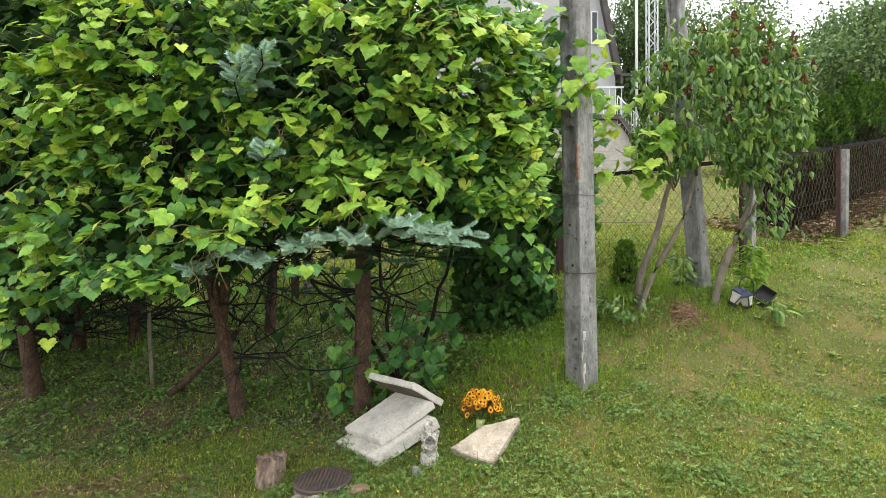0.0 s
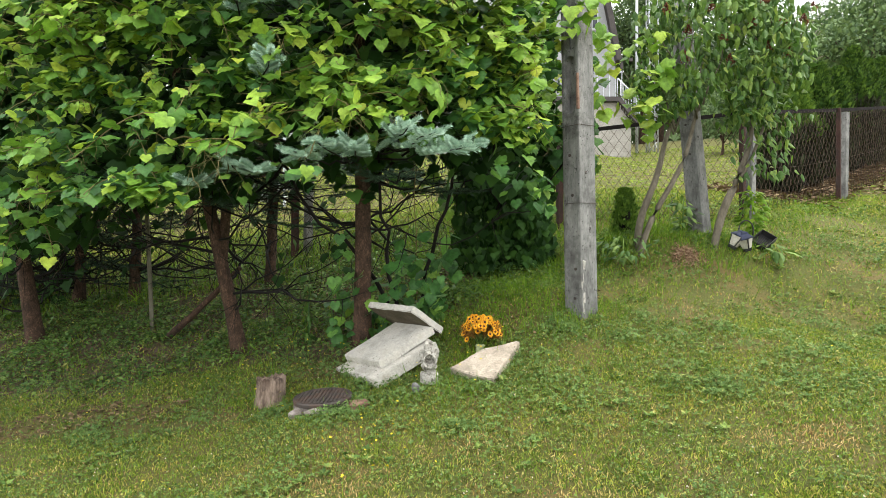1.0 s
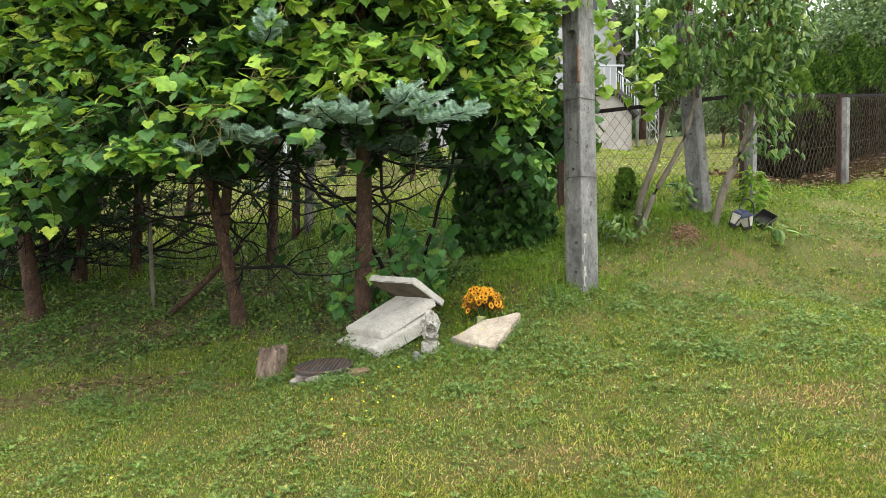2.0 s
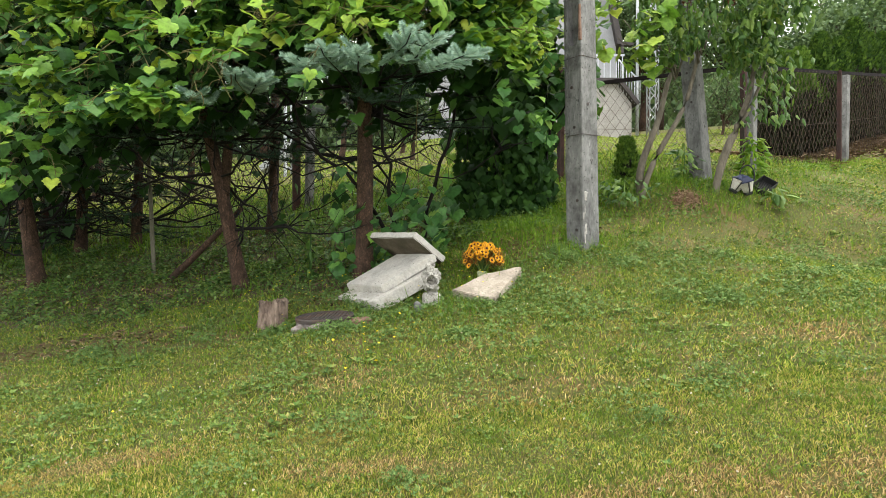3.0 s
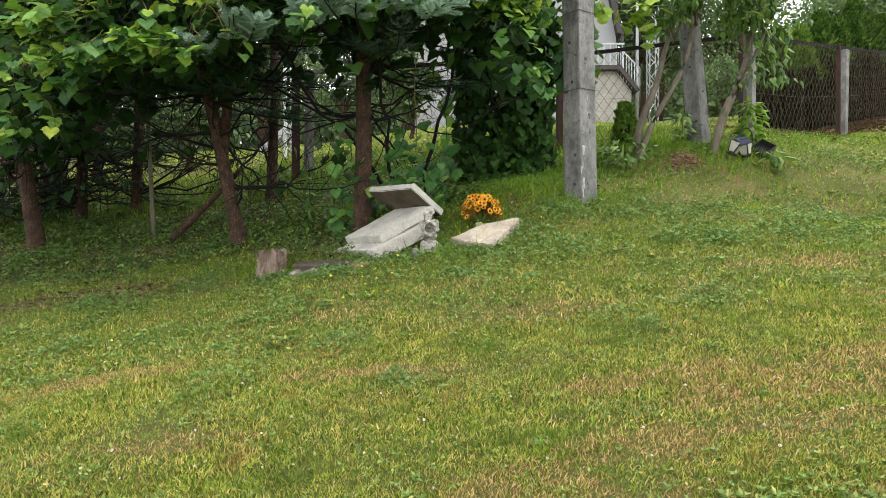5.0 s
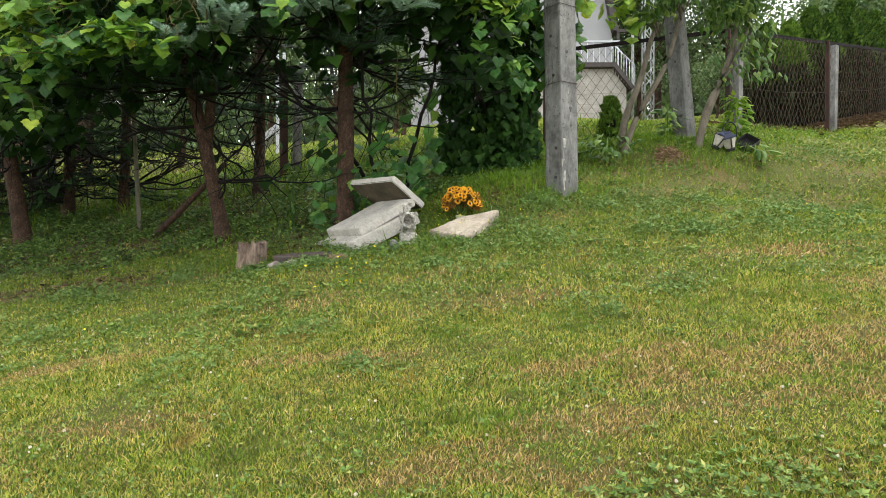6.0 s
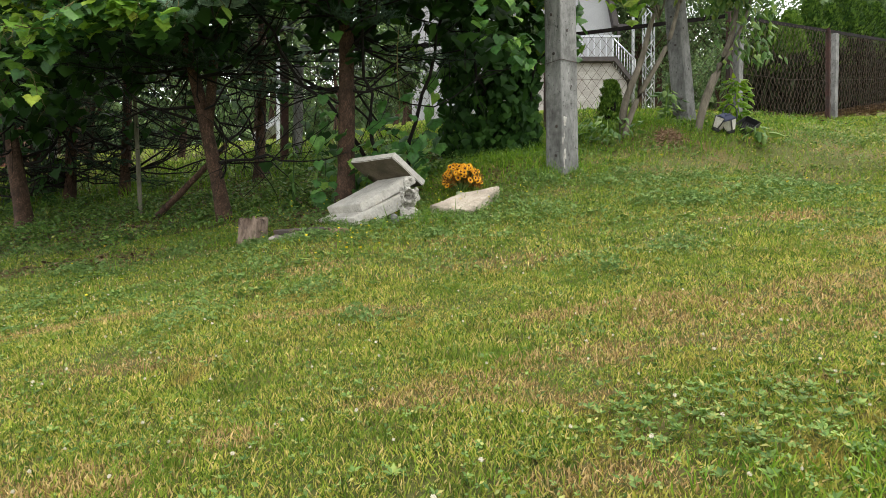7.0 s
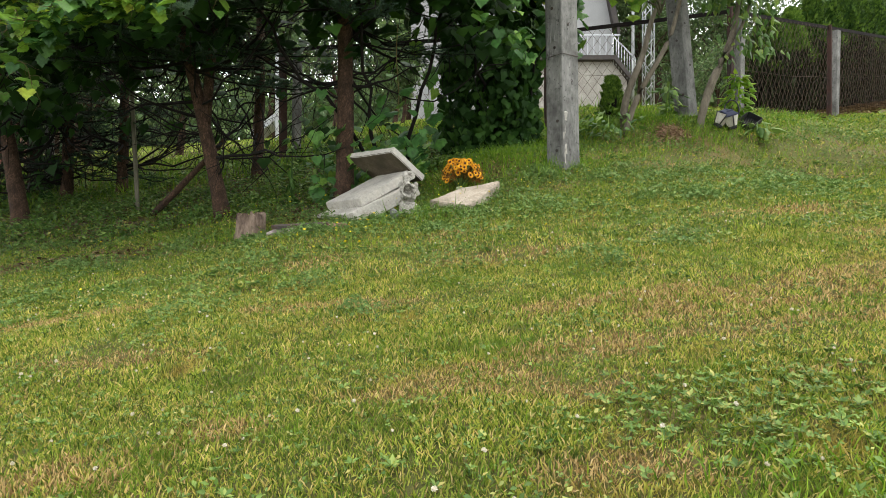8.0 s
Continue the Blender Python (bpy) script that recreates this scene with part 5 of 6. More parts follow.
# ---- lilac bush ----
def lilac():
    root = thing("lilac_bush", "lilac bush with bent bare stems and dried brown flower heads", "lilac bush", at=(2.1, 5.4, gz(2.1, 5.4)))
    runs = [((1.74, 5.40), (2.10, 5.48, 2.72), 0.028), ((1.70, 5.36), (2.30, 5.40, 2.86), 0.022), ((2.37, 5.40), (2.82, 5.45, 2.9), 0.026), ((2.39, 5.42), (3.0, 5.4, 3.2), 0.014)]
    for (sx, sy), e, r in runs:
        a, b = np.array((sx, sy, gz(sx, sy) - 0.06)), np.array(e)
        ts = np.linspace(0, 1, 16)
        line = a + (b - a) * ts[:, None] + np.stack([0.03 * np.sin(ts * 8 + sx * 9) - 0.09 * np.sin(ts * np.pi) * (sx > 1.72) * (sx < 2), 0.02 * np.cos(ts * 7), 0 * ts], 1)
        line[0] = a
        mesh_part("stem", mesh_of("stem", *tube(line, np.linspace(r * 1.3, r * 0.65, 16), 10)), M_LILAC_BARK, root, "grey-brown bent stem")
        for k in range(5):
            q = crooked(b - (b - a) * rng.uniform(0, 0.12), (rng.normal(0, 0.6), rng.normal(0, 0.3), 1.0), rng.uniform(0.5, 0.95), 8, 0.12)
            mesh_part("branch", mesh_of("branch", *tube(q, np.linspace(0.009, 0.003, 9), 6)), M_LILAC_BARK, root)
    n = 5600
    c = rng.normal(0, 1, (n, 3))
    c /= np.linalg.norm(c, axis=1)[:, None]
    c *= rng.uniform(0.25, 1, n)[:, None] ** 0.5
    p = np.array([2.40, 5.32, 3.32]) + c * np.array([0.80, 0.5, 0.88])
    low = clumpy(p[:, 0], p[:, 1], p[:, 2], 2.4, 1.0)
    keep = (low + rng.normal(0, 0.12, n) > -0.06) & (p[:, 2] > 2.72 + 0.22 * np.abs(p[:, 0] - 2.4) - 0.25 * (p[:, 0] > 2.75) + 0.12 * np.sin(p[:, 0] * 9))
    p = p[keep]
    out = leaves_from(HEART, p, hanging_turns(len(p), (-0.1, -0.9), 1.05, 0.55), rng.uniform(0.045, 0.11, len(p)))
    m = 190
    q = np.stack([rng.normal(2.86, 0.13, m), rng.normal(5.42, 0.1, m), rng.uniform(2.2, 2.95, m)], 1)
    out += leaves_from(HEART, q, hanging_turns(m, (-0.1, -0.9), 0.9, 0.3), rng.uniform(0.06, 0.10, m))
    mesh_part("foliage", mesh_of("foliage", *joined(out)), M_LILAC, root, "dull green heart-shaped leaves", kind="stuff")
    for i in range(22):
        a, s = i * 2.399, math.sqrt((i + 0.5) / 22)
        x, z = 2.48 + 0.68 * s * math.cos(a), 3.52 + 0.5 * s * math.sin(a)
        k = 80
        h = rng.uniform(0, 1, k)
        t = rng.uniform(0, 6.28, k)
        pl = np.stack([x + 0.04 * (1 - h * h) * np.cos(t) * rng.uniform(0.3, 1, k), 4.92 + 0.3 * s * s + 0.04 * (1 - h) * np.sin(t), z + 0.085 * h], 1)
        v, f = spread([(-0.5, 0, 0), (0.5, 0, 0), (0, 0.3, 1), (0, -0.4, 0.5)], [(0, 1, 2), (0, 3, 2), (1, 2, 3)], pl, turns(t, rng.normal(0, 0.7, k), rng.normal(0, 0.7, k)), rng.uniform(0.010, 0.018, k))
        mesh_part("flower_head", mesh_of("flower_head", v, f), M_SEED, root, "dried brown flower head", smooth=False)


lilac()


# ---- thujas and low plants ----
# dry fronds low in the hedge, whose shade is painted into them
M_LOWFROND = leafy("dry_fronds", [(0.0, (0.008, 0.008, 0.004)), (0.6, (0.018, 0.018, 0.008)), (1.0, (0.025, 0.038, 0.010))], rough=0.8, through_light=0.08)


def thuja_mesh(high, wide, n, size, seed, bare=0.0, blunt=0.62):
    """Upswept sprays of fronds on an upright cone, in tufts."""
    k = n // 9
    h = np.repeat(bare + (1 - bare) * rng.uniform(0, 1, k) ** (0.95 - 0.3 * bare), 9) + rng.normal(0, 0.02, k * 9)
    a = np.repeat(rng.uniform(0, 6.28, k), 9) + rng.normal(0, 0.12, k * 9)
    n = len(h)
    h = np.clip(h, 0.01, 1.0)
    bumps = 1 + 0.14 * np.sin(a * 5 + h * 13 + seed) + np.repeat(rng.normal(0, 0.10, k), 9)
    r = wide * np.clip(1.02 - h, 0.02, 1) ** blunt * rng.uniform(0.72, 1.06, n) * bumps
    p = np.stack([r * np.cos(a), r * np.sin(a), h * high - 0.3 * size], 1)
    fan = [(0, 0, 0), (-0.26, 0.06, 0.55), (-0.08, 0.12, 1.0), (0.06, 0.02, 0.62), (0.2, 0.1, 0.85), (0.24, 0.0, 0.4)]
    tris = [(0, 2, 1), (0, 3, 2), (0, 4, 3), (0, 5, 4)]
    out = turns(a - np.pi / 2 + rng.normal(0, 0.7, n), rng.normal(-0.45, 0.3, n), rng.normal(0, 0.35, n))
    return spread(fan, tris, p, out, rng.uniform(0.7, 1.35, n) * size)


def thuja(x, y, high, wide, n, size, label, group="", sink=0.05, material=None, bare=0.0, blunt=0.62):
    z = gz(x, y)
    root = thing("thuja", label, "thuja", group, at=(x, y, z))
    v, f = thuja_mesh(high, wide, n, size, x, bare, blunt)
    mesh_part("foliage", mesh_of("foliage", v + np.array((x, y, z)), f), material or M_THUJA, root, kind="stuff", smooth=False)
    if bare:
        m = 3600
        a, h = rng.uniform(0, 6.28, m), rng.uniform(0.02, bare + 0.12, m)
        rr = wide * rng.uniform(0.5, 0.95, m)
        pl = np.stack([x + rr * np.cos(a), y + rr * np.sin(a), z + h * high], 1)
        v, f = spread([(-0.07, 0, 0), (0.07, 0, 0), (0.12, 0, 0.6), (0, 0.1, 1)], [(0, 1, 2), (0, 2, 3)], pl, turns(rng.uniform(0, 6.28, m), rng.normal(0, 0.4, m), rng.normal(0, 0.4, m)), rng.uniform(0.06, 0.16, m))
        mesh_part("dry_fronds", mesh_of("dry_fronds", v, f), M_LOWFROND, root, "dry lower fronds with hedge shade in their near-black colour", kind="stuff", smooth=False)
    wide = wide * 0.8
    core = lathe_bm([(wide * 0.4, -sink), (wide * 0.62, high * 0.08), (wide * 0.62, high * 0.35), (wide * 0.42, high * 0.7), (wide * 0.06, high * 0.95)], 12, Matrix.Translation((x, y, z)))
    part("inner_wood", roughen(core, wide * 0.12, 4), M_TWIG_SHADED, root, "inner twigs with shade in their near-black colour", smooth=True)


for k in range(11):
    hx, hy = 4.75 + 0.64 * k, 8.70 + 0.54 * k
    top = (3.85, 4.10, 4.52, 4.62, 5.15, 5.10, 5.3, 5.25, 5.45, 5.5, 5.6)[k]
    thuja(hx, hy, top - gz(hx, hy), (0.36, 0.34, 0.36, 0.34, 0.42, 0.38, 0.40, 0.38, 0.4, 0.4, 0.4)[k], 6300, 0.07, "bright green young thuja in a hedge behind the fence" if k == 1 else "tall green thuja in a hedge behind the fence", "thuja hedge", material=M_DWARF if k == 1 else None, bare=0.42, blunt=0.55)
thuja(1.74, 5.86, 0.43, 0.115, 2700, 0.036, "small columnar dwarf thuja beside the pole", material=M_DWARF, blunt=0.3)


def broad_plant(name, x, y, n, tall, wide, leaf, label, material=None, shapes=None):
    z = gz(x, y)
    root = thing(name, label, "plant", at=(x, y, z))
    a, h = rng.uniform(0, 6.28, n), rng.uniform(0.1, 1, n)
    r = wide * np.sin(h * 2.6) * rng.uniform(0.3, 1, n)
    p = np.stack([x + r * np.cos(a), y + r * np.sin(a), z + tall * h], 1)
    rot = turns(a - np.pi / 2 + rng.normal(0, 0.3, n), rng.normal(-0.25, 0.4, n), rng.normal(0, 0.3, n))
    mesh_part("leaves", mesh_of("leaves", *joined(leaves_from(shapes or OVATE, p, rot, rng.uniform(0.7, 1.2, n) * leaf))), material or M_LUSH, root, kind="stuff", smooth=False)
    mesh_part("stalk", mesh_of("stalk", *tube([(x, y, z - 0.03), (x + 0.01, y, z + tall * 0.9)], [0.008, 0.004], 6)), M_IVY, root)


broad_plant("laurel_shrub", 2.84, 5.64, 230, 0.50, 0.125, 0.07, "small leafy green shrub by the fence post")
broad_plant("nettle_plant", 2.22, 5.68, 60, 0.36, 0.14, 0.08, "green nettle beside the strut pole", M_IVY)
broad_plant("nettle_plant", 1.55, 5.3, 130, 0.22, 0.32, 0.07, "low dark green leafy weeds under the lilac", M_IVY)
broad_plant("broad_weed", 2.86, 5.35, 26, 0.14, 0.13, 0.12, "broad-leaved weed beside the lanterns", M_WEED)
broad_plant("seedling", -1.05, 4.75, 46, 0.55, 0.06, 0.07, "tall thin green weed below the spruces", M_IVY)
broad_plant("seedling", -0.9, 4.9, 60, 0.45, 0.12, 0.06, "leafy green weed below the spruces", M_IVY)


# ---- beyond the fence ----
def deciduous(x, y, high, wide, label, clumps=46, per=150, leaf=0.25, category="tree"):
    z = gz(x, y)
    root = thing("broadleaf_tree", label, category, "trees behind", at=(x, y, z))
    ts = np.linspace(0, 1, 8)
    line = np.stack([x + 0.1 * np.sin(ts * 4), y + 0 * ts, z - 0.2 + high * 0.75 * ts], 1)
    mesh_part("trunk", mesh_of("trunk", *tube(line, high * 0.026 * (1.1 - ts * 0.8), 10)), M_BARK, root)
    c = rng.normal(0, 1, (clumps, 3))
    c /= np.linalg.norm(c, axis=1)[:, None]
    c *= rng.uniform(0.35, 1, clumps)[:, None]
    cen = np.array((x, y, z + high * 0.62)) + c * np.array((wide, wide, high * 0.42))
    limbs = [tube([line[3 + i % 4], (line[3 + i % 4] + cen[i]) / 2 + np.array((0, 0, 0.1)), cen[i]], [high * 0.008, high * 0.005, 0.01], 5) for i in range(0, clumps, 2)]
    mesh_part("limb", mesh_of("limb", *joined(limbs)), M_BARK, root, kind="stuff")
    p = np.repeat(cen, per, 0) + rng.normal(0, 1, (clumps * per, 3)) * wide * 0.20
    n = len(p)
    v, f = spread([(-0.32, 0.1, 0), (0, -0.1, 0), (0.32, 0.1, 0.05), (0, 0.75, -0.08)], [(0, 1, 2), (0, 2, 3)], p, turns(rng.uniform(0, 6.28, n), rng.normal(-0.5, 0.6, n), rng.normal(0, 0.6, n)), rng.uniform(0.6, 1.2, n) * leaf)
    mesh_part("crown", mesh_of("crown", v, f), M_TREE, root, kind="stuff", smooth=False)


for x, y, h, w in ((13.5, 19, 4.3, 1.9), (17, 22, 4.7, 2.2), (21, 27, 6, 2.8), (8.2, 25, 7.4, 1.7), (9.9, 28, 8.2, 2.2), (12.6, 27, 7.0, 2.4), (15.5, 25, 5.2, 2.0), (25, 32, 8, 3.5), (-9, 15, 6, 2.4), (-5.5, 18, 6.5, 2.4), (-13, 20, 8, 3), (-1.5, 26, 7, 2.6), (-8, 28, 9, 3.5), (-17, 26, 9, 3.5)):
    deciduous(x, y, h, w, "broadleaf tree with a loose green crown behind the garden", 60, 190 if x > 7 else 120, 0.17 if x > 7 else 0.25)
for x, y, h, w in ((-6.6, 8.5, 2.6, 1.0), (-5.2, 8.9, 2.5, 0.9), (-4.0, 9.3, 2.3, 0.8), (-7.8, 9.0, 2.8, 1.1), (-2.2, 12.5, 2.6, 0.9), (-0.9, 11.8, 1.9, 0.6), (6.9, 15.2, 1.5, 0.7), (7.8, 15.8, 1.3, 0.7), (-0.6, 9.6, 1.5, 0.4)):
    deciduous(x, y, h, w, "rounded green garden shrub behind the fence", 26, 110, 0.085, "shrub")


def house():
    y, z0 = 20.0, gz(4, 20) - 0.5
    root = thing("house", "white rendered house with a steep dark-edged gable", "house", at=(3.4, y, z0))
    right, left, eave = 5.65, -1.0, 7.85
    gable = [(left, z0), (right, z0), (right, eave), (right - 0.95, eave + 4.6), (right - 2.6, eave + 6.0), (left + 1.0, eave + 5.0), (left, eave + 0.8)]
    part("wall", prism_bm([(a, b) for a, b in gable], 8.0, Matrix.Translation((0, y, 0))), M_RENDER, root, "white rendered wall")
    part("verge", prism_bm([(right - 0.02, eave - 0.1), (right + 0.16, eave - 0.1), (right - 0.78, eave + 4.65), (right - 0.96, eave + 4.62)], 8.4, Matrix.Translation((0, y - 0.25, 0))), M_ROOF, root, "dark roof edge")
    for wx, wz, ww, wh in ((4.95, 9.35, 0.24, 1.1), (0.7, 6.6, 0.9, 1.2)):
        win = part("window", box_bm((ww, 0.1, wh), Matrix.Translation((wx, y - 0.02, wz))), M_PLAY, root, "white window frame")
        part("pane", box_bm((ww - 0.09, 0.02, wh - 0.10), Matrix.Translation((wx, y - 0.075, wz))), M_GLASSDARK, win, "dark glass pane")
    part("balcony_slab", box_bm((1.3, 1.1, 0.16), Matrix.Translation((4.95, y - 0.6, 6.15))), M_RENDER, root)
    for i in range(7):
        part("baluster", box_bm((0.022, 0.022, 0.85), Matrix.Translation((4.4 + i * 0.19, y - 1.1, 6.65))), M_PLAY, root)
    part("handrail", box_bm((1.3, 0.06, 0.05), Matrix.Translation((4.95, y - 1.1, 7.1))), M_PLAY, root)
    part("lamp", merged(box_bm((0.4, 0.12, 0.1), Matrix.Translation((5.95, y - 0.2, 7.75))), box_bm((0.08, 0.08, 0.3), Matrix.Translation((5.8, y - 0.2, 7.6)))), M_ROOF, root, "dark wall lamp")
    m = Matrix.Translation((2.75, y - 0.75, 9.55)) @ Matrix.Rotation(radians(75), 4, "X") @ Matrix.Rotation(radians(-20), 4, "Y")
    dish = thing("satellite_dish", "grey round satellite dish on the house wall", "satellite dish", at=(2.75, y - 0.7, 9.5))
    part("bowl", lathe_bm([(0.05, -0.08), (0.25, -0.055), (0.42, 0.0), (0.425, 0.012), (0.25, -0.035), (0.04, -0.06)], 24, m), M_GALV, dish)
    mesh_part("arm", mesh_of("arm", *tube([(2.75, y - 0.1, 9.3), (2.75, y - 0.68, 9.45)], 0.03, 6)), M_GALV, dish)


house()


def outbuilding():
    y = 16.7
    z0 = gz(4.5, y) - 0.4
    root = thing("outbuilding", "small pale stone outbuilding with a dark sloping roof edge", "outbuilding", at=(4.0, y, z0))
    part("wall", prism_bm([(1.9, z0), (5.15, z0), (5.15, 5.06), (4.72, 5.62), (1.9, 5.62)], 2.4, Matrix.Translation((0, y, 0))), M_STONEWALL, root)
    k = 0
    for r in range(14):
        zz = z0 + 0.45 + r * 0.125
        x = 2.6 - (0.16 if r % 2 else 0)
        while x < 5.1:
            w = 0.30 + 0.08 * math.sin(k * 1.7)
            if x + w < 5.13 and zz < 5.5 - max(0, x + w - 4.72) * 1.3:
                part("stone", box_bm((w - 0.012, 0.02, 0.114), Matrix.Translation((x + w / 2, y + 0.003, zz)), 0.004, 1), M_STONEWALL, root)
            x += w
            k += 1
    part("roof_edge", prism_bm([(1.7, 5.6), (4.75, 5.6), (5.25, 4.98), (5.33, 5.04), (4.80, 5.72), (1.7, 5.72)], 2.8, Matrix.Translation((0, y - 0.2, 0))), M_ROOF, root, "dark roof edge")


outbuilding()


def stair_rail():
    y = 16.6
    root = thing("stair_railing", "white railing going down beside the outbuilding", "railing", at=(4.9, y, 5.1))
    a, b = np.array((4.75, y, 5.5)), np.array((5.35, y, 4.9))
    for up in (0.12, 0.75):
        mesh_part("rail", mesh_of("rail", *tube([a + (0, 0, up), b + (0, 0, up)], 0.02, 5)), M_GALV, root)
    for k in range(9):
        p = a + (b - a) * k / 8
        mesh_part("baluster", mesh_of("baluster", *tube([p + (0, 0, -0.02), p + (0, 0, 0.75)], 0.010, 5)), M_GALV, root)


stair_rail()


def masts():
    x, y = 6.18, 18.0
    z = gz(x, y)
    root = thing("lattice_mast", "galvanised steel lattice mast", "mast", at=(x, y, z))
    w, high, step = 0.13, 9.0, 0.32
    legs = [(-w, -w), (w, -w), (w, w), (-w, w)]
    for a, b in legs:
        mesh_part("leg", mesh_of("leg", *tube([(x + a, y + b, z - 0.2), (x + a, y + b, z + high)], 0.022, 5)), M_GALV, root)
    for i in range(int(high / step)):
        for k in range(4):
            (a, b), (c, d) = legs[k], legs[(k + 1) % 4]
            if i % 2:
                a, b, c, d = c, d, a, b
            mesh_part("brace", mesh_of("brace", *tube([(x + a, y + b, z + i * step), (x + c, y + d, z + (i + 1) * step)], 0.012, 4)), M_GALV, root)
    x2 = 5.72
    post = mesh_part("steel_pole", mesh_of("steel_pole", *tube([(x2, y, gz(x2, y) - 0.2), (x2, y, gz(x2, y) + 8.5)], [0.05, 0.035], 8)), M_GALV)
    tagged(post, "thin grey steel pole beside the mast", "pole")
    for k, (za, zb) in enumerate(((11.2, 10.4), (11.5, 10.7))):
        ts = np.linspace(0, 1, 14)
        p = np.stack([x + ts * 16, y + ts * 2, za + (zb - za) * ts - 0.9 * np.sin(ts * np.pi)], 1)
        tagged(mesh_part("overhead_cable", mesh_of("overhead_cable", *tube(p, 0.012, 4)), M_ROOF), "thin dark overhead cable", "cable")


masts()


def playset():
    x, y = -2.9, 10.6
    z = gz(x, y)
    root = thing("garden_slide", "white plastic garden slide with upright posts on the far lawn", "slide", at=(x, y, z))
    part("chute", merged(box_bm((0.55, 0.4, 0.03), pose(x - 0.07, y, z + 0.24, 0, -38, 0)), box_bm((0.55, 0.03, 0.1), pose(x - 0.07, y - 0.2, z + 0.28, 0, -38, 0)), box_bm((0.55, 0.03, 0.1), pose(x - 0.07, y + 0.2, z + 0.28, 0, -38, 0))), M_PLAY, root, "pale blue-white chute")
    for dy in (-0.22, 0.22):
        part("post", box_bm((0.05, 0.05, 2.0), pose(x + 0.15, y + dy, z + 0.85), 0.008, 1), M_PLAY, root)
    for k in range(4):
        part("rung", box_bm((0.04, 0.44, 0.03), pose(x + 0.15, y, z + 0.15 + k * 0.14)), M_PLAY, root)
    wx, wy = -9.0, 10.2
    wz = gz(wx, wy)
    wall = thing("garden_wall", "low reddish brick garden wall behind the fence", "wall", at=(wx, wy, wz))
    part("core", box_bm((4.0, 0.2, 1.0), pose(wx, wy, wz + 0.35)), M_BRICK, wall)
    me = None
    for r in range(10):
        for c in range(15):
            if me is None:
                b = part("brick", box_bm((0.245, 0.02, 0.08), None, 0.006, 1), M_REDWALL, wall)
                me = b.data
            else:
                b = mesh_part("brick", me, None, wall, smooth=False)
            b.matrix_basis = Matrix.Translation((wx - 1.9 + c * 0.26 + (0.13 if r % 2 else 0), wy - 0.108, wz - 0.08 + r * 0.092))


playset()


def far_woods():
    n = 60000
    x = rng.uniform(-75, 90, n)
    y = rng.uniform(46, 62, n)
    crown = 7.5 + 2.6 * np.array([noise.noise((a * 0.13, 1.0, 0)) for a in x]) + 1.6 * np.array([noise.noise((a * 0.5, 3.0, 0)) for a in x]) - 0.03 * np.abs(x - 25)
    z = lawn_height(x, y) + crown * rng.uniform(0, 1, n) ** 0.7
    v, f = spread([(-0.4, 0, 0), (0.4, 0, 0.1), (0, 0.2, 0.8)], [(0, 1, 2)], np.stack([x, y, z], 1), turns(rng.uniform(0, 6.28, n), rng.normal(0, 0.6, n), rng.normal(0, 0.8, n)), rng.uniform(0.5, 1.1, n))
    tagged(mesh_part("far_woods", mesh_of("far_woods", v, f), M_TREE, smooth=False), "dark green line of distant trees", "woods", kind="stuff")


far_woods()


# ---- grass, weeds and flowers ----
def lawn_points(n, x0, x1, y0, y1, shade=0.0, wedge=True):
    x, y = rng.uniform(x0, x1, n), rng.uniform(y0, y1, n)
    if wedge:
        ok = np.abs(x - 0.1) < 0.82 * y + 0.55 + rng.normal(0, 0.3, n)
        x, y = x[ok], y[ok]
    return x, y


def under_trees(x, y):
    """1 deep under the spruces, 0 on the open lawn."""
    return np.clip((y - (4.35 + 0.12 * np.sin(x * 3) + 0.25 * np.maximum(x + 0.3, 0) + 0.10 * np.maximum(-1.5 - x, 0))) / 0.35, 0, 1) * np.clip((1.0 - x) / 0.35, 0, 1) * (y < 6.9)


def bare_patch(x, y):
    """1 where the turf is worn through to brown stubble."""
    out = np.zeros(len(x))
    for cx, cy, sx, sy in ((1.75, 4.45, 0.28, 0.16), (2.05, 4.75, 0.22, 0.12), (1.25, 4.75, 0.16, 0.14), (2.75, 4.6, 0.4, 0.16), (3.25, 5.2, 0.35, 0.2), (2.1, 5.2, 0.22, 0.2), (3.0, 5.75, 0.3, 0.12), (1.95, 3.95, 0.2, 0.1), (-0.95, 4.55, 0.22, 0.12), (-2.4, 4.1, 0.6, 0.2), (-1.6, 3.85, 0.35, 0.1), (0.55, 4.45, 0.3, 0.18), (-0.75, 4.25, 0.2, 0.1), (-2.9, 3.6, 0.3, 0.15), (-3.9, 5.0, 0.2, 0.14), (3.7, 6.0, 0.5, 0.22), (4.3, 6.6, 0.45, 0.25), (3.6, 5.55, 0.35, 0.14), (2.4, 4.95, 0.25, 0.1), (1.5, 5.0, 0.2, 0.1)):
        out += 1.7 * np.exp(-(((x - cx) / sx) ** 2) - ((y - cy) / sy) ** 2)
    rag = np.array([noise.noise((a * 9, b * 9, 40)) for a, b in zip(x, y)])
    return np.clip(out * (1 + 1.2 * rag), 0, 1)


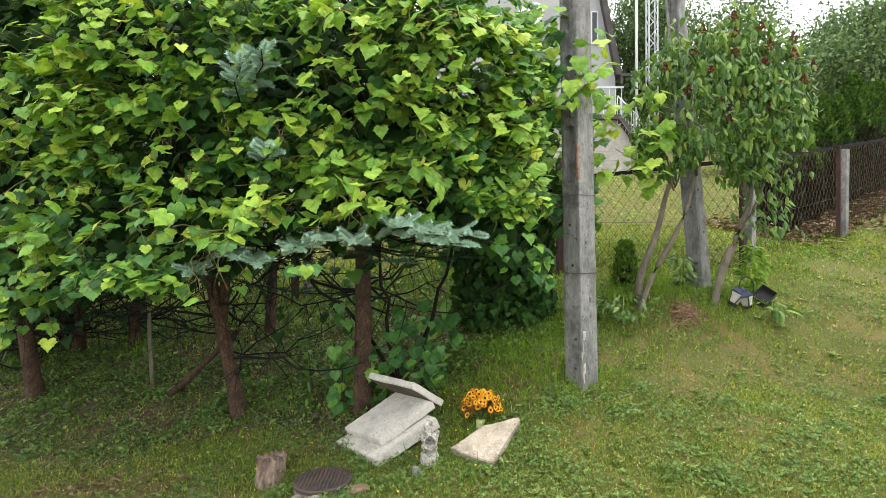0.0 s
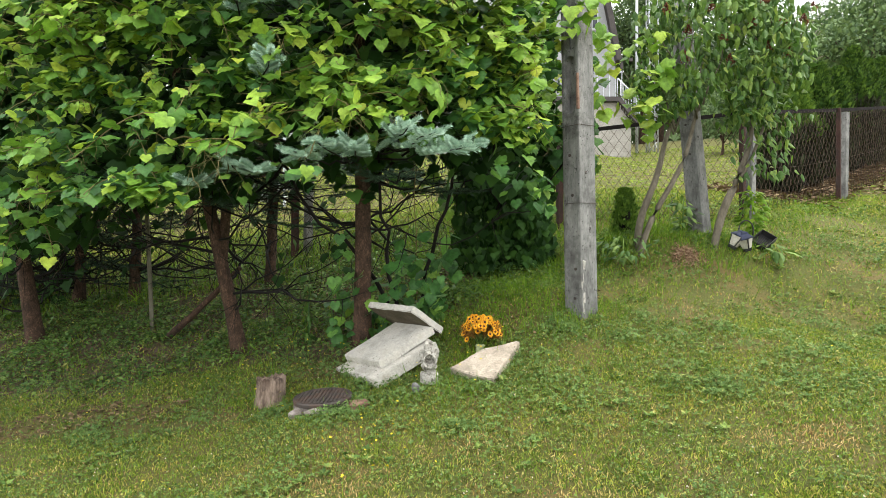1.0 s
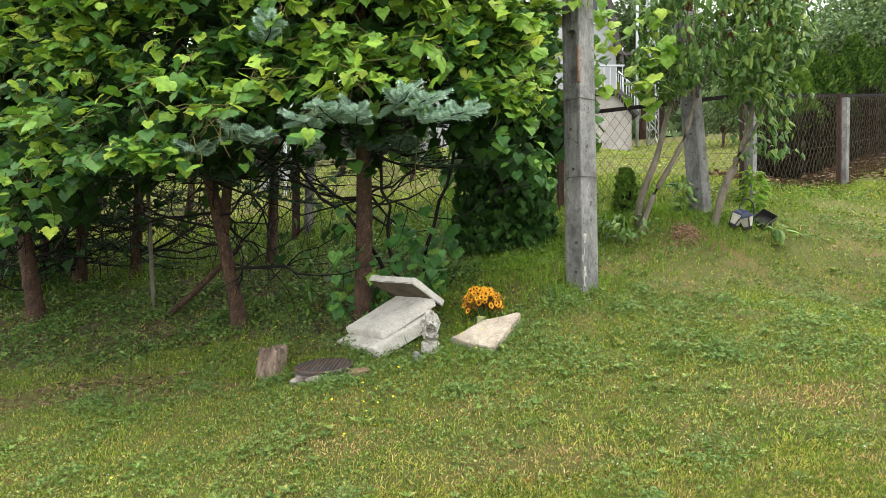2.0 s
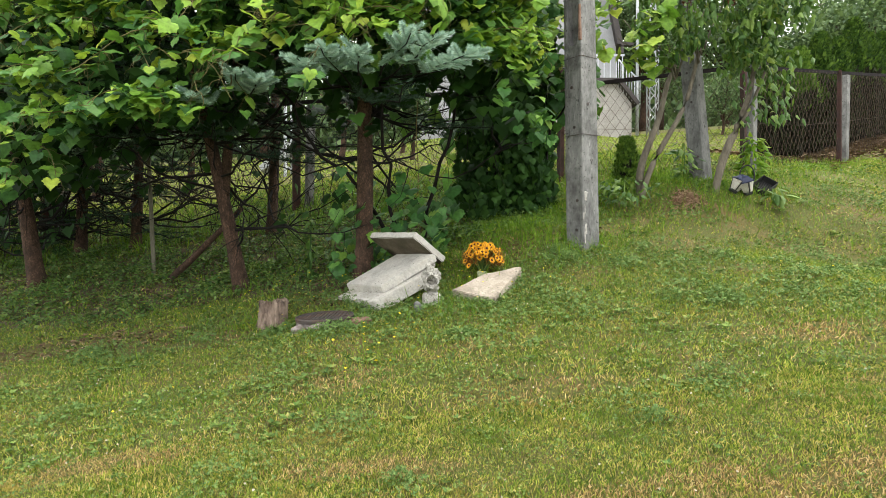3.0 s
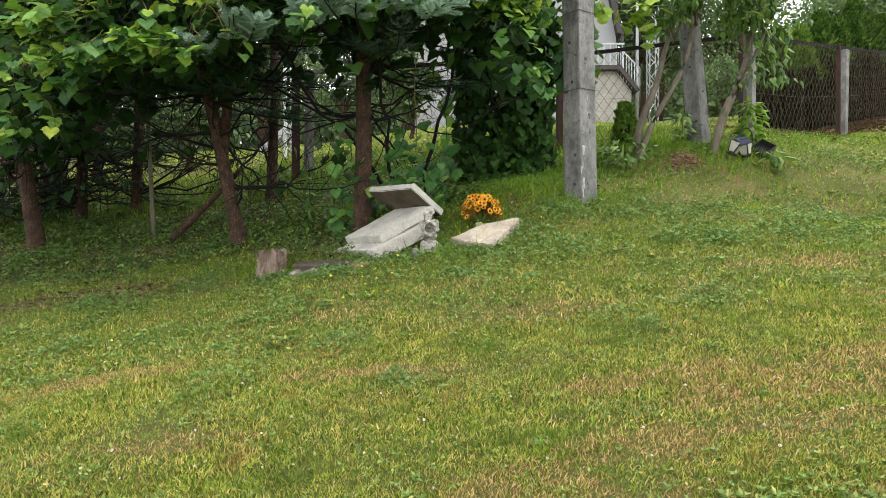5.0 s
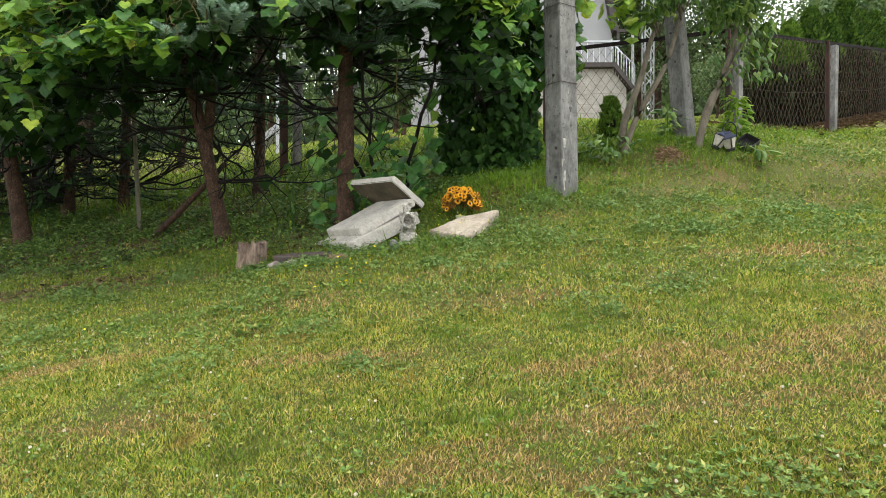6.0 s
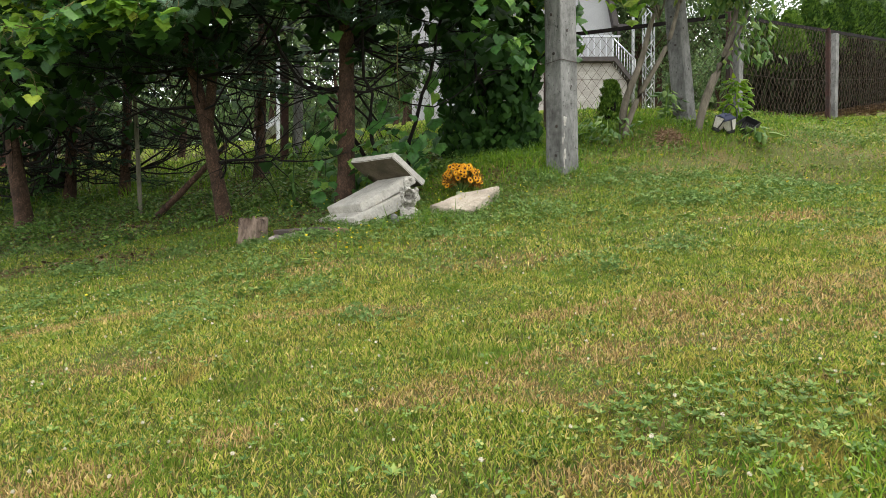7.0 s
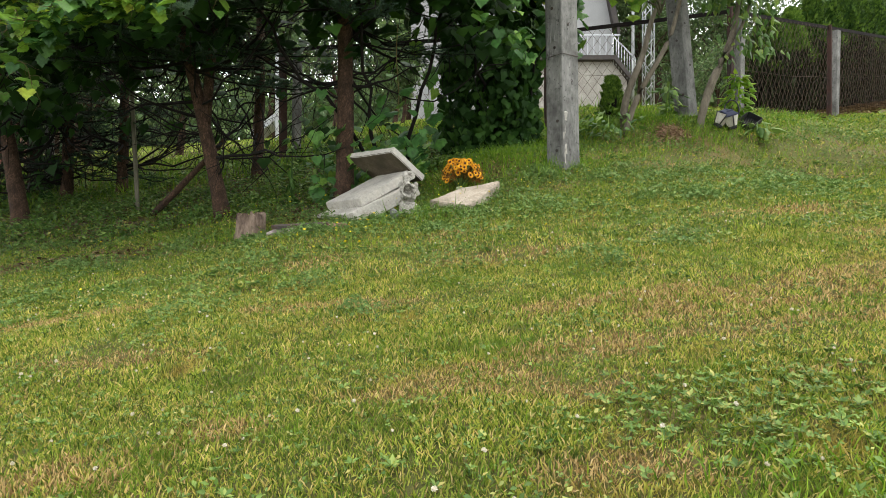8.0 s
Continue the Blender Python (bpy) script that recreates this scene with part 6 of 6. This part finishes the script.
def blades(x, y, tall, wide, lean=0.45, seed=0, simple=False):
    n = len(x)
    z = lawn_height(x, y) - 0.004
    near = np.array([noise.noise((a * 3.1 + seed, b * 3.1, 0)) for a, b in zip(x, y)])
    h = tall * rng.uniform(0.5, 1.3, n) * (1 + 0.4 * near)
    bend = np.abs(rng.normal(0.25, 0.2, n))
    if simple:
        t, f = [(-0.5, 0, 0), (0.5, 0, 0), (-0.2, 0.12, 0.6), (0.3, 0.42, 1.0)], [(0, 1, 2), (1, 3, 2)]
    else:
        t = [(-0.5, 0, 0), (0.5, 0, 0), (-0.38, 0.10, 0.55), (0.38, 0.10, 0.55), (0.0, 0.42, 1.0)]
        f = [(0, 1, 3), (0, 3, 2), (2, 3, 4)]
    w = wide * rng.uniform(0.7, 1.3, n)
    return spread(t, f, np.stack([x, y, z], 1), turns(rng.uniform(0, 6.28, n), rng.normal(0, lean, n) * 0.9 - bend * 0.5, rng.normal(0, lean, n) * 0.8), np.stack([w, h, h], 1))


def dry_turf(x, y):
    """1 where the near lawn is scorched to straw."""
    out = np.zeros(len(x))
    for cx, cy, sx, sy in ((-0.28, 1.23, 0.07, 0.04), (0.25, 1.40, 0.13, 0.06), (0.36, 1.29, 0.12, 0.05), (0.50, 1.50, 0.15, 0.07), (0.83, 1.88, 0.16, 0.09), (0.80, 1.68, 0.18, 0.06), (0.86, 1.52, 0.15, 0.05), (1.15, 1.73, 0.18, 0.09), (1.38, 1.86, 0.22, 0.10), (1.17, 1.53, 0.14, 0.05), (0.07, 1.31, 0.10, 0.05), (-0.55, 1.09, 0.16, 0.07), (-0.74, 1.71, 0.18, 0.06), (0.50, 1.84, 0.12, 0.05), (-0.29, 2.15, 0.2, 0.06), (-0.09, 2.12, 0.15, 0.05), (-0.49, 2.94, 0.2, 0.1), (0.11, 3.12, 0.2, 0.08), (0.4, 0.95, 0.1, 0.06), (1.9, 2.3, 0.3, 0.12), (-1.3, 2.4, 0.3, 0.1), (1.7, 2.9, 0.3, 0.1), (0.45, 2.6, 0.25, 0.09)):
        out += 1.6 * np.exp(-(((x - cx) / sx) ** 2) - ((y - cy) / sy) ** 2)
    rag = np.array([noise.noise((a * 11, b * 14, 50)) for a, b in zip(x, y)])
    wide = np.array([noise.noise((a * 2.9, b * 4.1, 33)) for a, b in zip(x, y)])
    return np.clip(out * (1 + 1.6 * rag) + 0.8 * np.clip(wide + 0.7 * rag - 0.26, 0, 1), 0, 1)


def lawn():
    root = thing("lawn", "mown lawn of green and straw-coloured grass with clover", "grass", kind="stuff")
    chunks, green, dry = [], [], []
    for n, x0, x1, y0, y1, tall, wide, lean in ((200000, -1.6, 1.9, 0.55, 1.5, 0.017, 0.0021, 0.36), (225000, -2.6, 2.9, 1.48, 2.5, 0.019, 0.0028, 0.40), (183000, -4.0, 4.2, 2.47, 4.6, 0.024, 0.0042, 0.48), (110000, -5.2, 6.0, 4.6, 8.2, 0.032, 0.0064, 0.55)):
        x, y = lawn_points(n, x0, x1, y0, y1)
        ok = rng.uniform(0, 1, len(x)) > 0.6 * under_trees(x, y)
        ok &= rng.uniform(0, 1, len(x)) > 0.85 * bare_patch(x, y)
        thin = np.array([noise.noise((a * 5.2 + 9, b * 5.2, 2)) for a, b in zip(x, y)])
        ok &= thin + rng.uniform(0, 0.9, len(x)) > -0.35
        x, y = x[ok], y[ok]
        straw = rng.uniform(0, 1, len(x)) < 0.74 * dry_turf(x, y) * np.clip((3.6 - y) / 0.6, 0.15, 1)
        dry.append(blades(x[straw], y[straw], tall * 0.95, wide * 1.1, lean + 0.15, simple=True))
        x, y = x[~straw], y[~straw]
        fresh = rng.uniform(0, 1, len(x)) < np.clip((y - 2.6) / 2.6, 0, 0.55)
        chunks.append(blades(x[~fresh], y[~fresh], tall, wide, lean, simple=True))
        if fresh.any():
            green.append(blades(x[fresh], y[fresh], tall * 1.1, wide, lean, simple=True))
    x, y = lawn_points(80000, -9, 10, -5, 7.0, wedge=False)
    ok = (np.abs(x - 0.1) >= 0.82 * y + 0.55 + rng.normal(0, 0.3, len(x))) | (y < 0.55 + rng.normal(0, 0.08, len(x)))
    ok &= rng.uniform(0, 1, len(x)) > 0.9 * under_trees(x, y)
    x, y = x[ok], y[ok]
    fresh = rng.uniform(0, 1, len(x)) < 0.5
    chunks.append(blades(x[~fresh], y[~fresh], 0.03, 0.016, 0.6, simple=True))
    green.append(blades(x[fresh], y[fresh], 0.03, 0.016, 0.6, simple=True))
    mesh_part("grass", mesh_of("grass", *joined(chunks)), M_GRASS, root, kind="stuff", smooth=False)
    mesh_part("green_grass", mesh_of("green_grass", *joined(green)), M_MEADOW, root, kind="stuff", smooth=False)
    mesh_part("dry_grass", mesh_of("dry_grass", *joined(dry)), M_STRAW, root, "straw-coloured dry grass", kind="stuff", smooth=False)
    x, y = lawn_points(45000, -9, 13, 6.9, 19, wedge=False)
    mesh_part("far_grass", mesh_of("far_grass", *blades(x, y, 0.03, 0.04, 0.8, simple=True)), M_FARLAWN, root, "pale mown grass behind the fence", kind="stuff", smooth=False)
    u, w = rng.uniform(0, 1, 9000), rng.normal(0, 0.42, 9000)
    x, y = 3.9 + 7.5 * u + 0.6 * w, 7.75 + 6.3 * u - 0.75 * w
    pl = np.stack([x, y, lawn_height(x, y) + 0.03], 1)
    mesh_part("hedge_litter", mesh_of("hedge_litter", *spread(*SMALL_LEAF, pl, turns(rng.uniform(0, 6.28, 9000), rng.normal(0, 0.2, 9000), rng.normal(0, 0.2, 9000)), rng.uniform(0.06, 0.12, 9000))), M_LITTER, root, "brown needle litter under the hedge", kind="stuff", smooth=False)
    # dry bits on the bare patches
    x, y = lawn_points(60000, -4.0, 4.6, 2.6, 6.4)
    ok = rng.uniform(0, 1, len(x)) < 0.75 * bare_patch(x, y)
    mesh_part("dry_stubble", mesh_of("dry_stubble", *blades(x[ok], y[ok], 0.024, 0.0055, 1.0, simple=True)), M_STRAW, root, "short brown stubble", kind="stuff", smooth=False)
    # lusher tufts along the fence, poles and slabs
    tx, ty = [], []
    for cx, cy, r, n in ((1.75, 5.5, 0.25, 900), (2.15, 5.75, 0.3, 900), (2.5, 5.55, 0.25, 700), (1.3, 5.6, 0.25, 700), (0.9, 5.3, 0.3, 900), (0.3, 5.25, 0.4, 700), (3.6, 6.5, 0.3, 500), (5.0, 7.8, 0.3, 500), (0.97, 4.4, 0.14, 120), (1.13, 4.5, 0.1, 80), (-0.3, 3.75, 0.15, 60), (0.05, 3.72, 0.14, 50), (0.2, 3.66, 0.14, 60), (-1.25, 3.95, 0.1, 60), (-1.0, 3.9, 0.1, 60), (3.2, 5.9, 0.3, 400), (4.3, 7.1, 0.35, 500), (0.7, 4.9, 0.3, 300), (2.3, 5.25, 0.2, 250), (2.9, 5.2, 0.3, 200), (-2.2, 5.1, 0.5, 250), (-3.2, 5.3, 0.5, 250), (-1.2, 5.0, 0.3, 250), (1.5, 4.9, 0.3, 200), (-1.7, 4.4, 0.4, 160), (0.25, 4.04, 0.10, 150), (0.10, 4.35, 0.22, 420), (0.45, 4.5, 0.22, 420), (0.62, 4.75, 0.25, 420), (0.35, 5.1, 0.25, 500), (0.75, 4.45, 0.2, 220)):
        tx.append(rng.normal(cx, r, n))
        ty.append(rng.normal(cy, r * 0.8, n))
    x, y = np.concatenate(tx), np.concatenate(ty)
    mesh_part("tufts", mesh_of("tufts", *blades(x, y, 0.098, 0.0045, 0.5, 5)), M_LUSH, root, "lush longer grass tufts", kind="stuff", smooth=False)
    x, y = rng.normal(0.78, 0.14, 700), rng.normal(0.90, 0.06, 700)
    mesh_part("near_tuft", mesh_of("near_tuft", *blades(x, y, 0.034, 0.003, 0.45, 5)), M_LUSH, root, "lush longer grass tuft", kind="stuff", smooth=False)
    x, y = lawn_points(6500, -9, 2.8, 6.0, 7.2, wedge=False)
    mesh_part("fence_grass", mesh_of("fence_grass", *blades(x, y, 0.15, 0.008, 0.45, 2)), M_LUSH, root, kind="stuff", smooth=False)


def clover_shape():
    """Three cupped leaflets."""
    v, f = [], []
    for k in range(3):
        c, s = math.cos(k * 2.0944), math.sin(k * 2.0944)
        b = len(v)
        for px, py, pz in ((0, 0, 0), (0.42, 0.6, 0.10), (0.0, 0.95, 0.0), (-0.42, 0.6, 0.10)):
            v.append((px * c - py * s, px * s + py * c, pz))
        f += [(b, b + 1, b + 2), (b, b + 2, b + 3)]
    return np.array(v), np.array(f)


def rosette_shape():
    v, f = [], []
    for k in range(7):
        a = k * 2.0 * math.pi / 7 + 0.2 * (k % 2)
        lv, lf = SMALL_LEAF
        ln = 1.0 if k % 2 else 0.75
        lv = lv * np.array((ln * 0.8, ln, 1)) + np.array((0, 0.05, 0))
        lv[:, 2] += lv[:, 1] * 0.5
        r = np.array(((math.cos(a), -math.sin(a), 0), (math.sin(a), math.cos(a), 0), (0, 0, 1)))
        f += (lf + len(v)).tolist()
        v += (lv @ r.T).tolist()
    return np.array(v), np.array(f)


def weeds():
    root = thing("lawn_weeds", "clover, plantain and other low broad-leaved weeds", "weeds", kind="stuff")
    shapes = {"clover": clover_shape(), "rosette": rosette_shape(), "leaf": SMALL_LEAF}
    chunks = []
    # carpets of clover, small oval leaves and rosettes, each in patches of its own
    for kind, n, x0, x1, y0, y1, size, scale, seed, edge, loose in (
            ("clover", 26000, -2.6, 2.8, 0.5, 2.4, 0.0065, 3.4, 3, 0.05, 0.4), ("clover", 52000, -4, 4.2, 2.4, 4.9, 0.0095, 3.0, 3, 0.02, 0.5), ("clover", 14000, -4.5, 5.5, 4.9, 7.4, 0.019, 2.0, 3, 0.0, 0.45),
            ("leaf", 30000, -2.6, 2.8, 0.5, 2.4, 0.0115, 4.0, 17, 0.08, 0.5), ("leaf", 56000, -4, 4.2, 2.4, 4.9, 0.0175, 3.2, 17, 0.02, 0.55), ("leaf", 20000, -4.5, 5.5, 4.9, 7.4, 0.034, 2.2, 17, -0.05, 0.5),
            ("rosette", 1100, -2.4, 2.6, 0.5, 2.4, 0.017, 1.6, 6, 0.0, 0.12), ("rosette", 1500, -4, 4.2, 2.4, 4.9, 0.034, 1.3, 6, 0.0, 0.12), ("rosette", 500, -4.5, 5.5, 4.9, 7.4, 0.06, 1.3, 6, 0.03, 0.12)):
        x, y = lawn_points(n, x0, x1, y0, y1)
        p = np.array([noise.noise((a * scale + seed, b * scale, seed)) + 0.5 * noise.noise((a * scale * 3, b * scale * 3, seed)) for a, b in zip(x, y)])
        ok = (p + rng.normal(0, 0.14, len(x)) > edge) & (rng.uniform(0, 1, len(x)) > 0.85 * np.maximum(dry_turf(x, y), bare_patch(x, y)))
        x, y, p = x[ok], y[ok], p[ok]
        m = len(x)
        lift = (0.4 if kind == "rosette" else 1.0) * (0.004 + size * rng.uniform(0.1, 1.1, m) + 0.035 * np.clip(p, 0, 0.5))
        pl = np.stack([x, y, lawn_height(x, y) + lift], 1)
        chunks.append(spread(*shapes[kind], pl, turns(rng.uniform(0, 6.28, m), rng.normal(0.1, loose, m), rng.normal(0, loose, m)), rng.uniform(0.6, 1.35, m) * size))
    # a bed of weeds close to the camera's end
    m = 380
    x, y = rng.normal(0.75, 0.28, m), rng.normal(1.12, 0.13, m)
    ok = (x > 0.35) & (y > 0.55)
    x, y = x[ok], y[ok]
    m = len(x)
    pl = np.stack([x, y, lawn_height(x, y) + 0.004 + rng.uniform(0, 0.012, m)], 1)
    chunks.append(spread(*shapes["rosette"], pl, turns(rng.uniform(0, 6.28, m), rng.normal(0, 0.2, m), rng.normal(0, 0.2, m)), rng.uniform(0.010, 0.019, m)))
    mesh_part("weeds", mesh_of("weeds", *joined(chunks)), M_WEED, root, kind="stuff", smooth=False)
    # small mounds of blue-green creeping weeds
    creep = []
    spots = [(1.54, 3.46), (1.90, 3.55), (0.05, 3.19), (-0.69, 3.41), (-0.49, 3.96), (0.71, 3.93), (1.21, 4.17), (1.47, 4.38), (1.05, 5.02), (1.88, 4.04), (1.52, 3.99), (-1.55, 3.90), (0.43, 4.00), (-1.16, 4.43), (-0.81, 2.04), (0.73, 2.27), (1.13, 2.40), (-0.86, 3.01), (-0.46, 2.60), (-0.11, 1.95), (-0.15, 3.66), (0.15, 3.72), (-0.35, 3.62), (0.35, 3.78)]
    for k in range(170):
        if k < 48:
            cx, cy = np.array(spots[k // 2]) + rng.normal(0, 0.07, 2)
        else:
            cx, cy = (rng.uniform(0.7, 4.2), rng.uniform(3.3, 6.0)) if k < 115 else ((rng.uniform(-3.6, 0.9), rng.uniform(2.7, 4.7)) if k < 145 else (rng.uniform(-1.3, 0.9), rng.uniform(3.5, 4.4)))
        sp = rng.uniform(0.05, 0.17) * (0.6 if cy < 2.8 else 1.0)
        n = int(rng.uniform(60, 180))
        x, y = rng.normal(cx, sp, n), rng.normal(cy, sp * 0.8, n)
        up = 0.05 * np.exp(-(((x - cx) / sp) ** 2 + ((y - cy) / sp) ** 2) / 2) * rng.uniform(0.3, 1.1, n)
        pl = np.stack([x, y, lawn_height(x, y) + 0.012 + up], 1)
        creep.append(spread(*shapes["clover"], pl, turns(rng.uniform(0, 6.28, n), rng.normal(0, 0.6, n), rng.normal(0, 0.6, n)), rng.uniform(0.007, 0.015, n) * (0.7 if cy < 2.8 else 1.0)))
    mesh_part("creeping_weed", mesh_of("creeping_weed", *joined(creep)), M_CREEP, root, "blue-green creeping weeds", kind="stuff", smooth=False)
    # ground cover and litter under the spruces
    x, y = lawn_points(90000, -6.0, 1.2, 4.0, 6.9, wedge=False)
    ok = rng.uniform(0, 1, len(x)) < 0.75 * under_trees(x, y)
    ok &= rng.uniform(0, 1, len(x)) > 0.9 * bare_patch(x, y)
    p = np.array([noise.noise((a * 1.9, b * 1.9, 14)) + 0.5 * noise.noise((a * 6, b * 6, 14)) for a, b in zip(x, y)])
    ok &= p + rng.normal(0, 0.2, len(x)) > -0.2
    x, y, p = x[ok], y[ok], p[ok]
    m = len(x)
    pl = np.stack([x, y, lawn_height(x, y) + 0.01 + np.abs(rng.normal(0, 0.03, m)) + 0.16 * np.clip(p, 0, 0.6) * rng.uniform(0, 1, m)], 1)
    mesh_part("ground_cover", mesh_of("ground_cover", *spread(*SMALL_LEAF, pl, turns(rng.uniform(0, 6.28, m), rng.normal(-0.2, 0.4, m), rng.normal(0, 0.4, m)), rng.uniform(0.018, 0.05, m))), M_IVY, root, "dark low ground cover", kind="stuff", smooth=False)
    x, y = lawn_points(42000, -6.0, 1.2, 3.9, 6.9, wedge=False)
    ok = rng.uniform(0, 1, len(x)) < 0.03 + 0.35 * under_trees(x, y) + 0.5 * bare_patch(x, y)
    x, y = x[ok], y[ok]
    m = len(x)
    pl = np.stack([x, y, lawn_height(x, y) + 0.008], 1)
    mesh_part("litter", mesh_of("litter", *spread(*SMALL_LEAF, pl, turns(rng.uniform(0, 6.28, m), rng.normal(0, 0.25, m), rng.normal(0, 0.25, m)), rng.uniform(0.02, 0.055, m))), M_LITTER, root, "brown leaf litter", kind="stuff", smooth=False)


def small_flowers():
    root = thing("clover_flowers", "white clover heads dotted through the lawn", "flowers", kind="stuff")
    ball = [np.array(v) * 0.36 for v in ((1, 0, 0), (0, 1, 0), (-1, 0, 0), (0, -1, 0), (0, 0, 1), (0, 0, -1))]
    bf = [(0, 1, 4), (1, 2, 4), (2, 3, 4), (3, 0, 4), (1, 0, 5), (2, 1, 5), (3, 2, 5), (0, 3, 5)]
    for k in range(26):
        up, a = 1 - 1.5 * (k + 0.5) / 26, k * 2.39996
        w = np.array((math.sqrt(max(0, 1 - up * up)) * math.cos(a), math.sqrt(max(0, 1 - up * up)) * math.sin(a), up))
        s = np.cross(w, (0.3, 0.2, 1.0))
        s = s / np.linalg.norm(s) * 0.13
        b = len(ball)
        ball += [w * 0.15 - s * 0.5, w * 0.15 + s * 0.5, w * 0.5 + s + (0, 0, 0.05), w * 0.62 + (0, 0, 0.08), w * 0.5 - s + (0, 0, 0.05)]
        bf += [(b, b + 1, b + 2), (b, b + 2, b + 4), (b + 4, b + 2, b + 3)]
    x, y = lawn_points(1200, -3.2, 3.4, 0.6, 4.4)
    p = np.array([noise.noise((q * 1.1 + 2, r * 1.1, 21)) for q, r in zip(x, y)])
    ok = p + rng.normal(0, 0.2, len(x)) > 0.05
    x, y = x[ok], y[ok]
    m = len(x)
    pl = np.stack([x, y, lawn_height(x, y) + rng.uniform(0.02, 0.045, m)], 1)
    mesh_part("heads", mesh_of("heads", *spread(ball, bf, pl, turns(rng.uniform(0, 6.28, m), rng.normal(0, 0.3, m), rng.normal(0, 0.3, m)), rng.uniform(0.0042, 0.0082, m))), M_CLOVER, root, kind="stuff", smooth=False)
    st = [(-0.5, 0, 0), (0.5, 0, 0), (0, 0, 1)]
    mesh_part("stalks", mesh_of("stalks", *spread(st, [(0, 1, 2)], np.stack([x, y, lawn_height(x, y)], 1), turns(rng.uniform(0, 6.28, m), x * 0, x * 0), np.stack([np.full(m, 0.003), np.ones(m), pl[:, 2] - lawn_height(x, y)], 1))), M_LUSH, root, kind="stuff")
    root = thing("buttercups", "small yellow buttercup flowers in the grass", "flowers", kind="stuff")
    cx = np.concatenate([rng.normal(-0.34, 0.16, 30), rng.uniform(-3, 2.5, 34), rng.normal(-1.1, 0.6, 44), rng.normal(0.3, 0.35, 18)])
    cy = np.concatenate([rng.normal(3.15, 0.12, 30), rng.uniform(2.8, 4.9, 34), rng.normal(4.4, 0.25, 44), rng.normal(4.0, 0.25, 18)])
    m = len(cx)
    cup = [(0, 0, 0)] + [(math.cos(t) * (1 if i % 2 else 0.6), math.sin(t) * (1 if i % 2 else 0.6), 0.45) for i, t in enumerate(np.arange(10) * math.pi / 5)]
    cupf = [(0, 1 + i, 1 + (i + 1) % 10) for i in range(10)]
    pl = np.stack([cx, cy, lawn_height(cx, cy) + rng.uniform(0.05, 0.13, m)], 1)
    mesh_part("petals", mesh_of("petals", *spread(cup, cupf, pl, turns(rng.uniform(0, 6.28, m), rng.normal(0.2, 0.4, m), rng.normal(0, 0.3, m)), rng.uniform(0.006, 0.0095, m))), M_BUTTER, root, kind="stuff", smooth=False)
    mesh_part("stalks", mesh_of("stalks", *spread(st, [(0, 1, 2)], np.stack([cx, cy, lawn_height(cx, cy)], 1), turns(rng.uniform(0, 6.28, m), cx * 0, cx * 0), np.stack([np.full(m, 0.003), np.ones(m), pl[:, 2] - lawn_height(cx, cy)], 1))), M_LUSH, root, kind="stuff")


lawn()
weeds()
small_flowers()
